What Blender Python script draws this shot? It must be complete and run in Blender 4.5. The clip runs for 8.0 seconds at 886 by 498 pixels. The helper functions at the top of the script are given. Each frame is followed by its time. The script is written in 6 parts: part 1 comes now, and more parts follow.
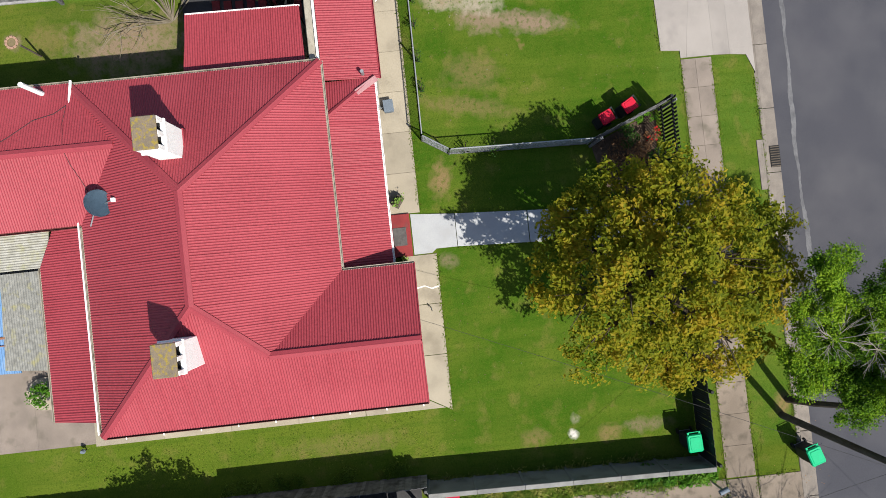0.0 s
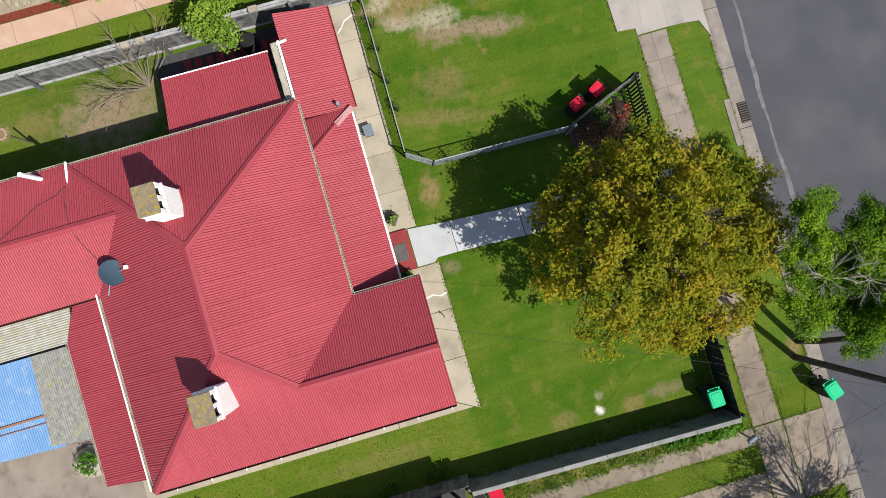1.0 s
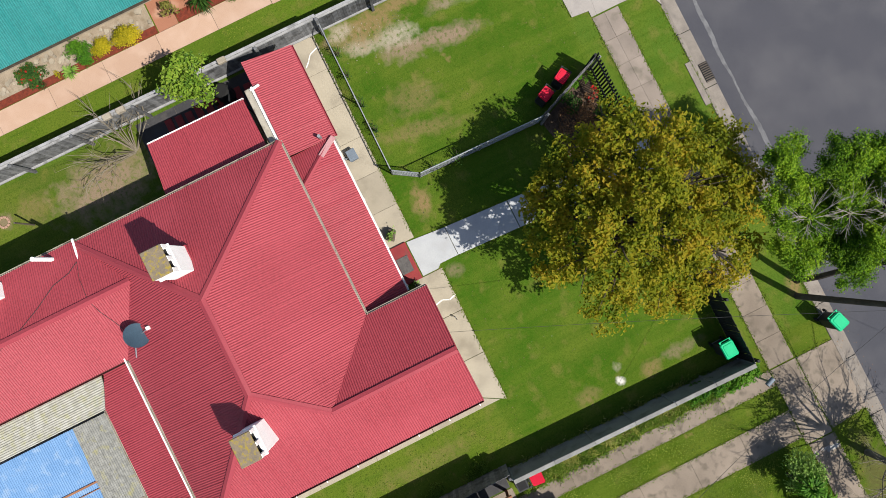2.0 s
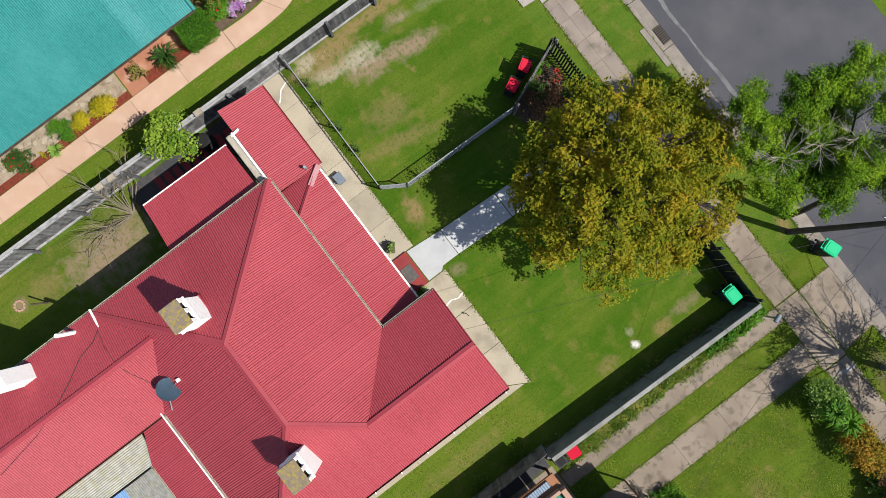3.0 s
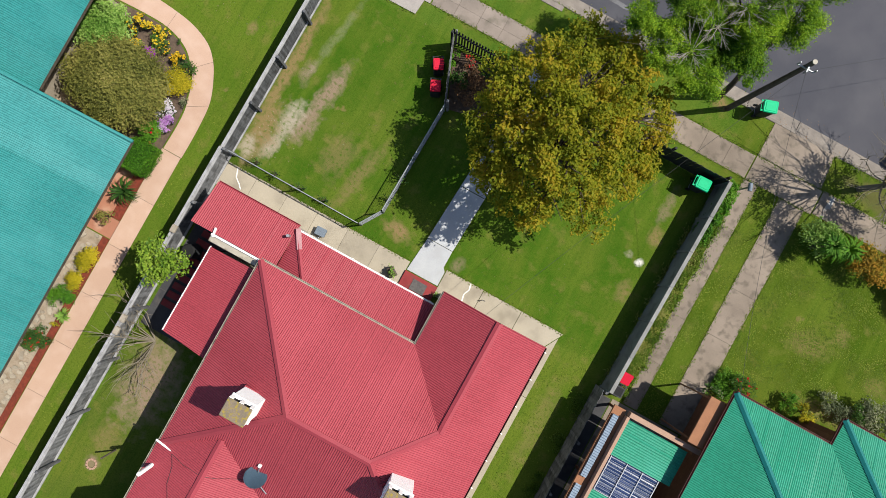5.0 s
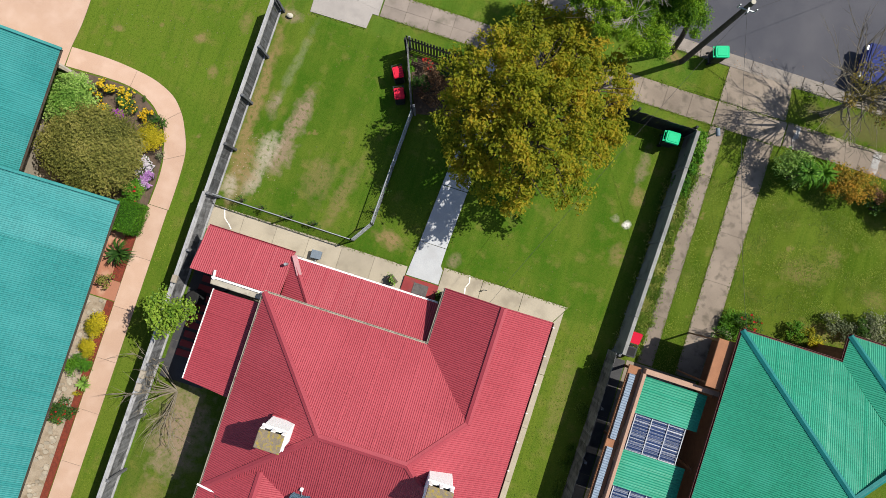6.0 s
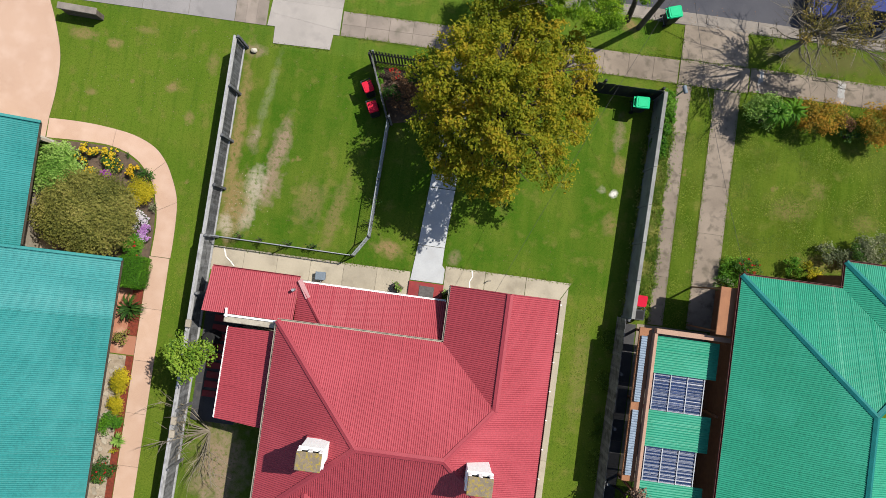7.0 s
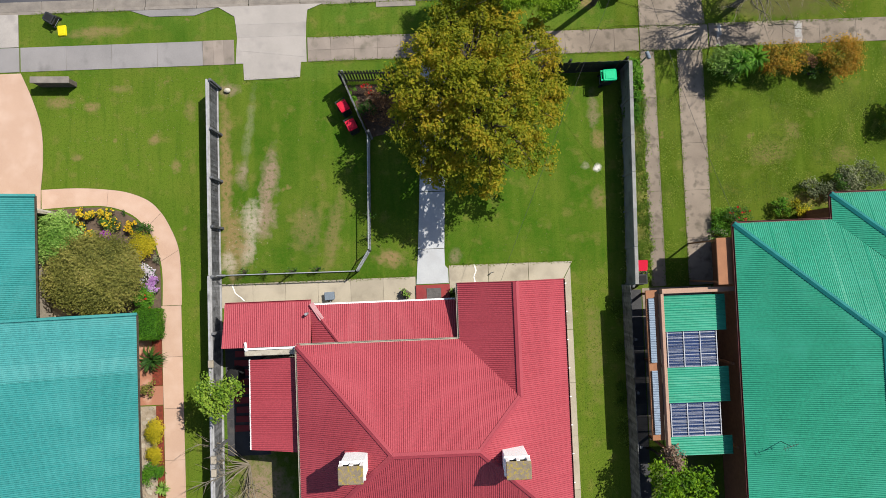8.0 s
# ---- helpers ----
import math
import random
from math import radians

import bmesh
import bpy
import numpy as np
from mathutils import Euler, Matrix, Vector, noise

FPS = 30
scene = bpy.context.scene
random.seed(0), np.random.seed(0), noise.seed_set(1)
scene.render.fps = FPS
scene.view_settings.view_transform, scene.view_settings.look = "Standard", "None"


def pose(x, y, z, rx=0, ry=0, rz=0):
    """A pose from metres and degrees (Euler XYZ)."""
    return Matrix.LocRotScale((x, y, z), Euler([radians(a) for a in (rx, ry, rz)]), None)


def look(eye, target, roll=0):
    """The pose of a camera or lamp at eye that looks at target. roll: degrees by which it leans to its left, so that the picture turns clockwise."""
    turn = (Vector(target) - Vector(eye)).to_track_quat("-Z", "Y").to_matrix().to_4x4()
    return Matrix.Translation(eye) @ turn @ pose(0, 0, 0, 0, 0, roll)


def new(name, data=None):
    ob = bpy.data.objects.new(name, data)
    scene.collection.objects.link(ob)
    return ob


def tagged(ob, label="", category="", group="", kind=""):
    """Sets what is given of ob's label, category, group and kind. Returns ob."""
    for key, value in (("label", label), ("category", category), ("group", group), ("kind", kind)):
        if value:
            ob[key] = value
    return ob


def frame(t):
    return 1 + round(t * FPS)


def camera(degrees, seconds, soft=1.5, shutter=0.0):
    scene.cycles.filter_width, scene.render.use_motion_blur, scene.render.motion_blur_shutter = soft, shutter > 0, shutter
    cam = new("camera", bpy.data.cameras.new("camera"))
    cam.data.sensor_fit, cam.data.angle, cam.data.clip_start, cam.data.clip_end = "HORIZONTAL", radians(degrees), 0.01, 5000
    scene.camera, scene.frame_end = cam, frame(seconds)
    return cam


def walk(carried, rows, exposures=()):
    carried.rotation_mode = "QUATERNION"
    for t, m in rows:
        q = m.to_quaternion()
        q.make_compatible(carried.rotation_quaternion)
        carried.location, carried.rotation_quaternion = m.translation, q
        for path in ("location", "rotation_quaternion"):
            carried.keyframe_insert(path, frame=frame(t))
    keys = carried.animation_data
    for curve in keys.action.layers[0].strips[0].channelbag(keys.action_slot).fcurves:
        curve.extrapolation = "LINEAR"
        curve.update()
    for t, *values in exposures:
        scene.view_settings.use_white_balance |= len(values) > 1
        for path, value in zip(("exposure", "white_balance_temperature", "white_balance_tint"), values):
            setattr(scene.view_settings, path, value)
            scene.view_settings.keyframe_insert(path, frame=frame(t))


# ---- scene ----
cam = camera(71.0, 8.0, soft=0.8)
PATH = [
    (0.0, pose(0.250, -0.302, 22.622, 0.97, -1.17, 83.88)),
    (0.5, pose(0.187, -0.291, 23.046, 1.14, -1.07, 78.86)),
    (1.0, pose(0.051, -0.252, 23.466, 1.33, -0.85, 73.76)),
    (1.5, pose(-0.101, -0.172, 23.893, 1.30, -0.63, 68.65)),
    (3.0, pose(-0.350, -0.102, 25.080, 1.21, -0.43, 52.60)),
    (3.5, pose(-0.388, -0.060, 25.474, 1.20, -0.29, 47.07)),
    (4.0, pose(-0.455, -0.016, 25.882, 1.17, -0.28, 41.18)),
    (4.5, pose(-0.545, 0.006, 26.280, 1.11, -0.41, 35.15)),
    (5.0, pose(-0.475, 0.034, 26.602, 1.22, -0.53, 28.91)),
    (6.5, pose(-0.360, -0.208, 27.580, 1.75, -0.75, 12.80)),
    (7.0, pose(-0.395, -0.252, 27.903, 1.88, -0.68, 7.74)),
    (7.5, pose(-0.439, -0.303, 28.277, 1.94, -0.59, 2.66)),
    (8.0, pose(-0.498, -0.275, 28.585, 2.01, -0.55, -2.30)),
]
walk(cam, PATH)

# ---- light ----
SUN_DIR = Vector((0.61, 0.43, 1.0)).normalized()
world = bpy.data.worlds.new("sky")
scene.world = world
world.use_nodes = True
wn = world.node_tree.nodes
sky = wn.new("ShaderNodeTexSky")
sky.sky_type = "NISHITA"
sky.sun_disc = False
sky.sun_elevation = math.asin(SUN_DIR.z)
sky.sun_rotation = math.atan2(SUN_DIR.x, SUN_DIR.y)
wn["Background"].inputs["Strength"].default_value = 0.095
world.node_tree.links.new(sky.outputs[0], wn["Background"].inputs["Color"])
sun = new("sun", bpy.data.lights.new("sun", "SUN"))
sun.data.energy = 5.0
sun.data.angle = radians(0.53)
sun.data.color = (1.0, 0.95, 0.86)
sun.matrix_world = look(SUN_DIR * 60, (0, 0, 0))
scene.view_settings.exposure = 0.70


# ---- materials ----
def material(name, colour, colour2=None, scale=3.0, rough=0.8, metal=0.0, bump=0.3, fine=40.0, dirt=None, dirt_scale=0.6,
             dirt_low=0.55, dirt_high=0.7, each=0.0, spec=0.2, distance=0.01):
    """Two colours mixed by noise at two scales, stains of a third, and a fine relief; each: how far pieces differ in value."""
    m = bpy.data.materials.new(name)
    m.use_nodes = True
    nt = m.node_tree
    n, link = nt.nodes, nt.links.new
    b = n["Principled BSDF"]
    geo = n.new("ShaderNodeNewGeometry")

    def field(s, detail=4.0):
        t = n.new("ShaderNodeTexNoise")
        t.inputs["Scale"].default_value, t.inputs["Detail"].default_value = s, detail
        link(geo.outputs["Position"], t.inputs["Vector"])
        return t.outputs["Fac"]

    def mix(fac, a, c, low, high):
        r = n.new("ShaderNodeMapRange")
        r.inputs["From Min"].default_value, r.inputs["From Max"].default_value = low, high
        link(fac, r.inputs["Value"])
        x = n.new("ShaderNodeMix")
        x.data_type = "RGBA"
        link(r.outputs["Result"], x.inputs["Factor"])
        for value, socket in ((a, x.inputs["A"]), (c, x.inputs["B"])):
            if isinstance(value, tuple):
                socket.default_value = (*value, 1)
            else:
                link(value, socket)
        return x.outputs["Result"]

    c2 = colour2 or tuple(v * 0.8 for v in colour)
    big = field(scale)
    small = field(fine, 3.0)
    col = mix(big, colour, c2, 0.35, 0.68)
    dark = n.new("ShaderNodeHueSaturation")
    dark.inputs["Value"].default_value = 0.82
    link(col, dark.inputs["Color"])
    col = mix(small, dark.outputs["Color"], col, 0.35, 0.62)
    if dirt:
        col = mix(field(dirt_scale, 6.0), col, dirt, dirt_low, dirt_high)
    if each:
        info = n.new("ShaderNodeObjectInfo")
        r = n.new("ShaderNodeMapRange")
        r.inputs["To Min"].default_value, r.inputs["To Max"].default_value = 1 - each, 1 + each
        link(info.outputs["Random"], r.inputs["Value"])
        h = n.new("ShaderNodeHueSaturation")
        link(r.outputs["Result"], h.inputs["Value"])
        link(col, h.inputs["Color"])
        col = h.outputs["Color"]
    link(col, b.inputs["Base Color"])
    b.inputs["Roughness"].default_value, b.inputs["Metallic"].default_value = rough, metal
    b.inputs["Specular IOR Level"].default_value = spec
    if bump:
        k = n.new("ShaderNodeBump")
        k.inputs["Strength"].default_value, k.inputs["Distance"].default_value = bump, distance
        link(small, k.inputs["Height"])
        link(k.outputs["Normal"], b.inputs["Normal"])
    return m


def leafy(name, dark, mid, light, rough=0.55, through_light=0.35):
    """Leaves: each island takes its own tone; thin enough to let some light through."""
    m = bpy.data.materials.new(name)
    m.use_nodes = True
    nt = m.node_tree
    n, link = nt.nodes, nt.links.new
    b = n["Principled BSDF"]
    geo = n.new("ShaderNodeNewGeometry")
    tex = n.new("ShaderNodeTexNoise")
    tex.inputs["Scale"].default_value = 0.8
    link(geo.outputs["Position"], tex.inputs["Vector"])
    add = n.new("ShaderNodeMath")
    add.operation = "MULTIPLY_ADD"
    add.inputs[1].default_value = 0.6
    link(geo.outputs["Random Per Island"], add.inputs[0])
    low = n.new("ShaderNodeMath")
    low.operation = "MULTIPLY_ADD"
    low.inputs[1].default_value, low.inputs[2].default_value = 1.6, -0.6
    link(tex.outputs["Fac"], low.inputs[0])
    link(low.outputs[0], add.inputs[2])
    ramp = n.new("ShaderNodeValToRGB")
    e = ramp.color_ramp.elements
    e[0].position, e[0].color = 0.1, (*dark, 1)
    e[1].position, e[1].color = 0.95, (*light, 1)
    k = e.new(0.5)
    k.color = (*mid, 1)
    link(add.outputs[0], ramp.inputs["Fac"])
    link(ramp.outputs["Color"], b.inputs["Base Color"])
    b.inputs["Roughness"].default_value = rough
    b.inputs["Specular IOR Level"].default_value = 0.12
    tr = n.new("ShaderNodeBsdfTranslucent")
    link(ramp.outputs["Color"], tr.inputs["Color"])
    mx = n.new("ShaderNodeMixShader")
    mx.inputs["Fac"].default_value = through_light
    link(b.outputs[0], mx.inputs[1])
    link(tr.outputs[0], mx.inputs[2])
    link(mx.outputs[0], n["Material Output"].inputs["Surface"])
    return m


def glassy(name, colour, rough=0.2, alpha=0.5):
    m = bpy.data.materials.new(name)
    m.use_nodes = True
    b = m.node_tree.nodes["Principled BSDF"]
    b.inputs["Base Color"].default_value = (*colour, 1)
    b.inputs["Roughness"].default_value = rough
    b.inputs["Alpha"].default_value = alpha
    return m


def lawn_material():
    """Mown grass: mowing streaks, dry, bare and darker patches, fine blades."""
    m = material("lawn", (0.0432, 0.0901, 0.0093), (0.071, 0.1235, 0.016), scale=0.55, rough=0.9, bump=0.6, fine=26.0, spec=0.0, distance=0.03)
    nt = m.node_tree
    n, link = nt.nodes, nt.links.new
    b = n["Principled BSDF"]
    last = b.inputs["Base Color"].links[0].from_socket
    geo = n.new("ShaderNodeNewGeometry")

    def noise_mask(scale, low, high, detail=5.0, stretch=(1, 1, 1)):
        mp = n.new("ShaderNodeMapping")
        mp.inputs["Scale"].default_value = stretch
        link(geo.outputs["Position"], mp.inputs["Vector"])
        t = n.new("ShaderNodeTexNoise")
        t.inputs["Scale"].default_value, t.inputs["Detail"].default_value = scale, detail
        link(mp.outputs[0], t.inputs["Vector"])
        r = n.new("ShaderNodeMapRange")
        r.inputs["From Min"].default_value, r.inputs["From Max"].default_value = low, high
        link(t.outputs["Fac"], r.inputs["Value"])
        return r.outputs["Result"]

    def over(mask, colour, base):
        x = n.new("ShaderNodeMix")
        x.data_type = "RGBA"
        link(mask, x.inputs["Factor"])
        link(base, x.inputs["A"])
        x.inputs["B"].default_value = (*colour, 1)
        return x.outputs["Result"]

    def times(a, c):
        x = n.new("ShaderNodeMath")
        x.operation = "MULTIPLY"
        link(a, x.inputs[0])
        if isinstance(c, float):
            x.inputs[1].default_value = c
        else:
            link(c, x.inputs[1])
        return x.outputs[0]

    def spot(x, y, rx, ry, turn=0.0, soft=0.6):
        """A soft-edged, ragged oval on the ground."""
        mp = n.new("ShaderNodeMapping")
        mp.vector_type = "TEXTURE"
        mp.inputs["Location"].default_value = (x, y, 0)
        mp.inputs["Rotation"].default_value = (0, 0, radians(turn))
        mp.inputs["Scale"].default_value = (rx, ry, 40)
        link(geo.outputs["Position"], mp.inputs["Vector"])
        ln = n.new("ShaderNodeVectorMath")
        ln.operation = "LENGTH"
        link(mp.outputs[0], ln.inputs[0])
        wob = noise_mask(2.2, 0.25, 0.75)
        ad = n.new("ShaderNodeMath")
        ad.operation = "MULTIPLY_ADD"
        ad.inputs[1].default_value = 0.9
        link(wob, ad.inputs[0])
        link(ln.outputs["Value"], ad.inputs[2])
        r = n.new("ShaderNodeMapRange")
        r.inputs["From Min"].default_value, r.inputs["From Max"].default_value = 1.0 + soft, 1.0 - soft * 0.3
        link(ad.outputs[0], r.inputs["Value"])
        return times(r.outputs["Result"], noise_mask(7.0, 0.25, 0.5, 6.0))

    def zone(x0, x1, y0, y1):
        """The stretch of ground of one owner, cut off softly at its bounds."""
        mp = n.new("ShaderNodeMapping")
        mp.vector_type = "TEXTURE"
        mp.inputs["Location"].default_value = ((x0 + x1) / 2, (y0 + y1) / 2, 0)
        mp.inputs["Scale"].default_value = ((x1 - x0) / 2, (y1 - y0) / 2, 40)
        link(geo.outputs["Position"], mp.inputs["Vector"])
        ab = n.new("ShaderNodeVectorMath")
        ab.operation = "ABSOLUTE"
        link(mp.outputs[0], ab.inputs[0])
        sp = n.new("ShaderNodeSeparateXYZ")
        link(ab.outputs[0], sp.inputs[0])
        mxn = n.new("ShaderNodeMath")
        mxn.operation = "MAXIMUM"
        link(sp.outputs[0], mxn.inputs[0])
        link(sp.outputs[1], mxn.inputs[1])
        r = n.new("ShaderNodeMapRange")
        r.inputs["From Min"].default_value, r.inputs["From Max"].default_value = 1.01, 0.97
        link(mxn.outputs[0], r.inputs["Value"])
        return r.outputs["Result"]

    for bounds, colour in LAWN_ZONES:
        last = over(zone(*bounds), colour, last)
    # broad drifts, mowing streaks, then clumps and single tufts
    last = over(times(noise_mask(0.16, 0.44, 0.62, 3.0), 0.45), (0.030, 0.072, 0.005), last)
    last = over(times(noise_mask(0.45, 0.42, 0.62, 6.0), 0.6), (0.088, 0.112, 0.015), last)
    last = over(times(noise_mask(0.9, 0.48, 0.66, 5.0, (1.8, 0.22, 1)), 0.5), (0.078, 0.115, 0.013), last)
    last = over(times(noise_mask(1.7, 0.5, 0.68, 5.0, (3.0, 0.25, 1)), 0.4), (0.030, 0.070, 0.006), last)
    last = over(times(noise_mask(1.5, 0.55, 0.70, 8.0), 0.55), (0.125, 0.115, 0.03), last)
    last = over(times(noise_mask(5.5, 0.52, 0.66, 7.0), 0.35), (0.072, 0.098, 0.012), last)
    last = over(times(noise_mask(9.0, 0.54, 0.7, 6.0), 0.45), (0.022, 0.050, 0.004), last)
    last = over(times(noise_mask(17.0, 0.50, 0.62, 4.0), 0.35), (0.024, 0.052, 0.004), last)
    last = over(times(noise_mask(24.0, 0.54, 0.64, 3.0), 0.28), (0.098, 0.132, 0.022), last)
    last = over(times(noise_mask(1.15, 0.69, 0.74, 5.0), 0.5), (0.16, 0.112, 0.05), last)
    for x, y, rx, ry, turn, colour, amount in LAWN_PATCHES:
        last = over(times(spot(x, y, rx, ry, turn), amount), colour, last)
    link(last, b.inputs["Base Color"])
    return m


DRY, DIRT, PALE = (0.1605, 0.1173, 0.0525), (0.1728, 0.1296, 0.0864), (0.2593, 0.2284, 0.1728)
LAWN_ZONES = (
    ((-10.4, 8.1, -0.6, 8.8), (0.034, 0.080, 0.006)), ((8.2, 26.0, -2.0, 12.4), (0.042, 0.066, 0.006)), ((-19.0, -10.5, -24.0, 9.7), (0.070, 0.112, 0.011)), ((5.4, 8.0, -24.0, -0.6), (0.072, 0.106, 0.011)), ((-10.4, -6.0, -24.0, -8.0), (0.062, 0.086, 0.014)),
)
FRONT_PATCHES = (
    (-8.05, 4.1, 0.42, 1.7, -8, DIRT, 1.0), (-8.35, 2.35, 0.55, 0.95, -20, DIRT, 0.9), (-9.0, 2.3, 0.5, 1.1, -8, PALE, 0.9), (-9.2, 0.95, 0.38, 0.75, -14, PALE, 1.0), (-9.3, 4.5, 0.3, 0.7, 0, DIRT, 0.7), (-8.95, 6.4, 0.22, 2.2, -8, PALE, 0.2),
    (-9.75, 1.3, 0.75, 1.7, 0, DRY, 0.9), (-10.05, 4.3, 0.32, 4.5, 0, DRY, 0.9), (-10.0, 0.5, 0.4, 0.6, 0, PALE, 0.8), (-6.4, 2.0, 0.8, 1.2, 0, DRY, 0.5), (-5.2, 1.6, 0.4, 1.8, -12, DRY, 0.55), (-2.6, 0.4, 0.75, 0.42, -10, DRY, 1.0),
    (0.35, 0.35, 0.3, 0.35, 0, DIRT, 0.6), (7.12, 4.23, 0.2, 0.2, 0, (0.463, 0.4444, 0.4074), 1.0), (6.6, 4.3, 0.2, 0.2, 0, PALE, 0.5), (7.05, 6.9, 0.28, 0.9, 0, DIRT, 0.6), (7.2, 5.5, 0.35, 0.5, 0, DRY, 0.7),
)
SIDE_PATCHES = (
    (-16.1, 7.9, 0.35, 0.25, 0, DRY, 0.8), (-13.3, 6.3, 0.3, 0.22, 30, DRY, 0.8), (-12.3, 5.0, 0.25, 0.3, 0, DRY, 0.7), (-16.8, 5.6, 0.3, 0.2, 0, DRY, 0.6), (-11.6, 7.6, 0.3, 0.5, 0, DRY, 0.5), (-14.8, 8.7, 0.5, 0.2, 0, DRY, 0.5),
    (7.1, 2.8, 0.35, 0.6, 0, DRY, 0.5), (-8.7, -10.3, 1.3, 2.3, 0, DIRT, 1.0), (-9.1, -13.3, 0.7, 0.9, 0, DRY, 0.5), (-9.15, -14.48, 0.35, 0.35, 0, DIRT, 0.8), (-17.6, 8.2, 0.7, 0.35, 0, DRY, 0.7), (-15.9, 11.4, 1.6, 0.3, 0, DRY, 0.7), (-9.8, 8.5, 0.5, 0.35, 0, DIRT, 0.7),
    (9.1, 3.0, 0.35, 6.0, 0, (0.1049, 0.1358, 0.0247), 0.7), (6.6, -4.0, 0.5, 2.5, 0, DRY, 0.35), (15.5, 11.6, 2.5, 0.6, 0, DIRT, 0.5),
)
# The two entries with colours of their own darken the ground.
YARD_PATCHES = (
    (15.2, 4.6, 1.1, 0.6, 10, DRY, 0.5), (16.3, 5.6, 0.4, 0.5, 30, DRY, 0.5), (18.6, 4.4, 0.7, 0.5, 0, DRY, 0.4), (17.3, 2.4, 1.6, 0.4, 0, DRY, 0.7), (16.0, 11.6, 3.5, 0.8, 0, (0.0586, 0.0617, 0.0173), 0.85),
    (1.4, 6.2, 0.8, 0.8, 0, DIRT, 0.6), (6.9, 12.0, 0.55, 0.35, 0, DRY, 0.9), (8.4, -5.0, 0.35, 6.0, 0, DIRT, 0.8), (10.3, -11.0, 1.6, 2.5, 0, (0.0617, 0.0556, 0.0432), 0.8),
)
LAWN_PATCHES = FRONT_PATCHES + SIDE_PATCHES + YARD_PATCHES
M_LAWN = lawn_material()
M_ROAD = material("asphalt", (0.052, 0.053, 0.063), (0.058, 0.058, 0.068), scale=0.25, rough=0.9, bump=0.5, fine=90.0, dirt=(0.074, 0.073, 0.080), dirt_scale=0.45, dirt_low=0.42, dirt_high=0.8, spec=0.1)
M_LINE = material("worn_seal", (0.1358, 0.1358, 0.142), (0.0864, 0.0864, 0.0926), scale=3.0, rough=0.9, bump=0.3)
M_CONC = material("concrete", (0.3086, 0.2716, 0.2099), (0.2593, 0.2284, 0.1759), scale=0.9, rough=0.9, bump=0.4, fine=60.0, dirt=(0.1728, 0.1481, 0.1142), dirt_scale=0.9, dirt_low=0.55, dirt_high=0.8, each=0.09)
M_CONC_OLD = material("old_concrete", (0.205, 0.168, 0.134), (0.14, 0.114, 0.09), scale=0.55, rough=0.95, bump=0.5, fine=50.0, dirt=(0.085, 0.072, 0.055), dirt_scale=2.6, dirt_low=0.52, dirt_high=0.72, each=0.1)
M_CONC_ROSE = material("aged_footpath", (0.2222, 0.1852, 0.1574), (0.1728, 0.1451, 0.1235), scale=1.2, rough=0.95, bump=0.5, fine=50.0, dirt=(0.1049, 0.0926, 0.071), dirt_scale=1.5, dirt_low=0.55, dirt_high=0.75, each=0.08)
M_APRON = material("pale_driveway_concrete", (0.284, 0.2593, 0.2377), (0.2469, 0.2253, 0.2068), scale=0.8, rough=0.92, bump=0.4, fine=60.0, dirt=(0.2037, 0.1852, 0.1728), dirt_scale=1.1, each=0.07)
M_CONC_GREY = material("grey_footpath", (0.2037, 0.1914, 0.1883), (0.1728, 0.1636, 0.1605), scale=0.8, rough=0.92, bump=0.4, fine=60.0, dirt=(0.1173, 0.1111, 0.108), dirt_scale=0.9, each=0.1)
M_CONC_NEW = material("new_concrete", (0.36, 0.37, 0.38), (0.32, 0.33, 0.345), scale=1.4, rough=0.85, bump=0.25, fine=70.0, dirt=(0.29, 0.29, 0.29), dirt_scale=1.3, dirt_low=0.5, dirt_high=0.8, each=0.04)
M_PINK = material("pink_concrete", (0.39, 0.265, 0.195), (0.36, 0.24, 0.175), scale=0.7, rough=0.9, bump=0.3, fine=50.0, dirt=(0.41, 0.295, 0.23), dirt_scale=1.4, dirt_low=0.45, dirt_high=0.8, each=0.05)
M_KERB = material("kerb_concrete", (0.2037, 0.179, 0.1543), (0.1481, 0.1296, 0.1142), scale=2.5, rough=0.92, bump=0.4, fine=50.0, each=0.08)
M_REPAIR = material("worn_white_repair", (0.30, 0.28, 0.26), (0.21, 0.19, 0.165), scale=3.5, rough=0.9, bump=0.5, fine=30.0, dirt=(0.16, 0.13, 0.11), dirt_scale=3.0, dirt_low=0.45, dirt_high=0.6)
M_CRACK = material("white_filler", (0.72, 0.70, 0.66), rough=0.9)
M_RED = material("red_roof", (0.270, 0.042, 0.055), (0.252, 0.038, 0.050), scale=0.5, rough=0.55, bump=0.1, fine=14.0, dirt=(0.285, 0.048, 0.062), dirt_scale=0.4, dirt_low=0.5, dirt_high=0.85, spec=0.2)
M_RED_CAP = material("red_flashing", (0.25, 0.038, 0.05), (0.23, 0.034, 0.046), scale=1.5, rough=0.55, bump=0.1)
M_TEAL = material("teal_roof", (0.0173, 0.1512, 0.1451), (0.0222, 0.1667, 0.1605), scale=0.4, rough=0.5, bump=0.1, fine=10.0, dirt=(0.037, 0.1914, 0.1852), dirt_scale=0.5, dirt_low=0.5, dirt_high=0.9, spec=0.22)
M_GREEN = material("green_roof", (0.0148, 0.1914, 0.1142), (0.0185, 0.2099, 0.1296), scale=0.4, rough=0.5, bump=0.1, fine=10.0, dirt=(0.0278, 0.2284, 0.1543), dirt_scale=0.6, dirt_low=0.5, dirt_high=0.85, spec=0.22)
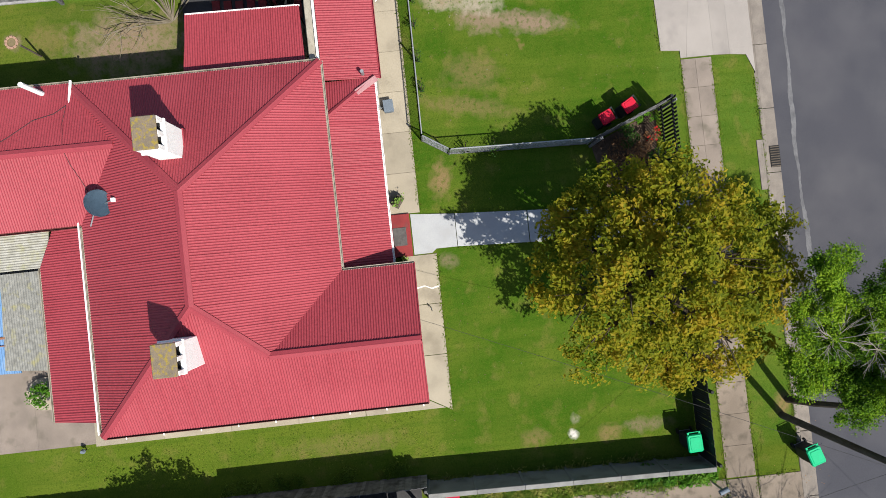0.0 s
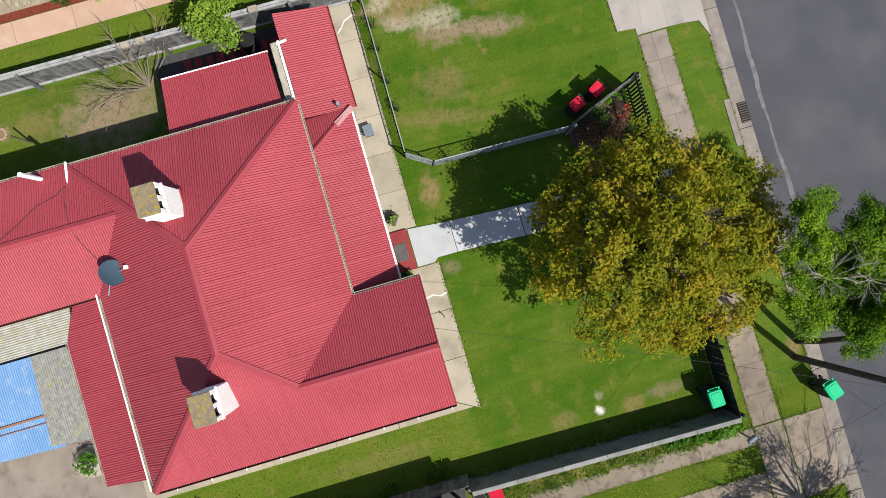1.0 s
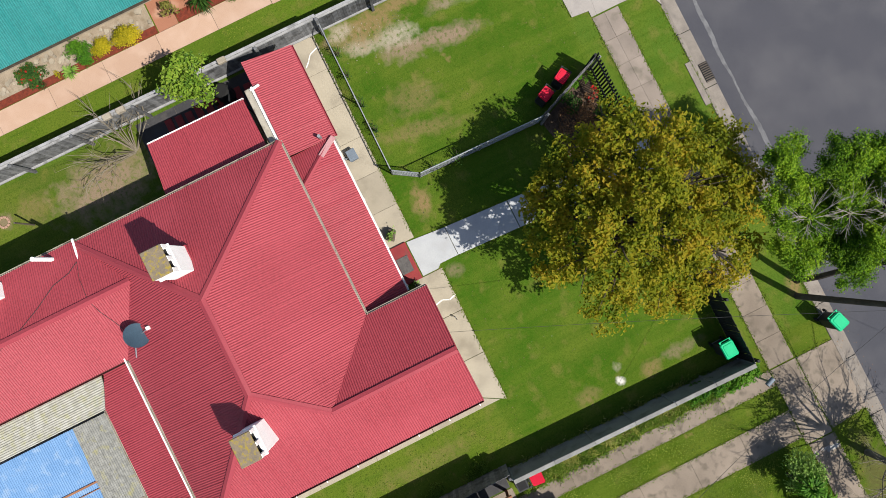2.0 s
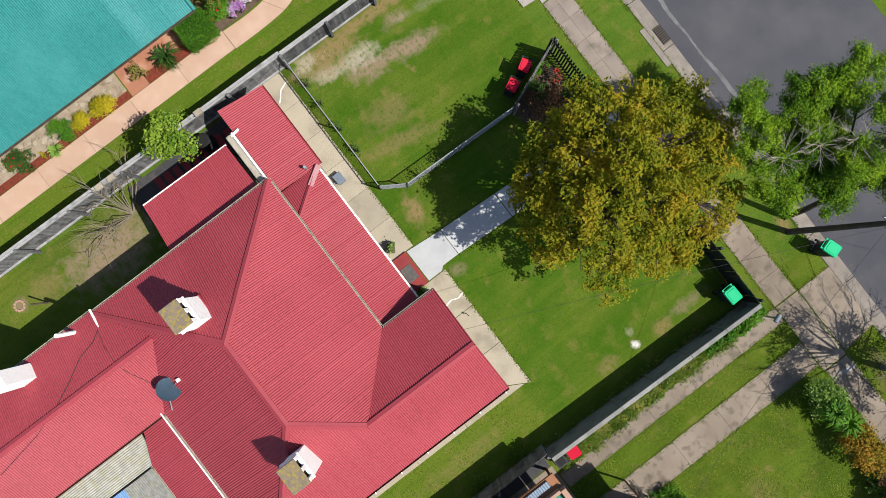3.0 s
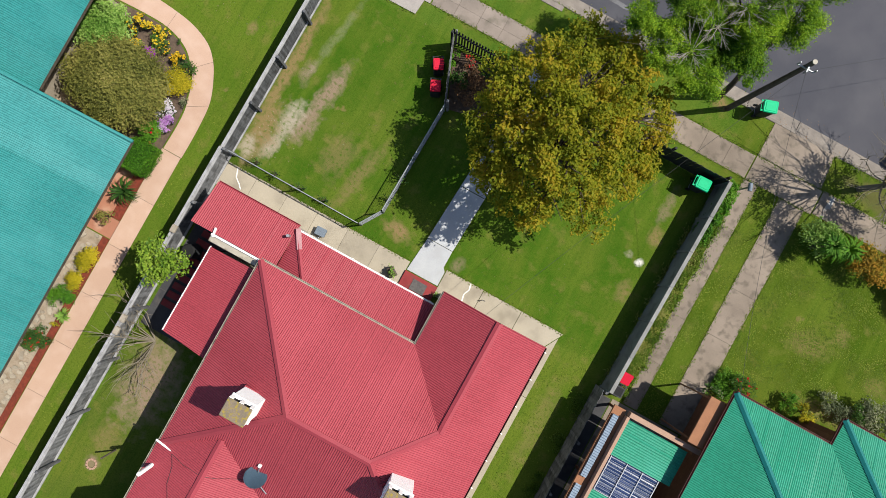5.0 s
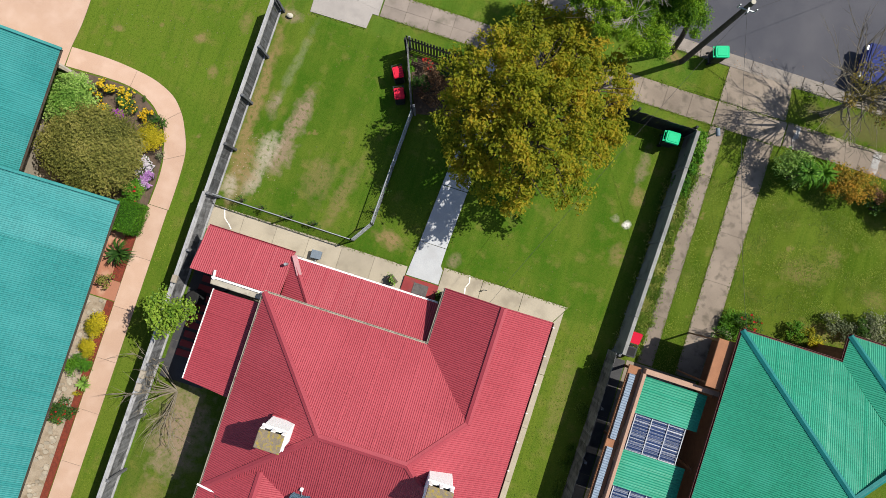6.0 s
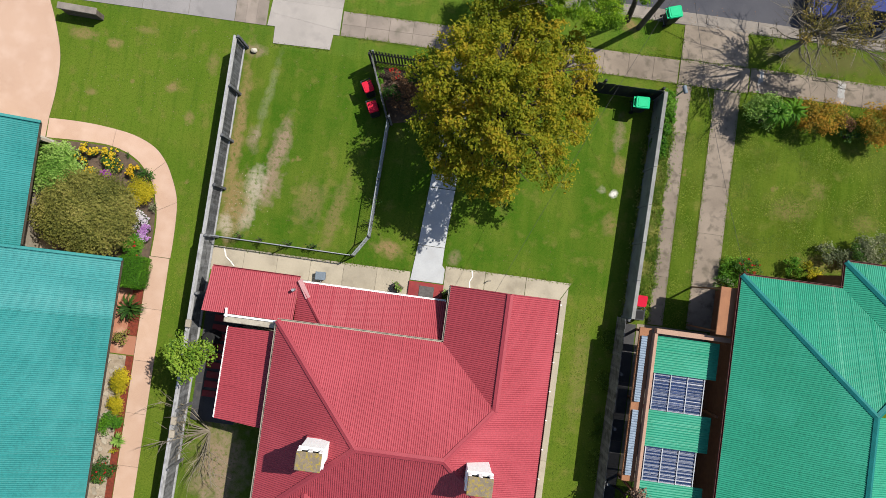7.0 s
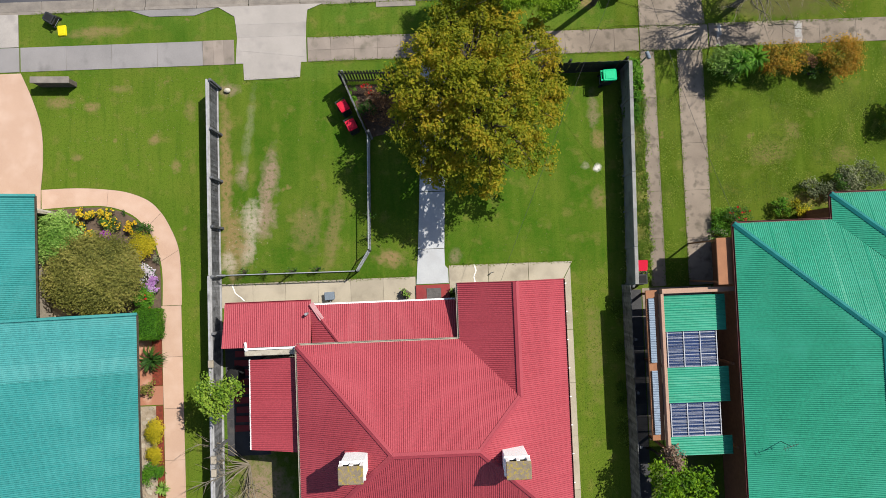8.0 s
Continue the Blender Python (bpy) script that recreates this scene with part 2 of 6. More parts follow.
M_GREEN_CAP = material("teal_flashing", (0.0074, 0.1296, 0.1235), rough=0.5, bump=0.1)
M_GUTTER = material("pale_gutter", (0.34, 0.31, 0.25), (0.27, 0.245, 0.20), scale=4.0, rough=0.6, dirt=(0.12, 0.095, 0.07), dirt_scale=2.5)
M_WHITE = material("white_paint", (0.80, 0.79, 0.78), (0.76, 0.75, 0.74), scale=2.0, rough=0.7, bump=0.2, dirt=(0.62, 0.60, 0.55), dirt_scale=2.5, dirt_low=0.6, dirt_high=0.85)
M_CREAM = material("cream_boards", (0.3827, 0.358, 0.2963), (0.3519, 0.3272, 0.2716), scale=1.5, rough=0.75, bump=0.2)
M_LICHEN = material("lichened_cement", (0.1852, 0.1451, 0.0988), (0.142, 0.1173, 0.0864), scale=5.0, rough=0.95, bump=0.6, dirt=(0.2222, 0.1667, 0.037), dirt_scale=8.0, dirt_low=0.5, dirt_high=0.62)
# Near-black colour painted for the unlit inside of openings.
M_DARK = material("dark_opening", (0.0123, 0.0123, 0.0136), rough=0.8, bump=0)
M_REDSTEP = material("red_painted_step", (0.2099, 0.0278, 0.0278), (0.1667, 0.0216, 0.0247), scale=2.0, rough=0.6, bump=0.2, dirt=(0.1235, 0.037, 0.034), dirt_scale=2.5)
M_MAT = material("doormat", (0.0988, 0.0926, 0.0895), (0.0679, 0.0617, 0.0617), scale=12.0, rough=0.98, bump=0.6)
M_BLACKFENCE = material("black_stain", (0.0136, 0.0148, 0.016), (0.0216, 0.0228, 0.0247), scale=4.0, rough=0.7)
M_GREYWOOD = material("weathered_grey_timber", (0.15, 0.152, 0.158), (0.095, 0.097, 0.102), scale=5.0, rough=0.95, bump=0.6, fine=45.0, dirt=(0.05, 0.05, 0.05), dirt_scale=2.5, dirt_low=0.52, dirt_high=0.7, each=0.3)
M_PALING = material("dark_weathered_paling", (0.085, 0.088, 0.094), (0.055, 0.057, 0.062), scale=5.0, rough=0.95, bump=0.6, fine=45.0, dirt=(0.035, 0.035, 0.035), dirt_scale=2.5, dirt_low=0.52, dirt_high=0.7, each=0.3)
M_RAIL = material("bleached_rail_timber", (0.30, 0.30, 0.305), (0.22, 0.22, 0.225), scale=4.0, rough=0.95, bump=0.5, fine=45.0, dirt=(0.12, 0.12, 0.12), dirt_scale=2.2, dirt_low=0.55, dirt_high=0.75)
M_SALMONPAVE = material("salmon_paving", (0.30, 0.135, 0.085), (0.27, 0.12, 0.075), scale=1.0, rough=0.9, bump=0.3, fine=50.0, dirt=(0.33, 0.19, 0.13), dirt_scale=1.4)
M_TEAL_PALER = material("paler_teal_roof", (0.034, 0.185, 0.182), (0.042, 0.20, 0.196), scale=0.4, rough=0.5, bump=0.1, fine=10.0, dirt=(0.05, 0.215, 0.21), dirt_scale=0.8, dirt_low=0.45, dirt_high=0.95, spec=0.22)
M_PALETWIG = material("pale_dead_twig", (0.30, 0.27, 0.23), (0.20, 0.18, 0.15), scale=5.0, rough=0.95, bump=0.2)
M_GREYWALL = material("grey_sheet_fence", (0.19, 0.20, 0.205), (0.15, 0.16, 0.165), scale=2.0, rough=0.9, bump=0.3, dirt=(0.10, 0.105, 0.10), dirt_scale=1.6, each=0.07)
M_CAP = material("pale_coping", (0.2037, 0.2037, 0.1944), (0.1481, 0.1481, 0.142), scale=2.5, rough=0.9, bump=0.4, each=0.08)
M_GALV = material("galvanised_steel", (0.34, 0.355, 0.37), (0.27, 0.285, 0.30), scale=6.0, rough=0.55, metal=0.6, bump=0.1)
M_WIRE = material("dark_wire", (0.037, 0.037, 0.0383), rough=0.6, bump=0)
M_BARK = material("bark", (0.0741, 0.0586, 0.0432), (0.0432, 0.034, 0.0247), scale=6.0, rough=0.95, bump=0.8, fine=25.0)
M_BARE = material("grey_twig", (0.1852, 0.1605, 0.1235), (0.1235, 0.1049, 0.0741), scale=5.0, rough=0.95, bump=0.3)
M_POLE = material("pole_timber", (0.0988, 0.0833, 0.0679), (0.0679, 0.0556, 0.0432), scale=4.0, rough=0.9, bump=0.5)
M_BIN_G = material("green_lid", (0.0, 0.3704, 0.1605), (0.0, 0.3457, 0.1481), scale=3.0, rough=0.65, bump=0.05)
M_BIN_R = material("red_lid", (0.46, 0.006, 0.03), (0.42, 0.006, 0.026), scale=3.0, rough=0.65, bump=0.05)
M_BIN_Y = material("yellow_lid", (0.5062, 0.4321, 0.0062), (0.4815, 0.4074, 0.0062), scale=3.0, rough=0.45, bump=0.05)
M_BIN = material("dark_bin_body", (0.0185, 0.0204, 0.0222), (0.0247, 0.0265, 0.029), scale=3.0, rough=0.6, bump=0.1)
M_RUBBER = material("rubber", (0.0123, 0.0123, 0.0123), rough=0.8, bump=0)
M_MULCH = material("red_mulch", (0.1605, 0.034, 0.0185), (0.1049, 0.0247, 0.0154), scale=8.0, rough=0.98, bump=1.0, fine=22.0, distance=0.03)
M_SOIL = material("garden_soil", (0.1049, 0.0741, 0.0525), (0.0679, 0.0494, 0.037), scale=5.0, rough=0.98, bump=1.0, fine=20.0, distance=0.03)
M_BRICK = material("brick", (0.2284, 0.1049, 0.0556), (0.1852, 0.0802, 0.0432), scale=6.0, rough=0.9, bump=0.4, each=0.18)
M_STONE = material("pale_stone", (0.3086, 0.2716, 0.216), (0.2593, 0.2222, 0.1728), scale=3.0, rough=0.92, bump=0.5, each=0.2)
M_TERRA = material("terracotta_timber", (0.2469, 0.1142, 0.0586), (0.2037, 0.0926, 0.0494), scale=2.5, rough=0.8, bump=0.3)
M_SALMON = material("salmon_beam", (0.321, 0.2037, 0.1481), (0.284, 0.179, 0.1296), scale=2.5, rough=0.85, bump=0.2)
M_FIBRO = material("lichened_sheeting", (0.3457, 0.3395, 0.3025), (0.2593, 0.2531, 0.216), scale=5.0, rough=0.9, bump=0.4, dirt=(0.2593, 0.2531, 0.1543), dirt_scale=4.5, dirt_low=0.5, dirt_high=0.75)
M_FIBRO_DARK = material("dark_lichened_sheeting", (0.2284, 0.2284, 0.2099), (0.1481, 0.1481, 0.1358), scale=7.0, rough=0.95, bump=0.4, dirt=(0.2222, 0.2099, 0.1111), dirt_scale=4.0, dirt_low=0.55, dirt_high=0.75)
M_BLUE = material("blue_sheeting", (0.0988, 0.2037, 0.3704), (0.1235, 0.2346, 0.4074), scale=1.0, rough=0.5, bump=0.1, dirt=(0.1605, 0.2469, 0.3704), dirt_scale=3.0)
M_CLEAR = glassy("tinted_clear_sheet", (0.0185, 0.037, 0.1049), 0.3, 0.6)
M_BRIGHTBLUE = material("bright_blue", (0.02, 0.13, 0.60), (0.02, 0.11, 0.52), scale=4.0, rough=0.5, bump=0.4)
M_BATTEN = material("white_batten", (0.3827, 0.4012, 0.4321), rough=0.6, bump=0.1)
M_DISH = material("blue_grey_dish", (0.0802, 0.1358, 0.1914), (0.0679, 0.1173, 0.1667), scale=3.0, rough=0.5, bump=0.05)
M_METER = material("grey_meter_lid", (0.1358, 0.1667, 0.2037), (0.1111, 0.1358, 0.1667), scale=3.0, rough=0.6)
M_FLASH = material("faded_pink_flashing", (0.4074, 0.2222, 0.2222), (0.358, 0.1852, 0.1914), scale=3.0, rough=0.5)
M_TYREBLUE = material("blue_car_paint", (0.012, 0.024, 0.13), (0.012, 0.02, 0.11), scale=1.0, rough=0.6, bump=0, spec=0.1)
M_CARGLASS = material("car_glass", (0.0123, 0.0154, 0.0185), rough=0.4, bump=0, spec=0.3)
L_BIG = leafy("yellow_green_leaves", (0.13, 0.17, 0.014), (0.285, 0.295, 0.020), (0.45, 0.335, 0.03), 0.55, 0.65)
L_STREET = leafy("fresh_green_leaves", (0.035, 0.095, 0.005), (0.12, 0.235, 0.010), (0.26, 0.38, 0.02), 0.5, 0.45)
L_CITRUS = leafy("citrus_leaves", (0.0432, 0.0988, 0.0086), (0.1235, 0.2099, 0.0185), (0.2222, 0.2963, 0.037), 0.45, 0.3)
L_DARK = leafy("dark_shrub_leaves", (0.0154, 0.0463, 0.0093), (0.037, 0.0926, 0.0154), (0.0802, 0.1543, 0.0247))
L_OLIVE = leafy("olive_brown_leaves", (0.0679, 0.0772, 0.0148), (0.1605, 0.1605, 0.034), (0.2469, 0.2222, 0.0617))
L_LIME = leafy("lime_leaves", (0.0864, 0.1852, 0.0247), (0.1975, 0.321, 0.0617), (0.2963, 0.3951, 0.1235))
L_YELLOW = leafy("golden_leaves", (0.12, 0.13, 0.006), (0.30, 0.26, 0.010), (0.46, 0.37, 0.02))
L_ORANGE = leafy("orange_leaves", (0.1049, 0.1049, 0.0123), (0.2593, 0.1667, 0.0154), (0.3704, 0.1852, 0.0216))
L_HEDGE = leafy("hedge_leaves", (0.0247, 0.0864, 0.0062), (0.0617, 0.1728, 0.0099), (0.1111, 0.2346, 0.0185))
L_SILVER = leafy("silver_leaves", (0.065, 0.085, 0.04), (0.13, 0.155, 0.075), (0.24, 0.25, 0.15))
L_RUST = leafy("rust_leaves", (0.0864, 0.0494, 0.0247), (0.1852, 0.0988, 0.0494), (0.2593, 0.1543, 0.0741))
L_BROWN = leafy("brownish_new_leaves", (0.09, 0.085, 0.02), (0.17, 0.14, 0.035), (0.27, 0.19, 0.05), 0.6, 0.4)
L_DRYTWIG = leafy("dry_twigs", (0.1235, 0.0802, 0.0556), (0.1975, 0.1358, 0.0988), (0.2469, 0.179, 0.1358))
L_PURPLE = leafy("mauve_petals", (0.2593, 0.0988, 0.3086), (0.358, 0.1852, 0.4074), (0.463, 0.3704, 0.4938))
L_WHITEPETAL = leafy("white_petals", (0.3704, 0.3086, 0.3827), (0.4815, 0.4444, 0.4815), (0.5247, 0.5062, 0.5185))
L_MAGENTA = leafy("purple_petals", (0.1543, 0.0185, 0.1852), (0.2346, 0.037, 0.2593), (0.3086, 0.0741, 0.321))
L_GOLD = leafy("yellow_petals", (0.4012, 0.2346, 0.0062), (0.463, 0.3086, 0.0123), (0.4938, 0.3827, 0.0309))
L_REDPETAL = leafy("red_petals", (0.2469, 0.0062, 0.0062), (0.3395, 0.0123, 0.0123), (0.3827, 0.0309, 0.0247))
L_GRASS = leafy("grass_blades", (0.0617, 0.1173, 0.0123), (0.1111, 0.1852, 0.0185), (0.1975, 0.2593, 0.0432))
L_STRAW = leafy("straw_blades", (0.1852, 0.2099, 0.037), (0.2963, 0.3086, 0.0741), (0.3827, 0.358, 0.1358))
# Dark concrete of the side yard; also paints the shade beside the carport.
M_DARKCONC_SHADE = material("dark_concrete_and_shade", (0.0463, 0.0463, 0.0494), (0.0309, 0.0309, 0.034), scale=1.5, rough=0.8, bump=0.4, dirt=(0.0679, 0.0617, 0.0586), dirt_scale=1.2)
M_STRIP = material("blue_grey_strip", (0.1852, 0.2346, 0.2963), (0.1481, 0.1914, 0.2469), scale=6.0, rough=0.7, bump=0.2, dirt=(0.0988, 0.1235, 0.1605), dirt_scale=5.0)
M_RUSTGUT = material("brown_red_gutter", (0.0988, 0.0278, 0.0247), rough=0.6, bump=0.1)
M_JOINT = material("joint_dirt", (0.1235, 0.1049, 0.0802), (0.0864, 0.0741, 0.0556), scale=5.0, rough=0.95, bump=0.3)
M_COVER = material("pale_cover", (0.27, 0.265, 0.255), (0.20, 0.195, 0.185), scale=4.0, rough=0.85, bump=0.3, dirt=(0.15, 0.14, 0.13), dirt_scale=5.0)
M_PALEDIRT = material("pale_sandy_ground", (0.284, 0.2346, 0.179), (0.2222, 0.179, 0.1296), scale=3.0, rough=0.95, bump=0.6, fine=30.0, dirt=(0.1543, 0.1173, 0.0802), dirt_scale=2.5)
L_EDGE = leafy("edge_blades", (0.045, 0.085, 0.007), (0.075, 0.115, 0.010), (0.12, 0.15, 0.02), 0.8, 0.15)
L_LAWN = leafy("lawn_blades", (0.046, 0.078, 0.006), (0.072, 0.110, 0.009), (0.13, 0.155, 0.020), 0.8, 0.1)


# ---- builders ----
def mesh_of(name, bm, material_):
    me = bpy.data.meshes.new(name)
    bm.to_mesh(me)
    bm.free()
    me.materials.append(material_)
    return me


def part(name, bm, material_, parent=None, label=""):
    ob = new(name, mesh_of(name, bm, material_))
    ob.parent = parent
    return tagged(ob, label)


def piece(name, me, parent, m):
    """One more object on a shared mesh."""
    ob = new(name, me)
    ob.parent = parent
    ob.matrix_basis = m
    return ob


def empty(name, label, category, at=(0, 0, 0), turn=0.0, group="", kind=""):
    ob = new(name)
    ob.matrix_basis = pose(*at, 0, 0, turn)
    return tagged(ob, label, category, group, kind)


def add_box(bm, x0, x1, y0, y1, z0, z1, bevel=0.0, m=None):
    r = bmesh.ops.create_cube(bm, size=1, matrix=Matrix.Translation(((x0 + x1) / 2, (y0 + y1) / 2, (z0 + z1) / 2)) @ Matrix.Diagonal((x1 - x0, y1 - y0, z1 - z0, 1)))
    vs = r["verts"]
    if bevel:
        es = list({e for v in vs for e in v.link_edges})
        r = bmesh.ops.bevel(bm, geom=es, offset=bevel, segments=1, affect="EDGES")
        vs = r["verts"]
    if m is not None:
        bmesh.ops.transform(bm, matrix=m, verts=list({v for v in vs if v.is_valid}))
    return bm


def box(x0, x1, y0, y1, z0, z1, bevel=0.0, m=None):
    return add_box(bmesh.new(), x0, x1, y0, y1, z0, z1, bevel, m)


def add_prism(bm, poly, z0, z1):
    low = [bm.verts.new((x, y, z0)) for x, y in poly]
    top = [bm.verts.new((x, y, z1)) for x, y in poly]
    bm.faces.new(low[::-1])
    bm.faces.new(top)
    for i in range(len(poly)):
        j = (i + 1) % len(poly)
        bm.faces.new((low[i], low[j], top[j], top[i]))
    bmesh.ops.recalc_face_normals(bm, faces=bm.faces)
    return bm


def prism(poly, z0, z1):
    return add_prism(bmesh.new(), poly, z0, z1)


def add_tube(bm, points, radii, sides=7):
    """A tapered tube through points, closed at both ends."""
    pts = [Vector(p) for p in points]
    rings = []
    for i, p in enumerate(pts):
        d = (pts[min(i + 1, len(pts) - 1)] - pts[max(i - 1, 0)]).normalized()
        a = d.cross(Vector((0, 0, 1)) if abs(d.z) < 0.9 else Vector((1, 0, 0))).normalized()
        b = d.cross(a)
        rings.append([bm.verts.new(p + (a * math.cos(k * math.tau / sides) + b * math.sin(k * math.tau / sides)) * radii[i]) for k in range(sides)])
    for r, s in zip(rings, rings[1:]):
        for k in range(sides):
            bm.faces.new((r[k], r[(k + 1) % sides], s[(k + 1) % sides], s[k]))
    bm.faces.new(rings[0][::-1])
    bm.faces.new(rings[-1])
    return bm


def tube(points, radii, sides=7):
    if not isinstance(radii, (list, tuple)):
        radii = [radii] * len(points)
    return add_tube(bmesh.new(), points, radii, sides)


def bar(p, q, w, h):
    """A straight beam of rectangular section from p to q, its top face up."""
    p, q = Vector(p), Vector(q)
    d = q - p
    x = d.normalized()
    y = Vector((0, 0, 1)).cross(x).normalized() if abs(x.z) < 0.99 else Vector((0, 1, 0))
    z = x.cross(y)
    m = Matrix((x, y, z)).transposed().to_4x4()
    m.translation = (p + q) / 2
    return box(-d.length / 2, d.length / 2, -w / 2, w / 2, -h / 2, h / 2, min(w, h) * 0.15, m)


def corrugated(poly, eave, pitch=0.08, depth=0.023, thick=0.03):
    """A sloping sheet roof over a flat outline (3D points), ribbed across the eave's direction."""
    pts = [Vector(p) for p in poly]
    u = Vector(eave).normalized()
    nrm = Vector((0, 0, 0))
    for i in range(len(pts)):
        nrm += (pts[i] - pts[0]).cross(pts[(i + 1) % len(pts)] - pts[0])
    nrm.normalize()
    if nrm.z < 0:
        nrm = -nrm
    v = nrm.cross(u)
    flat = [((p - pts[0]).dot(u), (p - pts[0]).dot(v)) for p in pts]
    lo, hi = min(a for a, _ in flat), max(a for a, _ in flat)
    count = max(1, round((hi - lo) / pitch))
    samples = sorted({lo + (hi - lo) * k / (count * 5) for k in range(count * 5 + 1)} | {min(max(a, lo), hi) for a, _ in flat})
    bm = bmesh.new()
    last = None
    for s in samples:
        se = min(max(s, lo + 1e-5), hi - 1e-5)
        cuts = []
        for (a, b), (c, d) in zip(flat, flat[1:] + flat[:1]):
            if (a <= se < c) or (c <= se < a):
                cuts.append(b + (d - b) * (se - a) / (c - a))
        if len(cuts) < 2:
            continue
        h = depth * (0.5 + 0.5 * math.cos(math.tau * (s - lo) / pitch))
        if (s - lo) % (pitch * 9) < pitch:
            h += depth * 0.28  # the lap of two sheets
        row = [bm.verts.new(pts[0] + u * s + v * w + nrm * (k)) for w, k in ((min(cuts), h), (max(cuts), h), (max(cuts), -thick), (min(cuts), -thick))]
        if last:
            for k in range(4):
                bm.faces.new((last[k], row[k], row[(k + 1) % 4], last[(k + 1) % 4]))
        last = row
    bmesh.ops.recalc_face_normals(bm, faces=bm.faces)
    return bm


def cap(p, q, width=0.24, rise=0.035, lift=0.03):
    """Folded ridge or hip flashing from p to q."""
    p, q = Vector(p), Vector(q)
    d = (q - p).normalized()
    side = d.cross(Vector((0, 0, 1))).normalized() * width / 2
    up = Vector((0, 0, 1))
    bm = bmesh.new()
    prof = ((-1.0, -rise), (-0.25, 0.0), (0, 0.015), (0.25, 0.0), (1.0, -rise), (1.0, -rise - 0.02), (-1.0, -rise - 0.02))
    rings = [[bm.verts.new(e + side * a + up * (b + lift + rise * 0.6)) for a, b in prof] for e in (p, q)]
    for k in range(7):
        bm.faces.new((rings[0][k], rings[0][(k + 1) % 7], rings[1][(k + 1) % 7], rings[1][k]))
    bm.faces.new(rings[0][::-1])
    bm.faces.new(rings[1])
    return bm


def gutter(p, q, out, size=0.12):
    """An open trough along an eave; out points away from the roof."""
    p, q, o = Vector(p), Vector(q), Vector(out).normalized()
    up = Vector((0, 0, 1))
    t = 0.012
    prof = ((0, 0.01), (0, -size), (size, -size), (size, 0), (size - t, 0), (size - t, -size + t), (t, -size + t), (t, 0.01))
    bm = bmesh.new()
    rings = [[bm.verts.new(e + o * a + up * b) for a, b in prof] for e in (p, q)]
    n = len(prof)
    for k in range(n):
        bm.faces.new((rings[0][k], rings[0][(k + 1) % n], rings[1][(k + 1) % n], rings[1][k]))
    bm.faces.new(rings[0][::-1])
    bm.faces.new(rings[1])
    bmesh.ops.recalc_face_normals(bm, faces=bm.faces)
    return bm


def leaf_mesh(name, centres, normals, size, material_, seed, aspect=0.55):
    """Many small folded leaves, each an island of two faces."""
    rng = np.random.default_rng(seed)
    c = np.asarray(centres, dtype=float)
    n = len(c)
    nr = np.asarray(normals, dtype=float)
    nr = nr / (np.linalg.norm(nr, axis=1, keepdims=True) + 1e-9)
    a = rng.normal(size=(n, 3))
    a -= nr * (a * nr).sum(1, keepdims=True)
    a /= np.linalg.norm(a, axis=1, keepdims=True) + 1e-9
    b = np.cross(nr, a)
    s = size * rng.uniform(0.6, 1.25, (n, 1))
    tip, base = c + a * s * 0.5, c - a * s * 0.5
    fold = nr * s * 0.12
    left, right = c + b * s * aspect * 0.5 + fold, c - b * s * aspect * 0.5 + fold
    verts = np.stack([base, right, tip, left], 1).reshape(-1, 3)
    i = np.arange(n)[:, None] * 4
    faces = np.concatenate([i + [0, 1, 2], i + [0, 2, 3]], 1).reshape(-1, 3)
    me = bpy.data.meshes.new(name)
    me.from_pydata(verts.tolist(), [], faces.tolist())
    me.materials.append(material_)
    return me


def clump_leaves(clumps, per, rng, flat=0.7, shell=0.55):
    """Leaf places and outward normals in and on rounded clumps (x, y, z, r)."""
    cs, ns = [], []
    for x, y, z, r in clumps:
        k = max(8, int(per * r * r))
        d = rng.normal(size=(k, 3))
        d /= np.linalg.norm(d, axis=1, keepdims=True)
        rad = r * rng.uniform(shell, 1.1, (k, 1)) * (1 + 0.25 * np.sin(5 * d[:, :1] + 3 * d[:, 1:2] * 2))
        p = d * rad * (1, 1, flat)
        cs.append(p + (x, y, z))
        ns.append(d * 0.8 + rng.normal(size=(k, 3)) * 0.5 + (0.25, 0.2, 0.7))
    return np.concatenate(cs), np.concatenate(ns)


def crown_clumps(rng, count, centre, radii, r_low, r_high, inner=0.35, cut=None):
    """Clumps scattered through an uneven crown."""
    out = []
    while len(out) < count:
        d = rng.normal(size=3)
        d /= np.linalg.norm(d)
        lump = 1 + 0.16 * math.sin(3 * math.atan2(d[1], d[0]) + 1.0) + 0.10 * math.sin(7 * d[0] + 5 * d[1])
        p = d * np.array(radii) * rng.uniform(inner, 1.0) * lump
        if cut and not cut(p):
            continue
        out.append((*(p + centre), rng.uniform(r_low, r_high)))
    return out


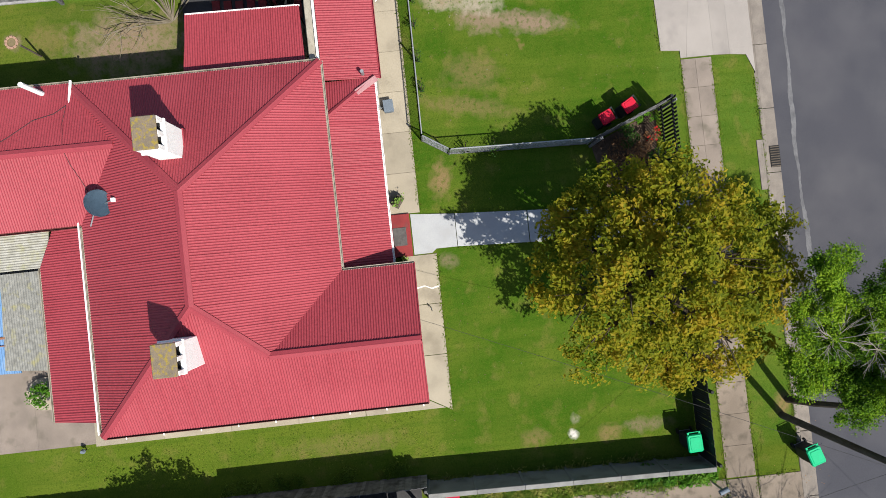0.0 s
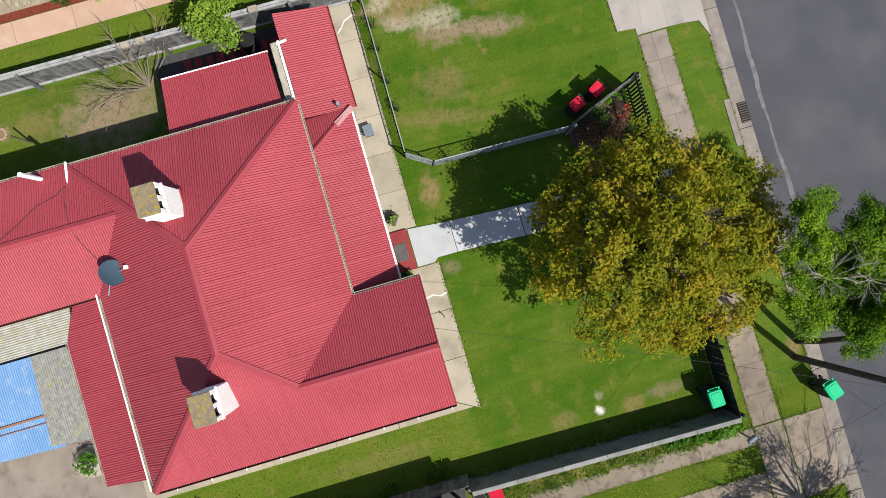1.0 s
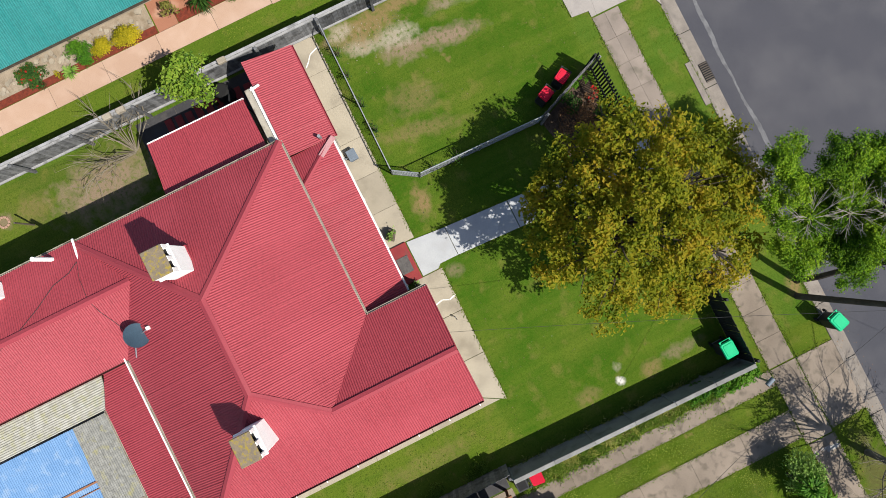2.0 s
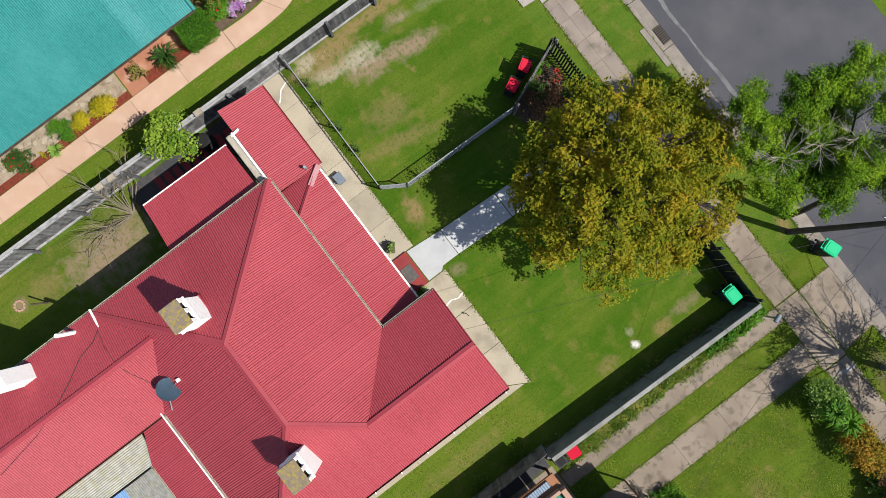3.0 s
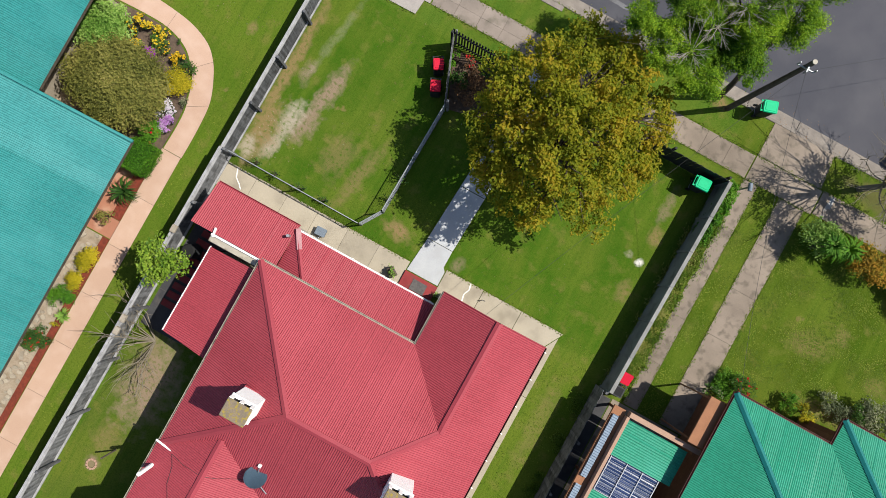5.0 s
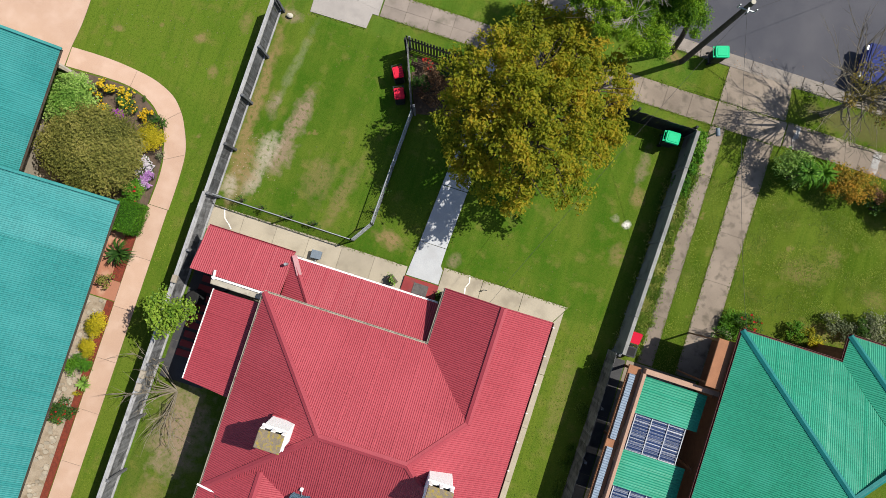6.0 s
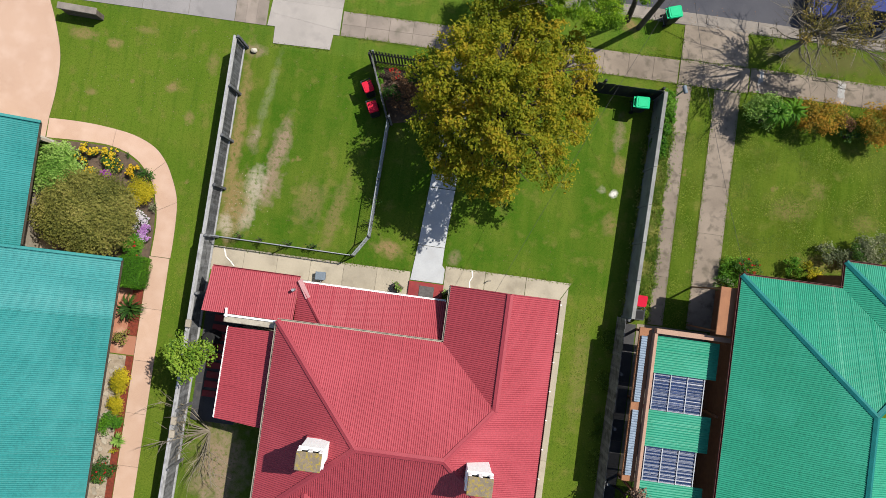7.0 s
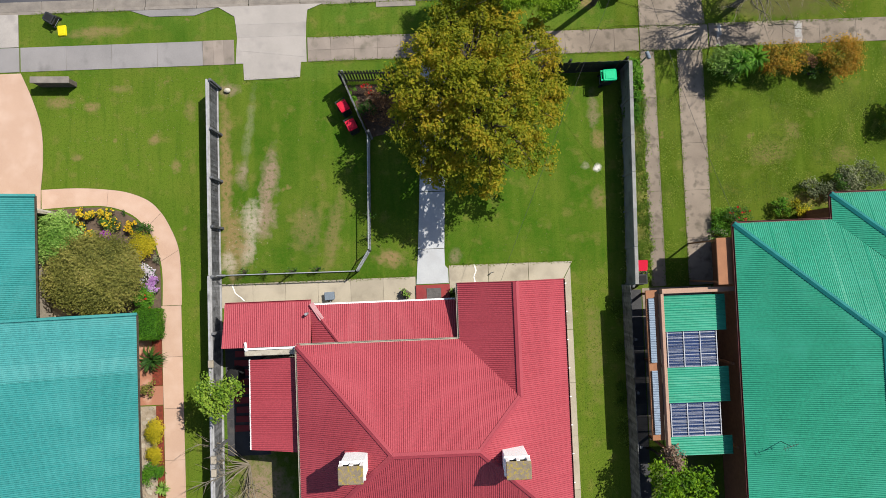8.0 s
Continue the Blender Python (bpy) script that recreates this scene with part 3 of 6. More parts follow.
def tree(name, label, base, centre, radii, clumps, per, leaf, leaf_mat, seed, trunk_r=0.16, limbs=9, bark=None, r_low=0.35, r_high=0.75, twigs=0, category="tree", cut=None, flat=0.7, shell=0.35):
    """A tapered trunk, limbs that fork towards the clumps, and a crown of leaf clumps."""
    rng = np.random.default_rng(seed)
    ob = empty(name, label, category, base)
    b = Vector(base)
    c = Vector(centre) - b
    fork = Vector((c.x * 0.35, c.y * 0.35, max(0.5, c.z * 0.45)))
    part("trunk", tube([(0, 0, -0.1), fork * 0.5 + Vector((0.05, 0.03, 0)), fork], [trunk_r * 1.25, trunk_r, trunk_r * 0.85], 9), bark or M_BARK, ob)
    cl = crown_clumps(rng, clumps, np.array(c), radii, r_low, r_high, cut=cut)
    heads = [Vector(cl[int(i)][:3]) for i in np.linspace(0, clumps - 1, limbs)]
    for h in heads:
        mid = fork.lerp(h, 0.5) + Vector((0, 0, 0.15))
        part("limb", tube([fork, mid, h], [trunk_r * 0.55, trunk_r * 0.3, trunk_r * 0.08], 6), bark or M_BARK, ob)
    if twigs:
        bm = bmesh.new()
        for i in range(twigs):
            s = heads[i % len(heads)]
            p = fork.lerp(s, rng.uniform(0.3, 0.9))
            q = p + Vector(rng.normal(size=3)) * 0.35 * min(radii) + Vector((0, 0, 0.25 * radii[2]))
            add_tube(bm, [p, p.lerp(q, 0.5) + Vector(rng.normal(size=3)) * 0.06, q], [0.022, 0.014, 0.005], 4)
        part("twigs", bm, bark or M_BARK, ob)
    ps, ns = clump_leaves(cl, per, rng, flat, shell)
    crown = new("crown", leaf_mesh("crown", ps, ns, leaf, leaf_mat, seed + 1))
    crown.parent = ob
    return ob


def shrub(name, label, at, radii, per, leaf, leaf_mat, seed, clumps=14, category="shrub", flowers=None, petals=0, group=""):
    """A low rounded bush: a few stems and a mass of leaf clumps."""
    rng = np.random.default_rng(seed)
    ob = empty(name, label, category, at, group=group)
    rx, ry, rz = radii
    bm = bmesh.new()
    for k in range(5):
        a = k * math.tau / 5 + rng.uniform(0, 1)
        add_tube(bm, [(0, 0, -0.03), (math.cos(a) * rx * 0.3, math.sin(a) * ry * 0.3, rz * 0.6), (math.cos(a) * rx * 0.6, math.sin(a) * ry * 0.6, rz * 1.1)], [0.025, 0.016, 0.006], 5)
    part("stems", bm, M_BARK, ob)
    cl = []
    for k in range(clumps):
        a, q = rng.uniform(0, math.tau), math.sqrt(rng.uniform(0, 1)) * 0.78
        h = rz * (0.35 + 0.85 * math.sqrt(max(0, 1 - q * q)) * rng.uniform(0.75, 1.1))
        cl.append((math.cos(a) * rx * q, math.sin(a) * ry * q, h, min(rx, ry) * rng.uniform(0.3, 0.48)))
    ps, ns = clump_leaves(cl, per * 2.3, rng, 0.75, 0.45)
    ps[:, 2] = np.abs(ps[:, 2])
    fo = new("foliage", leaf_mesh("foliage", ps, ns, leaf, leaf_mat, seed + 1))
    fo.parent = ob
    if flowers:
        pick = rng.choice(len(ps), petals)
        fl = tagged(new("blossom", leaf_mesh("blossom", ps[pick] + (0, 0, 0.08), ns[pick] + (0, 0, 1.2), leaf * 1.15, flowers, seed + 2, 0.9)), kind="stuff")
        fl.parent = ob
    return ob


def spiky(name, label, at, radius, height, seed, leaf_mat, blades=46, width=0.06, group=""):
    """A rosette of arching strap leaves."""
    rng = np.random.default_rng(seed)
    ob = empty(name, label, "shrub", at, group=group)
    me_v, me_f = [], []
    for k in range(blades):
        a = rng.uniform(0, math.tau)
        r, h = radius * rng.uniform(0.55, 1.0), height * rng.uniform(0.5, 1.1)
        sx, sy = -math.sin(a) * width / 2, math.cos(a) * width / 2
        base = len(me_v)
        for s, w in ((0.02, 0.6), (0.35, 1.0), (0.7, 0.8), (1.0, 0.1)):
            z = h * (1 - (1.55 * s - 0.9) ** 2) * 0.9 + 0.02
            x, y = math.cos(a) * r * s, math.sin(a) * r * s
            me_v += [(x - sx * w, y - sy * w, max(z, 0.02)), (x + sx * w, y + sy * w, max(z, 0.02))]
        me_f += [(base + 2 * i, base + 2 * i + 1, base + 2 * i + 3, base + 2 * i + 2) for i in range(3)]
    me = bpy.data.meshes.new("leaves")
    me.from_pydata(me_v, [], me_f)
    me.materials.append(leaf_mat)
    lv = new("leaves", me)
    lv.parent = ob
    part("crown_base", tube([(0, 0, -0.02), (0, 0, height * 0.35)], [0.09, 0.05], 7), M_BARK, ob)
    return ob


# ---- ground, road and paving ----
def build_ground():
    bm = bmesh.new()
    ys = [-400, -60, -30] + [-20 + k for k in range(33)] + [12.34, 12.362, 13.0, 20, 21.2, 21.3, 40, 120, 600]
    xs = [-600, -120, -40] + [-30 + 2 * k for k in range(31)] + [40, 120, 600]
    zs = lambda y: -0.16 if 12.35 < y < 21.25 else 0.0
    grid = [[bm.verts.new((x, y, zs(y))) for x in xs] for y in ys]
    for a, b in zip(grid, grid[1:]):
        for k in range(len(xs) - 1):
            bm.faces.new((a[k], a[k + 1], b[k + 1], b[k]))
    tagged(part("ground", bm, M_LAWN), "mown green lawn with dry, bare and darker patches", "lawn", kind="structure")
    road = tagged(part("road", box(-300, 300, 12.98, 20.6, -0.2, -0.115), M_ROAD), "grey worn asphalt street surface", "road", kind="structure")
    rng = np.random.default_rng(5)
    bm = bmesh.new()
    last = None
    for k in range(190):
        x = -14.0 + k * 0.11
        mid = 13.68 + 0.05 * math.sin(x * 0.7) + 0.02 * math.sin(x * 3.1) + rng.uniform(-0.012, 0.012)
        w = 0.035 + 0.025 * (1 + math.sin(x * 1.3)) + rng.uniform(0, 0.02)
        row = [bm.verts.new((x, mid + s * w, -0.112)) for s in (-1, 1)]
        if last:
            bm.faces.new((last[0], row[0], row[1], last[1]))
        last = row
    part("seam_line", bm, M_LINE, road, "pale worn seal line along the street")
    kerb = empty("kerb", "pale concrete kerb and gutter along the street", "kerb", kind="structure")
    x = -40.0
    lip = mesh_of("kerb_stone", box(0, 2.38, 12.36, 12.52, -0.25, 0.015, 0.02), M_KERB)
    low = mesh_of("kerb_stone", box(0, 2.38, 12.36, 12.52, -0.25, -0.08, 0.02), M_KERB)
    tray = mesh_of("gutter_tray", box(0, 2.38, 12.524, 13.0, -0.25, -0.108, 0.01), M_KERB)
    k = 0
    while x < 40:
        crossing = -10.0 < x < -6.2 or 8.6 < x < 11.8 or -22.5 < x < -19.5
        piece("kerb_stone", low if crossing else lip, kerb, pose(x, 0, 0))
        piece("gutter_tray", tray, kerb, pose(x, 0, 0))
        x += 2.4
    drain = tagged(empty("drain_grate", "rusty steel drain grate in the gutter", "drain", (-2.2, 12.82, -0.10)))
    part("frame", box(-0.4, 0.4, -0.19, 0.19, -0.02, 0.004), M_DARK, drain)
    for k in range(9):
        part("grate_bar", box(-0.37 + k * 0.09, -0.33 + k * 0.09, -0.17, 0.17, 0.0, 0.02), M_POLE, drain)
    tagged(part("pit_lid", box(-2.85, -1.0, 12.12, 12.358, -0.1, 0.03, 0.01), M_KERB), "pale concrete pit lintel behind the kerb", "pit lid")


def slabs(name, label, polys, mat, top=0.02, kind="structure", category="path"):
    """Paving cast in bays: one piece a bay, with narrow joints."""
    ob = empty(name, label, category, kind=kind)
    for poly in polys:
        cx = sum(p[0] for p in poly) / len(poly)
        cy = sum(p[1] for p in poly) / len(poly)
        inset = []
        for x, y in poly:
            d = math.hypot(x - cx, y - cy)
            inset.append((x + (cx - x) / d * 0.008, y + (cy - y) / d * 0.008))
        part("slab", prism(inset, -0.1, top), mat, ob)
    part("joint_bed", prism_union(polys), M_JOINT, ob)
    return ob


def prism_union(polys):
    bm = bmesh.new()
    for p in polys:
        add_prism(bm, p, -0.12, 0.006)
    return bm


def bays(x0, x1, y0, y1, n, along="x"):
    out = []
    for k in range(n):
        if along == "x":
            a, b = x0 + (x1 - x0) * k / n, x0 + (x1 - x0) * (k + 1) / n
            out.append(((a, y0), (b, y0), (b, y1), (a, y1)))
        else:
            a, b = y0 + (y1 - y0) * k / n, y0 + (y1 - y0) * (k + 1) / n
            out.append(((x0, a), (x1, a), (x1, b), (x0, b)))
    return out


def smooth(points, steps=4):
    """Points on a soft curve through the given ones."""
    out = []
    n = len(points)
    for k in range(n - 1):
        a, b, c, d = (Vector((*points[max(0, min(n - 1, k + o))], 0)) for o in (-1, 0, 1, 2))
        for s in range(steps):
            t = s / steps
            v = 0.5 * (2 * b + (c - a) * t + (2 * a - 5 * b + 4 * c - d) * t * t + (3 * b - a - 3 * c + d) * t ** 3)
            out.append((v.x, v.y))
    return out + [points[-1]]


def strip_bays(outer, inner):
    """Bays between two edges given point by point."""
    return [(inner[k], outer[k], outer[k + 1], inner[k + 1]) for k in range(len(outer) - 1)]


def build_paving():
    slabs("footpath_west", "grey concrete footpath with cast bays", bays(-26, -19.4, 9.66, 10.8, 3) + bays(-19.35, -10.95, 9.66, 10.8, 4), M_CONC_GREY, kind="structure")
    slabs("footpath_stub", "old stained concrete footpath bays", bays(-10.94, -9.5, 9.66, 10.82, 3) , M_CONC_ROSE)
    slabs("footpath_middle", "aged brownish concrete footpath in two rows of bays", bays(-6.1, 4.7, 9.66, 10.2, 10) + bays(-6.1, 4.7, 10.2, 10.8, 10), M_CONC_ROSE)
    slabs("footpath_east", "stained concrete footpath with wide bays", bays(4.75, 9.35, 9.6, 10.7, 4) + bays(9.4, 12.6, 9.6, 10.75, 3) + bays(12.65, 30, 9.68, 10.8, 10), M_CONC_OLD)
    slabs("driveway_crossing_west", "pale concrete driveway crossing between lawn and kerb",
          [((-9.45, 9.68), (-9.1, 9.68), (-9.08, 8.9), (-6.49, 8.95), (-6.42, 9.66), (-6.15, 9.66), (-6.15, 9.88), (-9.4, 10.3)),
           ((-9.4, 10.3), (-6.15, 9.88), (-6.15, 10.9), (-9.35, 10.9)), ((-9.35, 10.9), (-6.15, 10.9), (-6.12, 11.5), (-9.4, 11.5)), ((-9.4, 11.5), (-6.12, 11.5), (-6.05, 12.1), (-5.35, 12.38), (-10.2, 12.38), (-9.45, 11.9))], M_APRON, 0.03)
    slabs("driveway_crossing_east", "stained concrete driveway crossing", [((9.4, 10.77), (12.5, 10.77), (12.35, 12.36), (9.4, 12.36))], M_CONC_OLD, 0.024)
    slabs("driveway_crossing_pink", "pale driveway crossing by the neighbour", bays(-23.5, -19.42, 10.82, 12.36, 2), M_APRON, 0.024)
    slabs("front_path", "new pale grey concrete garden path", [((-0.9, 9.5), (0.3, 9.5), (0.2, 6.4), (-1.0, 6.4)), ((-1.0, 6.38), (0.2, 6.38), (0.0, 3.4), (-1.17, 3.4)), ((-1.17, 3.38), (0.0, 3.38), (-0.12, 0.75), (-1.33, 0.75)),
          ((-1.33, 0.74), (-0.12, 0.74), (-0.12, -0.03), (0.02, -0.2), (0.02, -0.86), (-1.47, -0.86))], M_CONC_NEW, 0.035)
    slabs("veranda_path", "worn concrete path along the house front", bays(-10.45, -1.5, -1.6, -0.5, 6), M_CONC, 0.02)
    slabs("corner_path", "worn concrete path round the house corner", [((0.05, -1.3), (1.85, -1.3), (1.85, -0.05), (0.05, -0.05)), ((1.86, -1.3), (3.7, -1.3), (3.7, -0.06), (1.86, -0.06)), ((3.71, -1.3), (5.05, -1.3), (5.75, -0.07), (3.71, -0.06))]
          + [((4.4, -1.32), (5.08, -1.32), (5.64, -0.3), (5.64, -3.2), (4.4, -3.2))] + bays(4.4, 5.64, -12.9, -3.21, 4, "y"), M_CONC, 0.02)
    slabs("back_yard_paving", "plain grey concrete back yard paving", bays(-2.0, 5.55, -20.0, -12.4, 3, "y"), M_CONC_ROSE, 0.018)
    slabs("wheel_track_narrow", "stained narrow concrete wheel track", bays(9.36, 10.04, -1.4, 9.58, 5, "y"), M_CONC_OLD, 0.02)
    slabs("wheel_track_wide", "stained wide concrete wheel track", bays(11.1, 12.3, -1.4, 9.58, 5, "y"), M_CONC_OLD, 0.02)
    outer = [(-18.5, 4.16), (-17.0, 4.18), (-15.75, 4.09), (-14.6, 3.9), (-13.64, 3.49), (-13.05, 2.9), (-12.69, 2.28), (-12.4, 1.6), (-12.26, 0.96), (-12.2, -0.2), (-12.21, -1.37)]
    inner = [(-18.5, 3.27), (-17.0, 3.32), (-15.77, 3.31), (-14.9, 3.1), (-14.23, 2.73), (-13.75, 2.2), (-13.45, 1.75), (-13.25, 1.1), (-13.1, 0.5), (-13.06, -0.3), (-13.09, -1.37)]
    outer, inner = smooth(outer), smooth(inner)
    cuts = (0, 9, 20, 31, 40)
    curve = [tuple(inner[b:a - 1 if a else None:-1]) + tuple(outer[a:b + 1]) for a, b in zip(cuts, cuts[1:])]
    slabs("pink_path", "pink sealed concrete garden path beside the beds", curve + bays(-13.15, -12.24, -20, -1.38, 8, "y"), M_PINK, 0.02)
    slabs("salmon_landing", "salmon concrete landing between path and house", [((-14.6, -5.85), (-13.16, -5.85), (-13.16, -5.0), (-14.6, -5.0))], M_SALMONPAVE, 0.02)
    slabs("pink_driveway", "broad pink sealed concrete driveway", [((-30, 9.6), *smooth([(-19.35, 9.6), (-18.85, 8.4), (-18.45, 7.0), (-18.4, 5.5), (-18.52, 4.2)]), (-18.55, 3.25), (-30, 3.25))], M_PINK, 0.022)
    slabs("kerb_layback", "worn concrete layback beside the kerb", [((-14.27, 12.35), (-13.37, 12.04), (-11.27, 12.02), (-10.25, 12.35))], M_CONC_GREY, 0.024)
    crack = bmesh.new()
    for pts in (((1.22, -0.05), (1.3, -0.35), (1.18, -0.6), (1.25, -0.95), (1.2, -1.25)), ((-9.9, -0.55), (-9.75, -0.95), (-9.55, -1.1), (-9.35, -1.3))):
        for (x, y), (u, v) in zip(pts, pts[1:]):
            add_prism(crack, ((x - 0.024, y), (x + 0.024, y + 0.015), (u + 0.024, v), (u - 0.024, v - 0.015)), 0.015, 0.0245)
    for poly in ([(16.66, 10.74), (16.86, 10.76), (17.06, 10.74), (17.02, 10.3), (17.05, 9.95), (16.98, 9.74), (16.6, 9.72), (16.68, 10.1)], [(13.0, 10.75), (13.2, 10.75), (13.12, 10.3), (13.18, 9.7), (12.96, 9.7), (13.02, 10.2)]):
        tagged(part("path_repair", prism(poly, 0.0, 0.025), M_REPAIR), "worn white mortar repair across the footpath", "repair", kind="structure")
    tagged(part("crack_filler", crack, M_CRACK), "white mortar filler in the path's cracks", "filler", kind="structure")


build_ground()
build_paving()


# ---- the red-roofed house ----
EZ, PITCH = 3.2, 0.474
X0, X1, Y0, Y1 = -6.32, 4.64, -10.9, -3.08
RY = -7.12
RZ = EZ + (Y1 - RY) * PITCH
WX0, WX1, WY = 0.3, 4.64, -0.82
WR = 2.56
EAST = 0.505
WZ = EZ + (WX1 - WR) * EAST
RF = (WR, Y1 - (WZ - EZ) / PITCH, WZ)
RW, RE = (-2.42, RY, RZ), (X1 - (RZ - EZ) / EAST, RY, RZ)
SX0, SX1 = -6.38, -1.95
SR, SH = (SX0 + SX1) / 2, (SX1 - SX0) / 2
SZ = EZ + SH * 0.362
SF = (SR, Y0 + (SZ - EZ) * (RY - Y0) / (RZ - EZ), SZ)


def chimney(house, x, y, base_z):
    """White rendered chimney with a stepped head, two flue slots and a lichened cap."""
    ob = part("chimney", box(-0.44, 0.44, -0.32, 0.32, base_z - 0.5, 5.82, 0.015), M_WHITE, house, "white rendered chimney with a lichened cement cap")
    ob.location = (x, y, 0)
    part("collar", box(-0.48, 0.48, -0.36, 0.36, 5.64, 5.72, 0.015), M_WHITE, ob)
    part("cap_slab", box(-0.45, 0.45, -0.33, 0.33, 6.16, 6.24, 0.02), M_LICHEN, ob, "lichened cement chimney cap")
    for sx in (-0.38, 0.0, 0.38):
        part("cap_support", box(sx - 0.06, sx + 0.06, -0.3, 0.34, 5.82, 6.16), M_WHITE, ob)
    # Black block between the cap supports paints the flue's inner shade.
    part("flue_shadow", box(-0.32, 0.32, -0.24, 0.27, 5.78, 5.86), M_DARK, ob, "flue opening with its shade painted black")
    part("flashing", box(-0.47, 0.47, -0.36, 0.36, base_z - 0.5, base_z - 0.3, 0.01), M_RED_CAP, ob)


def build_house():
    house = empty("house", "single-storey house with a red corrugated steel roof and white chimneys", "house", kind="structure")
    # walls
    t = 0.18
    for a in ((X0 + 0.4, X1 - 0.4, Y1 - 0.4 - t, Y1 - 0.4), (X0 + 0.4, X1 - 0.4, Y0 + 0.4, Y0 + 0.4 + t), (X0 + 0.4, X0 + 0.4 + t, Y0 + 0.4, Y1 - 0.4), (X1 - 0.4 - t, X1 - 0.4, Y0 + 0.4, WY - 0.35)):
        part("wall", box(*a, 0, EZ - 0.02), M_CREAM, house)
    part("wall", box(WX0 + 0.12, WX0 + 0.12 + t, Y1 - 0.4, WY - 0.35, 0, EZ - 0.02), M_CREAM, house)
    gable = bmesh.new()
    y0, y1 = WY - 0.33, WY - 0.15
    low = [(WX0 + 0.12, 0), (WX1 - 0.4, 0), (WX1 - 0.4, EZ + 0.1), (WR, WZ - 0.1), (WX0 + 0.12, EZ)]
    f = [[gable.verts.new((x, y, z)) for x, z in low] for y in (y0, y1)]
    gable.faces.new(f[0])
    gable.faces.new(f[1][::-1])
    for k in range(5):
        gable.faces.new((f[0][k], f[1][k], f[1][(k + 1) % 5], f[0][(k + 1) % 5]))
    part("gable_wall", gable, M_CREAM, house)
    # soffit
    part("soffit", box(X0 + 0.05, X1 - 0.05, Y0 + 0.05, Y1 - 0.05, EZ - 0.12, EZ - 0.08), M_CREAM, house)
    # roof slopes
    slope = lambda poly, eave, mat=M_RED, p=0.08: part("roof_slope", corrugated(poly, eave, p), mat, house, "red corrugated roof slope")
    slope([(X0, Y1, EZ), (WX0, Y1, EZ), RF, RE, RW], (1, 0, 0))
    slope([(X0, Y0, EZ), (X0, Y1, EZ), RW], (0, 1, 0))
    slope([(SX1, Y0, EZ), (X1, Y0, EZ), RE, RW, (X0, Y0, EZ), SF], (1, 0, 0))
    slope([(X1, Y0, EZ), (X1, WY, EZ), (WR, WY, WZ), RF, RE], (0, 1, 0))
    slope([(WX0, Y1, EZ), (WX0, WY, EZ), (WR, WY, WZ), RF], (0, 1, 0))
    yb = -21.0
    slope([(SX0, yb, EZ), (SX0, Y0, EZ), SF, (SR, yb, SZ)], (0, 1, 0))
    slope([(SX1, yb, EZ), (SX1, Y0, EZ), SF, (SR, yb, SZ)], (0, 1, 0))
    for p, q in ((RW, RE), (RW, (X0, Y1, EZ)), (RW, (X0, Y0, EZ)), (RE, (X1, Y0, EZ)), (RE, RF), (RF, (WR, WY, WZ)), (SF, (SR, yb, SZ))):
        part("ridge_cap", cap(p, q), M_RED_CAP, house)
    for p, q in ((RF, (WX0, Y1, EZ)), (SF, (SX1, Y0, EZ)), (SF, (SX0 + 0.1, Y0, EZ))):
        part("valley", cap(p, q, 0.2, -0.03, 0.0), M_RED_CAP, house)
    # barges, gutters
    for sx, ex in ((WX0, WR), (WX1, WR)):
        part("barge_board", bar((sx, WY + 0.01, EZ - 0.06), (ex, WY + 0.01, WZ - 0.06), 0.03, 0.18), M_RED_CAP, house)
    for p, q, o in (((X0, Y1 + 0.0, EZ), (WX0, Y1, EZ), (0, 1, 0)), ((X0, Y0, EZ), (X0, Y1, EZ), (-1, 0, 0)), ((X1, Y0, EZ), (X1, WY, EZ), (1, 0, 0)), ((SX1, Y0, EZ), (X1, Y0, EZ), (0, -1, 0)),
                    ((WX0, Y1, EZ), (WX0, WY, EZ), (-1, 0, 0)), ((SX0, yb, EZ), (SX0, Y0, EZ), (-1, 0, 0)), ((SX1, yb, EZ), (SX1, Y0, EZ), (1, 0, 0))):
        part("gutter", gutter(p, q, o, 0.075), M_RUSTGUT if o == (1, 0, 0) else M_GUTTER, house, "painted roof gutter")
    # straps over the gutter joints
    for k in range(9):
        part("gutter_bracket", box(X1 + 0.06, X1 + 0.125, -10.2 + k * 1.15, -10.17 + k * 1.15, EZ - 0.01, EZ + 0.014), M_WHITE, house)
    # veranda
    vz0, vz1, vy = 2.42, 2.95, -1.5
    hipx = -5.85
    part("veranda_roof", corrugated([(hipx, vy, vz0), (0.22, vy, vz0), (0.22, Y1 - 0.02, vz1), (hipx + 1.25, Y1 - 0.02, vz1)], (1, 0, 0)), M_RED, house, "lower red corrugated veranda roof")
    part("veranda_roof", corrugated([(hipx, vy, vz0), (hipx, Y1 - 0.02, vz0 + 0.02), (hipx + 1.25, Y1 - 0.02, vz1)], (0, 1, 0)), M_RED, house)
    part("hip_cap", cap((hipx, vy, vz0), (hipx + 1.25, Y1, vz1), 0.16), M_RED_CAP, house)
    part("flashing_sheet", bar((-5.82, -1.42, 2.47), (-5.35, -2.1, 2.66), 0.2, 0.03), M_FLASH, house, "faded pink loose flashing on the veranda hip")
    part("gutter", gutter((hipx, vy, vz0), (0.2, vy, vz0), (0, 1, 0), 0.065), M_WHITE, house, "white veranda gutter")
    for x in (-5.7, -3.7, -1.62, 0.05):
        part("veranda_post", box(x - 0.05, x + 0.05, vy - 0.15, vy - 0.05, 0.0, vz0 - 0.03, 0.006), M_WHITE, house)
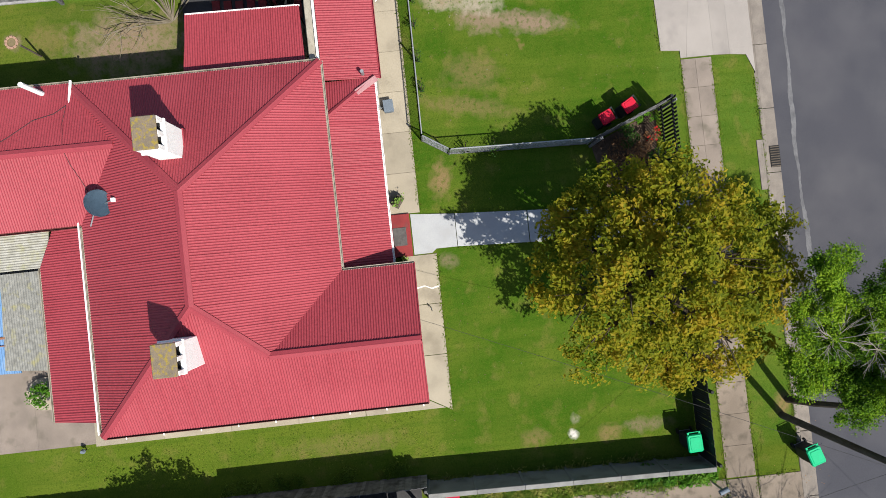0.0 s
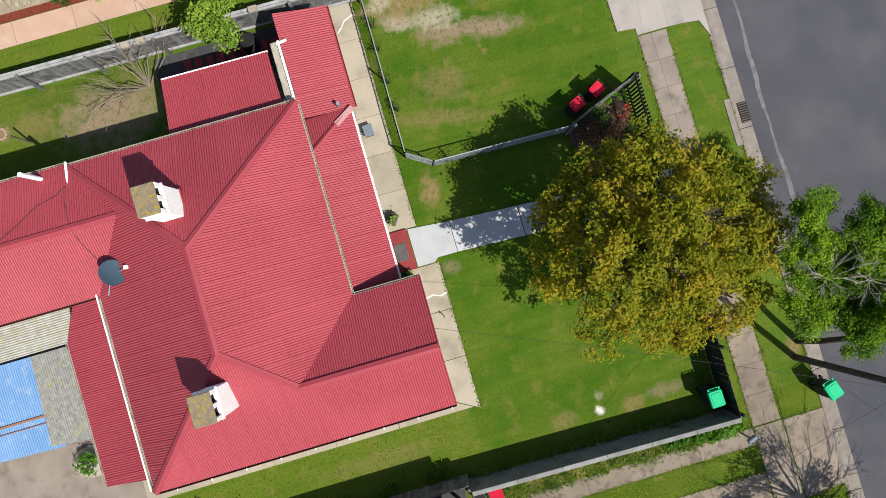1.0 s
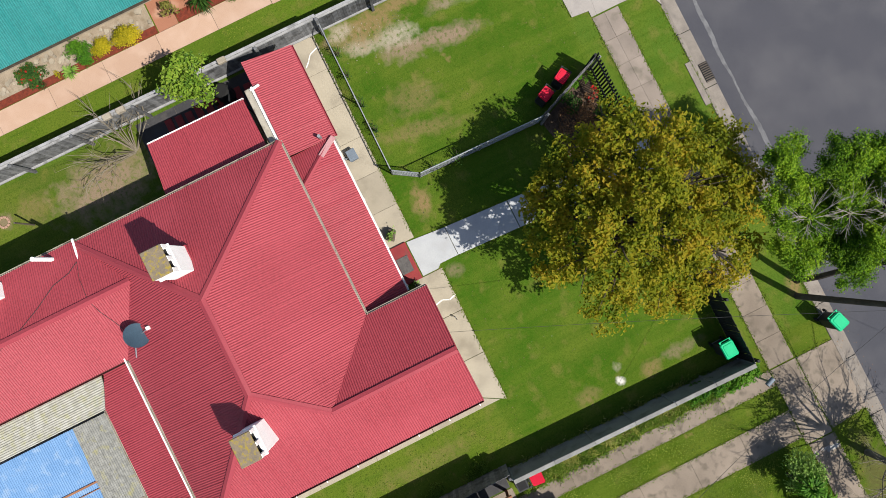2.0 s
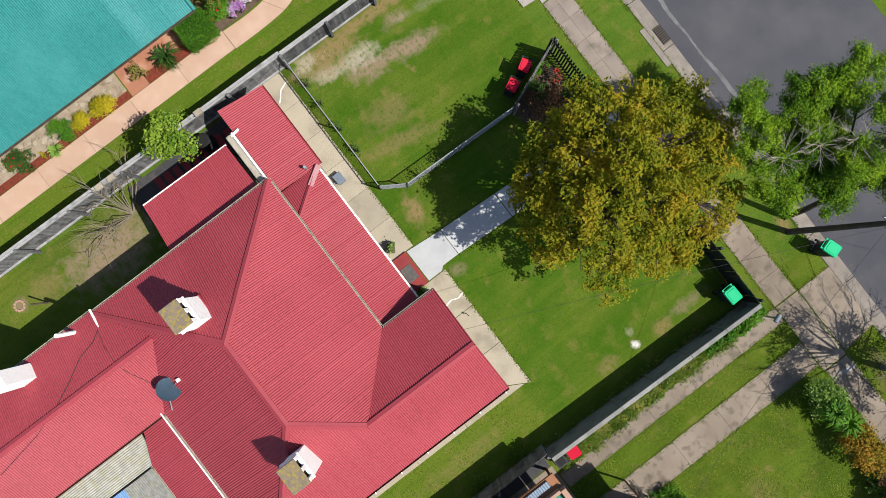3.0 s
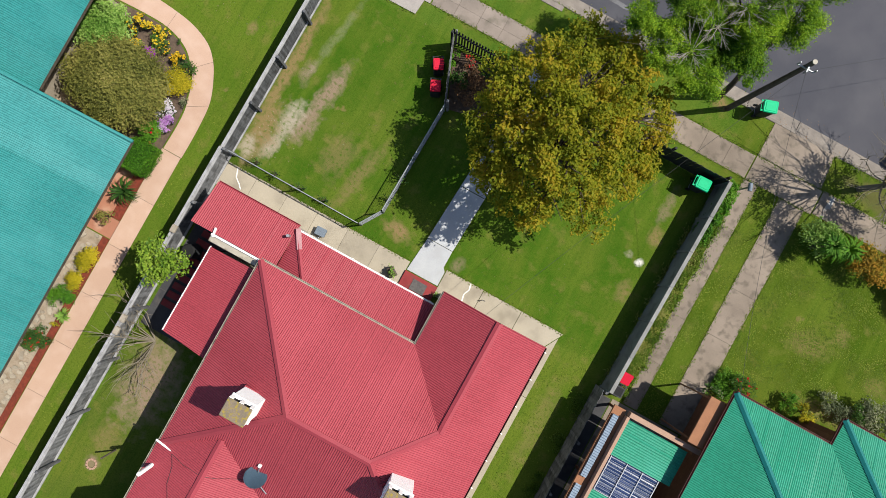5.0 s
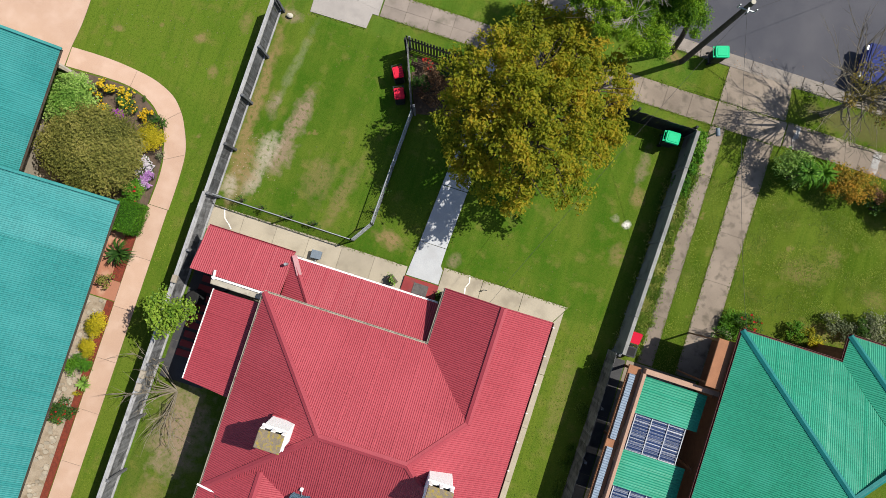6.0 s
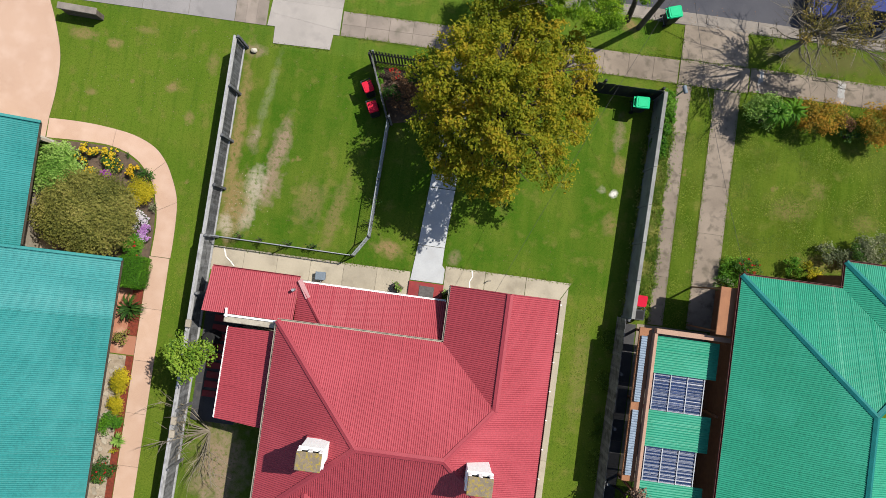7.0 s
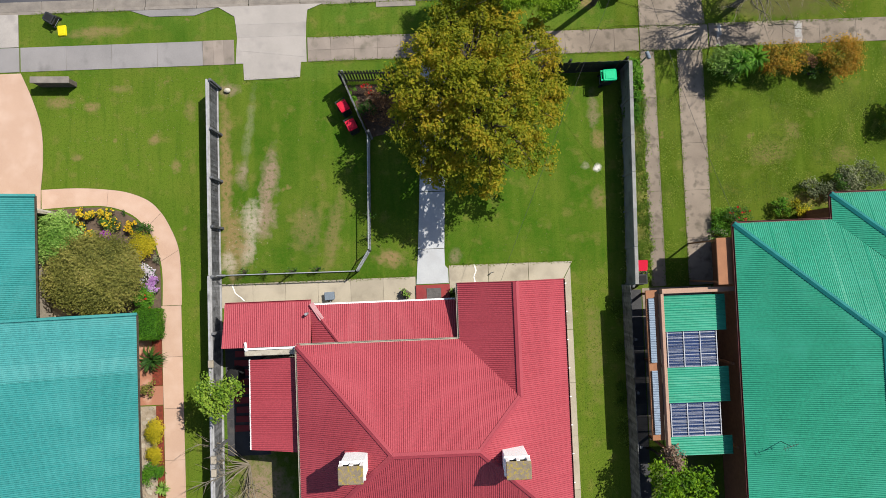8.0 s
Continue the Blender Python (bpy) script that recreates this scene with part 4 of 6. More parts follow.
    part("veranda_floor", box(-5.8, -1.5, -3.45, -1.62, 0.0, 0.17), M_CONC_OLD, house)
    part("front_wall", box(-5.8, 0.3, -3.62, -3.48, 0, 3.0), M_CREAM, house)
    # side lean-to and annexe
    part("lean_to_roof", corrugated([(-9.48, -1.35, 2.30), (-5.86, -1.35, 2.30), (-5.86, -3.15, 2.62), (-9.55, -3.15, 2.62)], (1, 0, 0)), M_RED, house, "red corrugated lean-to roof")
    part("gutter", gutter((-9.48, -1.35, 2.3), (-5.86, -1.35, 2.3), (0, 1, 0), 0.08), M_RED_CAP, house)
    part("lean_to_wall", box(-9.35, -5.9, -1.62, -1.5, 0, 2.28), M_CREAM, house)
    part("lean_to_wall", box(-9.35, -9.23, -3.1, -1.63, 0, 2.3), M_CREAM, house)
    part("lean_to_wall", box(-9.35, -6.4, -3.12, -3.0, 0, 2.58), M_CREAM, house)
    part("box_gutter", box(-8.62, -6.42, -3.5, -3.22, 2.35, 2.62, 0.02), M_GUTTER, house, "pale box gutter between the lower roofs")
    part("white_flashing", box(-8.6, -6.42, -3.24, -3.17, 2.55, 2.70), M_WHITE, house)
    part("downpipe_head", tube([(-8.52, -3.28, 2.66), (-8.54, -2.92, 2.72)], 0.05, 8), M_WHITE, house)
    part("annexe_roof", corrugated([(-8.47, -3.7, 2.35), (-8.52, -7.42, 2.35), (-6.48, -7.5, 2.72), (-6.42, -3.62, 2.72)], (0, 1, 0)), M_RED, house, "red corrugated annexe roof")
    part("gutter", gutter((-8.47, -3.68, 2.35), (-8.52, -7.42, 2.35), (-1, 0, 0), 0.05), M_WHITE, house)
    for a in ((-8.3, -8.18, -7.3, -3.75), (-8.3, -6.4, -7.3, -7.18), (-8.3, -6.4, -3.87, -3.75)):
        part("annexe_wall", box(*a, 0, 2.33), M_CREAM, house)
    # rear lean-to
    part("rear_lean_to_roof", corrugated([(-1.9, -11.05, 3.02), (4.2, -11.05, 3.02), (4.12, -12.65, 2.62), (-0.8, -12.65, 2.62), (-1.3, -12.4, 2.6825), (-1.9, -12.1, 2.7575)], (1, 0, 0)), M_RED, house, "red corrugated rear lean-to roof")
    part("gutter", gutter((-0.8, -12.65, 2.62), (4.12, -12.65, 2.62), (0, -1, 0), 0.08), M_GUTTER, house)
    part("rear_wall", box(-0.6, 3.95, -12.2, -12.08, 0, 2.62), M_CREAM, house)
    part("rear_wall", box(3.83, 3.95, -12.07, -10.6, 0, 2.7), M_CREAM, house)
    # patio roofs
    part("patio_roof", corrugated([(-1.95, -12.3, 2.58), (-0.8, -12.5, 2.58), (-0.8, -18.5, 2.45), (-1.95, -18.5, 2.45)], (1, 0, 0)), M_FIBRO, house, "lichened white corrugated patio sheeting")
    part("patio_roof", corrugated([(-0.72, -12.7, 2.5), (2.5, -12.72, 2.36), (2.35, -14.2, 2.36), (-0.72, -14.02, 2.5)], (0, 1, 0)), M_FIBRO_DARK, house, "dark lichened corrugated patio sheeting")
    part("patio_roof", corrugated([(-0.72, -14.0, 2.48), (2.48, -13.75, 2.33), (2.3, -18.5, 2.33), (-0.72, -18.5, 2.48)], (0, 1, 0)), M_BLUE, house, "blue translucent corrugated patio sheeting")
    part("patio_strip", bar((1.3, -14.1, 2.42), (1.3, -18.5, 2.42), 0.07, 0.03), M_TERRA, house, "orange rusty batten on the patio roof")
    part("patio_strip", bar((1.55, -14.1, 2.41), (1.55, -18.5, 2.41), 0.03, 0.02), M_TERRA, house)
    for x in (-0.6, 2.15):
        part("patio_post", box(x - 0.05, x + 0.05, -16.1, -16.0, 0, 2.34), M_GREYWOOD, house)
    part("white_rail", bar((-2.75, Y0 - 0.1, EZ + 0.03), (X1 - 0.1, Y0 - 0.1, EZ + 0.03), 0.045, 0.04), M_WHITE, house)
    part("corner_pipe", tube([(-6.42, -10.77, 3.3), (-5.65, -10.82, 3.42)], 0.04, 7), M_WHITE, house, "short white pipe over the gutter")
    # front step
    part("front_step", box(-1.5, 0.06, -1.62, -0.9, 0.0, 0.11, 0.015), M_REDSTEP, house, "red painted concrete front step")
    part("front_step", box(-1.5, 0.06, -3.45, -1.64, 0.0, 0.17, 0.015), M_REDSTEP, house)
    chimney(house, -3.86, -7.42, 4.75)
    chimney(house, 2.14, -7.5, 4.35)
    # roof vents
    part("vent_pipe", tube([(-6.1, -11.65, 3.2), (-6.1, -11.65, 4.35)], 0.075, 10), M_WHITE, house, "white vent pipe")
    part("vent_pipe", tube([(-6.0, -1.85, 2.4), (-6.0, -1.85, 2.75)], 0.06, 8), M_GALV, house)
    part("flue_box", box(-6.2, -5.6, -14.05, -13.5, 3.3, 5.0, 0.02), M_WHITE, house, "white flue with a steel cowl")
    part("cowl", tube([(-5.9, -13.78, 4.98), (-5.9, -13.78, 5.2), (-5.9, -13.78, 5.3)], [0.2, 0.2, 0.08], 12), M_GALV, house)
    return house


build_house()


# ---- neighbouring houses ----
def build_teal_house():
    ob = empty("teal_house", "neighbouring house with a teal corrugated roof", "house", kind="structure")
    ez, p = 2.7, 0.36
    top = lambda x, e: ez + (e - x) * p
    part("roof_slope", corrugated([(-13.0, -3.92, ez), (-13.0, -24, ez), (-20.5, -24, top(-20.5, -13)), (-20.5, -3.92, top(-20.5, -13))], (0, 1, 0)), M_TEAL, ob, "teal corrugated roof slope")
    part("roof_slope", corrugated([(-13.0, -1.58, ez + 0.006), (-13.0, -3.96, ez + 0.006), (-20.5, -3.96, top(-20.5, -13) + 0.006), (-20.5, -1.58, top(-20.5, -13) + 0.006)], (0, 1, 0)), M_TEAL_PALER, ob, "paler teal end bay of the roof")
    part("roof_slope", corrugated([(-17.1, 3.5, ez), (-17.1, -1.6, ez), (-24, -1.6, top(-24, -17.1)), (-24, 3.5, top(-24, -17.1))], (0, 1, 0)), M_TEAL, ob)
    part("gutter", gutter((-13.0, -1.58, ez), (-13.0, -24, ez), (1, 0, 0), 0.06), M_BARK, ob, "brown roof gutter")
    part("gutter", gutter((-17.1, 3.5, ez), (-17.1, -1.5, ez), (1, 0, 0), 0.06), M_BARK, ob)
    part("barge", bar((-12.95, -1.56, ez + 0.02), (-20.5, -1.56, top(-20.5, -13) + 0.02), 0.12, 0.14), M_TEAL, ob)
    part("barge", bar((-17.05, 3.52, ez + 0.02), (-24, 3.52, top(-24, -17.1) + 0.02), 0.12, 0.14), M_TEAL, ob)
    part("wall", box(-14.62, -14.45, -24, -2.1, 0, ez + 0.4), M_STONE, ob)
    part("wall", box(-20, -14.63, -2.27, -2.1, 0, ez + 0.4), M_STONE, ob)
    part("wall", box(-18.3, -18.13, -2.1, 2.9, 0, ez + 0.3), M_STONE, ob)
    part("wall", box(-24, -17.55, 2.9, 3.07, 0, ez - 0.05), M_STONE, ob)
    part("downpipe_elbow", bar((-17.2, 2.99, 2.5), (-16.55, 2.82, 2.5), 0.08, 0.07), M_GUTTER, ob)


def build_green_house():
    ob = empty("green_house", "neighbouring house with a green corrugated hipped roof", "house", kind="structure")
    ez, p = 3.3, 0.36
    x0, yn, xs, yn2 = 11.72, 1.18, 15.8, 2.26
    run = 4.75
    rx = x0 + run
    rz = ez + run * p
    R = (rx, yn - run + 0.1, rz)
    south = -24.0
    part("roof_slope", corrugated([(x0, yn, ez), R, (rx, south, rz), (x0, south, ez)], (0, 1, 0)), M_GREEN, ob, "green corrugated roof slope")
    part("roof_slope", corrugated([(x0, yn, ez), (xs, yn, ez), (rx + 2.0, yn - run + 2.0, rz - 0.70), R], (1, 0, 0)), M_GREEN, ob)
    part("roof_slope", corrugated([(xs, yn, ez), (xs, yn2, ez), (xs + 3.0, yn2 - 3.0, ez + 3.0 * p), (xs + 3.0, yn - 3.0, ez + 3.0 * p)], (0, 1, 0)), M_GREEN, ob)
    part("roof_slope", corrugated([(xs, yn2, ez), (30, yn2, ez), (30, yn2 - 3.0, ez + 3.0 * p), (xs + 3.0, yn2 - 3.0, ez + 3.0 * p)], (1, 0, 0)), M_GREEN, ob)
    part("roof_slope", corrugated([(rx, R[1], rz), (rx, south, rz), (30, south, rz - (30 - rx) * p * 0.6), (30, R[1], rz - (30 - rx) * p * 0.6)], (0, 1, 0)), M_GREEN, ob)
    for a, b in (((x0, yn, ez), R), (R, (rx, south, rz)), ((xs, yn2, ez), (xs + 3, yn2 - 3, ez + 3 * p)), (R, (rx + 2.2, R[1] + 2.2, rz - 0.5))):
        part("hip_cap", cap(a, b, 0.23, 0.05), M_GREEN_CAP, ob, "teal hip flashing")
    for a, b, o in (((x0, yn, ez), (x0, south, ez), (-1, 0, 0)), ((x0, yn, ez), (xs, yn, ez), (0, 1, 0)), ((xs, yn, ez), (xs, yn2, ez), (-1, 0, 0)), ((xs, yn2, ez), (30, yn2, ez), (0, 1, 0))):
        part("gutter", gutter(a, b, o, 0.08), M_RUSTGUT, ob, "dark red roof gutter")
    part("wall", box(x0 + 0.5, x0 + 0.7, south, yn - 0.5, 0, ez - 0.05), M_BRICK, ob, "orange brick wall")
    part("wall", box(x0 + 0.7, xs + 0.5, yn - 0.7, yn - 0.5, 0, ez - 0.05), M_BRICK, ob)
    part("wall", box(xs + 0.5, 30, yn2 - 0.7, yn2 - 0.5, 0, ez - 0.05), M_BRICK, ob)
    part("wall", box(xs + 0.5, xs + 0.7, yn - 0.5, yn2 - 0.7, 0, ez - 0.05), M_BRICK, ob)
    awning = part("side_awning", box(11.08, 11.72, -1.32, 0.62, 2.98, 3.05, 0.015), M_TERRA, ob, "terracotta painted side awning")
    for y in (-1.2, 0.52):
        part("awning_post", box(11.12, 11.18, y - 0.03, y + 0.03, 0, 2.98, 0.004), M_TERRA, awning)
    ant = part("aerial_mast", tube([(12.9, -7.6, 3.7), (12.9, -7.6, 4.5)], 0.014, 6), M_WIRE, ob, "thin television aerial")
    part("aerial_boom", tube([(12.6, -7.7, 4.46), (13.2, -7.5, 4.5)], 0.009, 5), M_WIRE, ant)
    for k in range(5):
        part("aerial_rod", tube([(12.68 + k * 0.11, -7.79 + k * 0.04, 4.48), (12.63 + k * 0.11, -7.57 + k * 0.04, 4.48)], 0.006, 4), M_WIRE, ant)


def build_carport():
    ob = empty("carport", "flat carport with green sheets and clear blue panels", "carport", kind="structure")
    z = 2.45
    x0, x1, y0, y1 = 8.98, 11.55, -8.38, -1.62
    s = lambda x: z + (x - x0) * 0.02
    runs = ((-1.72, -3.22, M_GREEN), (-4.74, -6.2, M_GREEN), (-7.62, -8.38, M_GREEN))
    for a, b, m in runs:
        part("roof_sheet", corrugated([(x0, a, s(x0)), (x1, a, s(x1)), (x1, b, s(x1)), (x0, b, s(x0))], (0, 1, 0), 0.1), m, ob, "green corrugated carport sheet")
    # Flat bright blue patch added just below the first clear sheet.
    part("blue_sheet", box(9.85, 10.55, -4.5, -3.42, z - 0.13, z - 0.10, 0.005), M_BRIGHTBLUE, ob, "bright blue patch under the clear panel")
    full = x1
    x1 -= 0.4
    for a, b in ((-3.24, -4.72), (-6.22, -7.6)):
        part("clear_sheet", corrugated([(x0 + 0.02, a, s(x0)), (x1 - 0.02, a, s(x1)), (x1 - 0.02, b, s(x1)), (x0 + 0.02, b, s(x0))], (0, 1, 0), 0.152, 0.03, 0.005), M_CLEAR, ob, "clear blue-tinted corrugated panel")
        for k in range(4):
            x = x0 + 0.06 + (x1 - x0 - 0.12) * k / 3
            part("batten", bar((x, a, s(x) + 0.05), (x, b, s(x) + 0.05), 0.035, 0.03), M_BATTEN, ob)
        part("batten", bar((x0, (a + b) / 2 - 0.05, s(x0) - 0.04), (x1, (a + b) / 2 - 0.05, s(x1) - 0.04), 0.06, 0.08), M_BATTEN, ob)
        for k in range(13):
            y = a + (b - a) * (k + 0.5) / 13
            part("rib_line", bar((x0 + 0.03, y, s(x0) + 0.045), (x1 - 0.03, y, s(x1) + 0.045), 0.007, 0.008), M_BATTEN, ob)
    x1 = full
    part("fascia", box(x0 - 0.1, x1 + 0.9, y1, y1 + 0.2, z - 0.15, z + 0.16, 0.01), M_SALMON, ob, "salmon painted fascia beam")
    part("fascia", box(x0 - 0.16, x0 - 0.03, y0, y1 - 0.01, z - 0.15, z + 0.14, 0.01), M_SALMON, ob)
    part("side_board", box(8.3, 8.81, y0 + 0.6, y1 + 0.15, z - 0.3, z - 0.18, 0.01), M_TERRA, ob, "terracotta board along the carport")
    part("mesh_strip", corrugated([(8.38, -1.8, z - 0.1), (8.62, -1.8, z - 0.1), (8.62, -4.5, z - 0.1), (8.38, -4.5, z - 0.1)], (0, 1, 0), 0.1, 0.03), M_STRIP, ob, "pale blue corrugated strip")
    part("mesh_strip", corrugated([(8.38, -4.85, z - 0.1), (8.62, -4.85, z - 0.1), (8.62, -7.5, z - 0.1), (8.38, -7.5, z - 0.1)], (0, 1, 0), 0.1, 0.03), M_STRIP, ob)
    for y in (-1.7, -4.7, -8.2):
        for x in (x0 - 0.08, x1 + 0.3):
            part("post", box(x - 0.05, x + 0.05, y - 0.05, y + 0.05, 0, z - 0.1, 0.006), M_TERRA, ob)
    slabs("carport_floor", "dark stained concrete carport floor", bays(8.9, 12.1, -8.4, -1.45, 3, "y"), M_CONC_OLD, 0.015)


build_teal_house()
build_green_house()
build_carport()


# ---- fences ----
def paling_fence(name, label, p, q, height, mat, gap=0.11, width=0.109, thick=0.018, post_every=2.4, rails=(0.35, 1.25), side=1, post_w=0.1, cap_w=0.0, jitter=0.03, rail_w=0.05, rail_mat=None):
    """Palings on rails and posts from p to q."""
    ob = empty(name, label, "fence", (p[0], p[1], 0), math.degrees(math.atan2(q[1] - p[1], q[0] - p[0])))
    length = math.hypot(q[0] - p[0], q[1] - p[1])
    rng = np.random.default_rng(int(abs(p[0] * 31 + p[1] * 17)) + 3)
    me = mesh_of("paling", box(-width / 2, width / 2, -thick / 2, thick / 2, 0.02, height, 0.004), mat)
    n = int(length / gap)
    for k in range(n + 1):
        piece("paling", me, ob, pose(k * length / n, rng.uniform(-0.004, 0.004), rng.uniform(-jitter, jitter * 0.4), rng.uniform(-0.6, 0.6), rng.uniform(-0.12, 0.12), 0))
    m = max(1, round(length / post_every))
    pm = mesh_of("post", box(-post_w / 2, post_w / 2, side * 0.03 - (post_w if side < 0 else 0), side * 0.03 + (post_w if side > 0 else 0), -0.1, height + 0.03, 0.01), mat)
    for k in range(m + 1):
        piece("post", pm, ob, pose(k * length / m, side * rail_w, 0))
    for z in rails:
        a, b = sorted((side * (thick / 2 + 0.002), side * (thick / 2 + rail_w)))
        part("rail", box(0, length, a, b, z - 0.04, z + 0.04, 0.005), rail_mat or mat, ob)
    if cap_w:
        part("capping", box(-0.02, length + 0.02, -cap_w / 2, cap_w / 2, height + 0.002, height + 0.035, 0.006), rail_mat or mat, ob)
    return ob


def sheet_fence(p, q, height):
    """Boundary fence of cement-sheet panels with a pale coping."""
    ob = empty("boundary_fence", "grey cement-sheet boundary fence with pale coping", "fence", (p[0], p[1], 0), math.degrees(math.atan2(q[1] - p[1], q[0] - p[0])))
    length = math.hypot(q[0] - p[0], q[1] - p[1])
    n = 6
    for k in range(n):
        a, b = k * length / n, (k + 1) * length / n
        part("panel", box(a + 0.004, b - 0.004, -0.05, 0.05, 0, height - 0.05, 0.006), M_GREYWALL, ob)
        part("coping", box(a + 0.003, b - 0.003, -0.09, 0.075, height - 0.048, height, 0.012), M_CAP, ob)
    for k in range(n + 1):
        part("pier", box(k * length / n - 0.05, k * length / n + 0.05, 0.052, 0.10, 0, height - 0.06, 0.006), M_GREYWALL, ob)
    return ob


def wire_fence(points, height, label):
    """Steel posts, a top rail and a mesh of crossed wires along a line of points."""
    ob = empty("wire_fence", label, "fence")
    for (x0, y0), (x1, y1) in zip(points, points[1:]):
        l = math.hypot(x1 - x0, y1 - y0)
        ux, uy = (x1 - x0) / l, (y1 - y0) / l
        part("top_rail", tube([(x0, y0, height), (x1, y1, height)], 0.024, 7), M_GALV, ob)
        part("bottom_wire", tube([(x0, y0, 0.1), (x1, y1, 0.1)], 0.006, 4), M_WIRE, ob)
        part("kick_board", bar((x0, y0, 0.06), (x1, y1, 0.06), 0.02, 0.1), M_GREYWOOD, ob)
        bm = bmesh.new()
        k = -height
        while k < l:
            for s in (1, -1):
                a, b = max(k, 0), min(k + height, l)
                za, zb = (a - k), (b - k)
                if s < 0:
                    za, zb = height - za, height - zb
                w = 0.004
                v = [bm.verts.new((x0 + ux * d - uy * o, y0 + uy * d + ux * o, z)) for d, z, o in ((a, za, -w), (b, zb, -w), (b, zb, w), (a, za, w))]
                bm.faces.new(v)
            k += 0.12
        part("mesh_wire", bm, M_GALV, ob)
        n = max(1, round(l / 2.6))
        for k in range(n + 1):
            x, y = x0 + ux * l * k / n, y0 + uy * l * k / n
            part("post", tube([(x, y, -0.1), (x, y, height + 0.05)], 0.032, 8), M_GALV, ob)
    return ob


def build_fences():
    paling_fence("paling_fence", "weathered grey timber paling fence with rails and posts", (-10.32, 8.55), (-10.42, -0.1), 1.38, M_PALING, side=1, rails=(0.12, 1.28), post_every=2.15, rail_w=0.06, post_w=0.11, cap_w=0.09, jitter=0.0, rail_mat=M_RAIL)
    paling_fence("paling_fence", "weathered grey timber paling fence with rails and posts", (-10.42, -0.12), (-10.62, -20.0), 1.5, M_GREYWOOD, side=1, rails=(0.15, 1.38), post_every=2.4, rail_w=0.08, post_w=0.11, cap_w=0.1, jitter=0.0, rail_mat=M_RAIL)
    sheet_fence((8.25, -1.22), (8.46, 8.72), 1.38)
    paling_fence("paling_fence", "old grey timber paling fence along the side lawn", (7.92, -20.0), (7.98, -1.3), 1.32, M_GREYWOOD, side=-1, rails=(0.3, 1.0))
    paling_fence("front_fence", "black stained slatted front fence", (8.33, 8.7), (0.75, 8.66), 1.45, M_BLACKFENCE, gap=0.085, width=0.082, side=-1, rails=(0.25, 1.1), jitter=0.0)
    paling_fence("picket_fence", "black stained picket fence round the garden bed", (-1.2, 8.6), (-4.45, 8.64), 1.62, M_BLACKFENCE, gap=0.135, width=0.075, side=1, rails=(0.35, 1.35), jitter=0.0)
    paling_fence("paling_fence", "grey-topped dark paling fence beside the bins", (-4.45, 8.6), (-3.38, 5.92), 1.55, M_GREYWOOD, gap=0.1, width=0.094, side=1, rails=(0.3, 1.2), jitter=0.01)
    wire_fence([(-3.36, 5.88), (-3.5, 0.78), (-4.08, -0.14), (-10.2, -0.1)], 1.1, "galvanised chain wire fence round the side lawn")


build_fences()


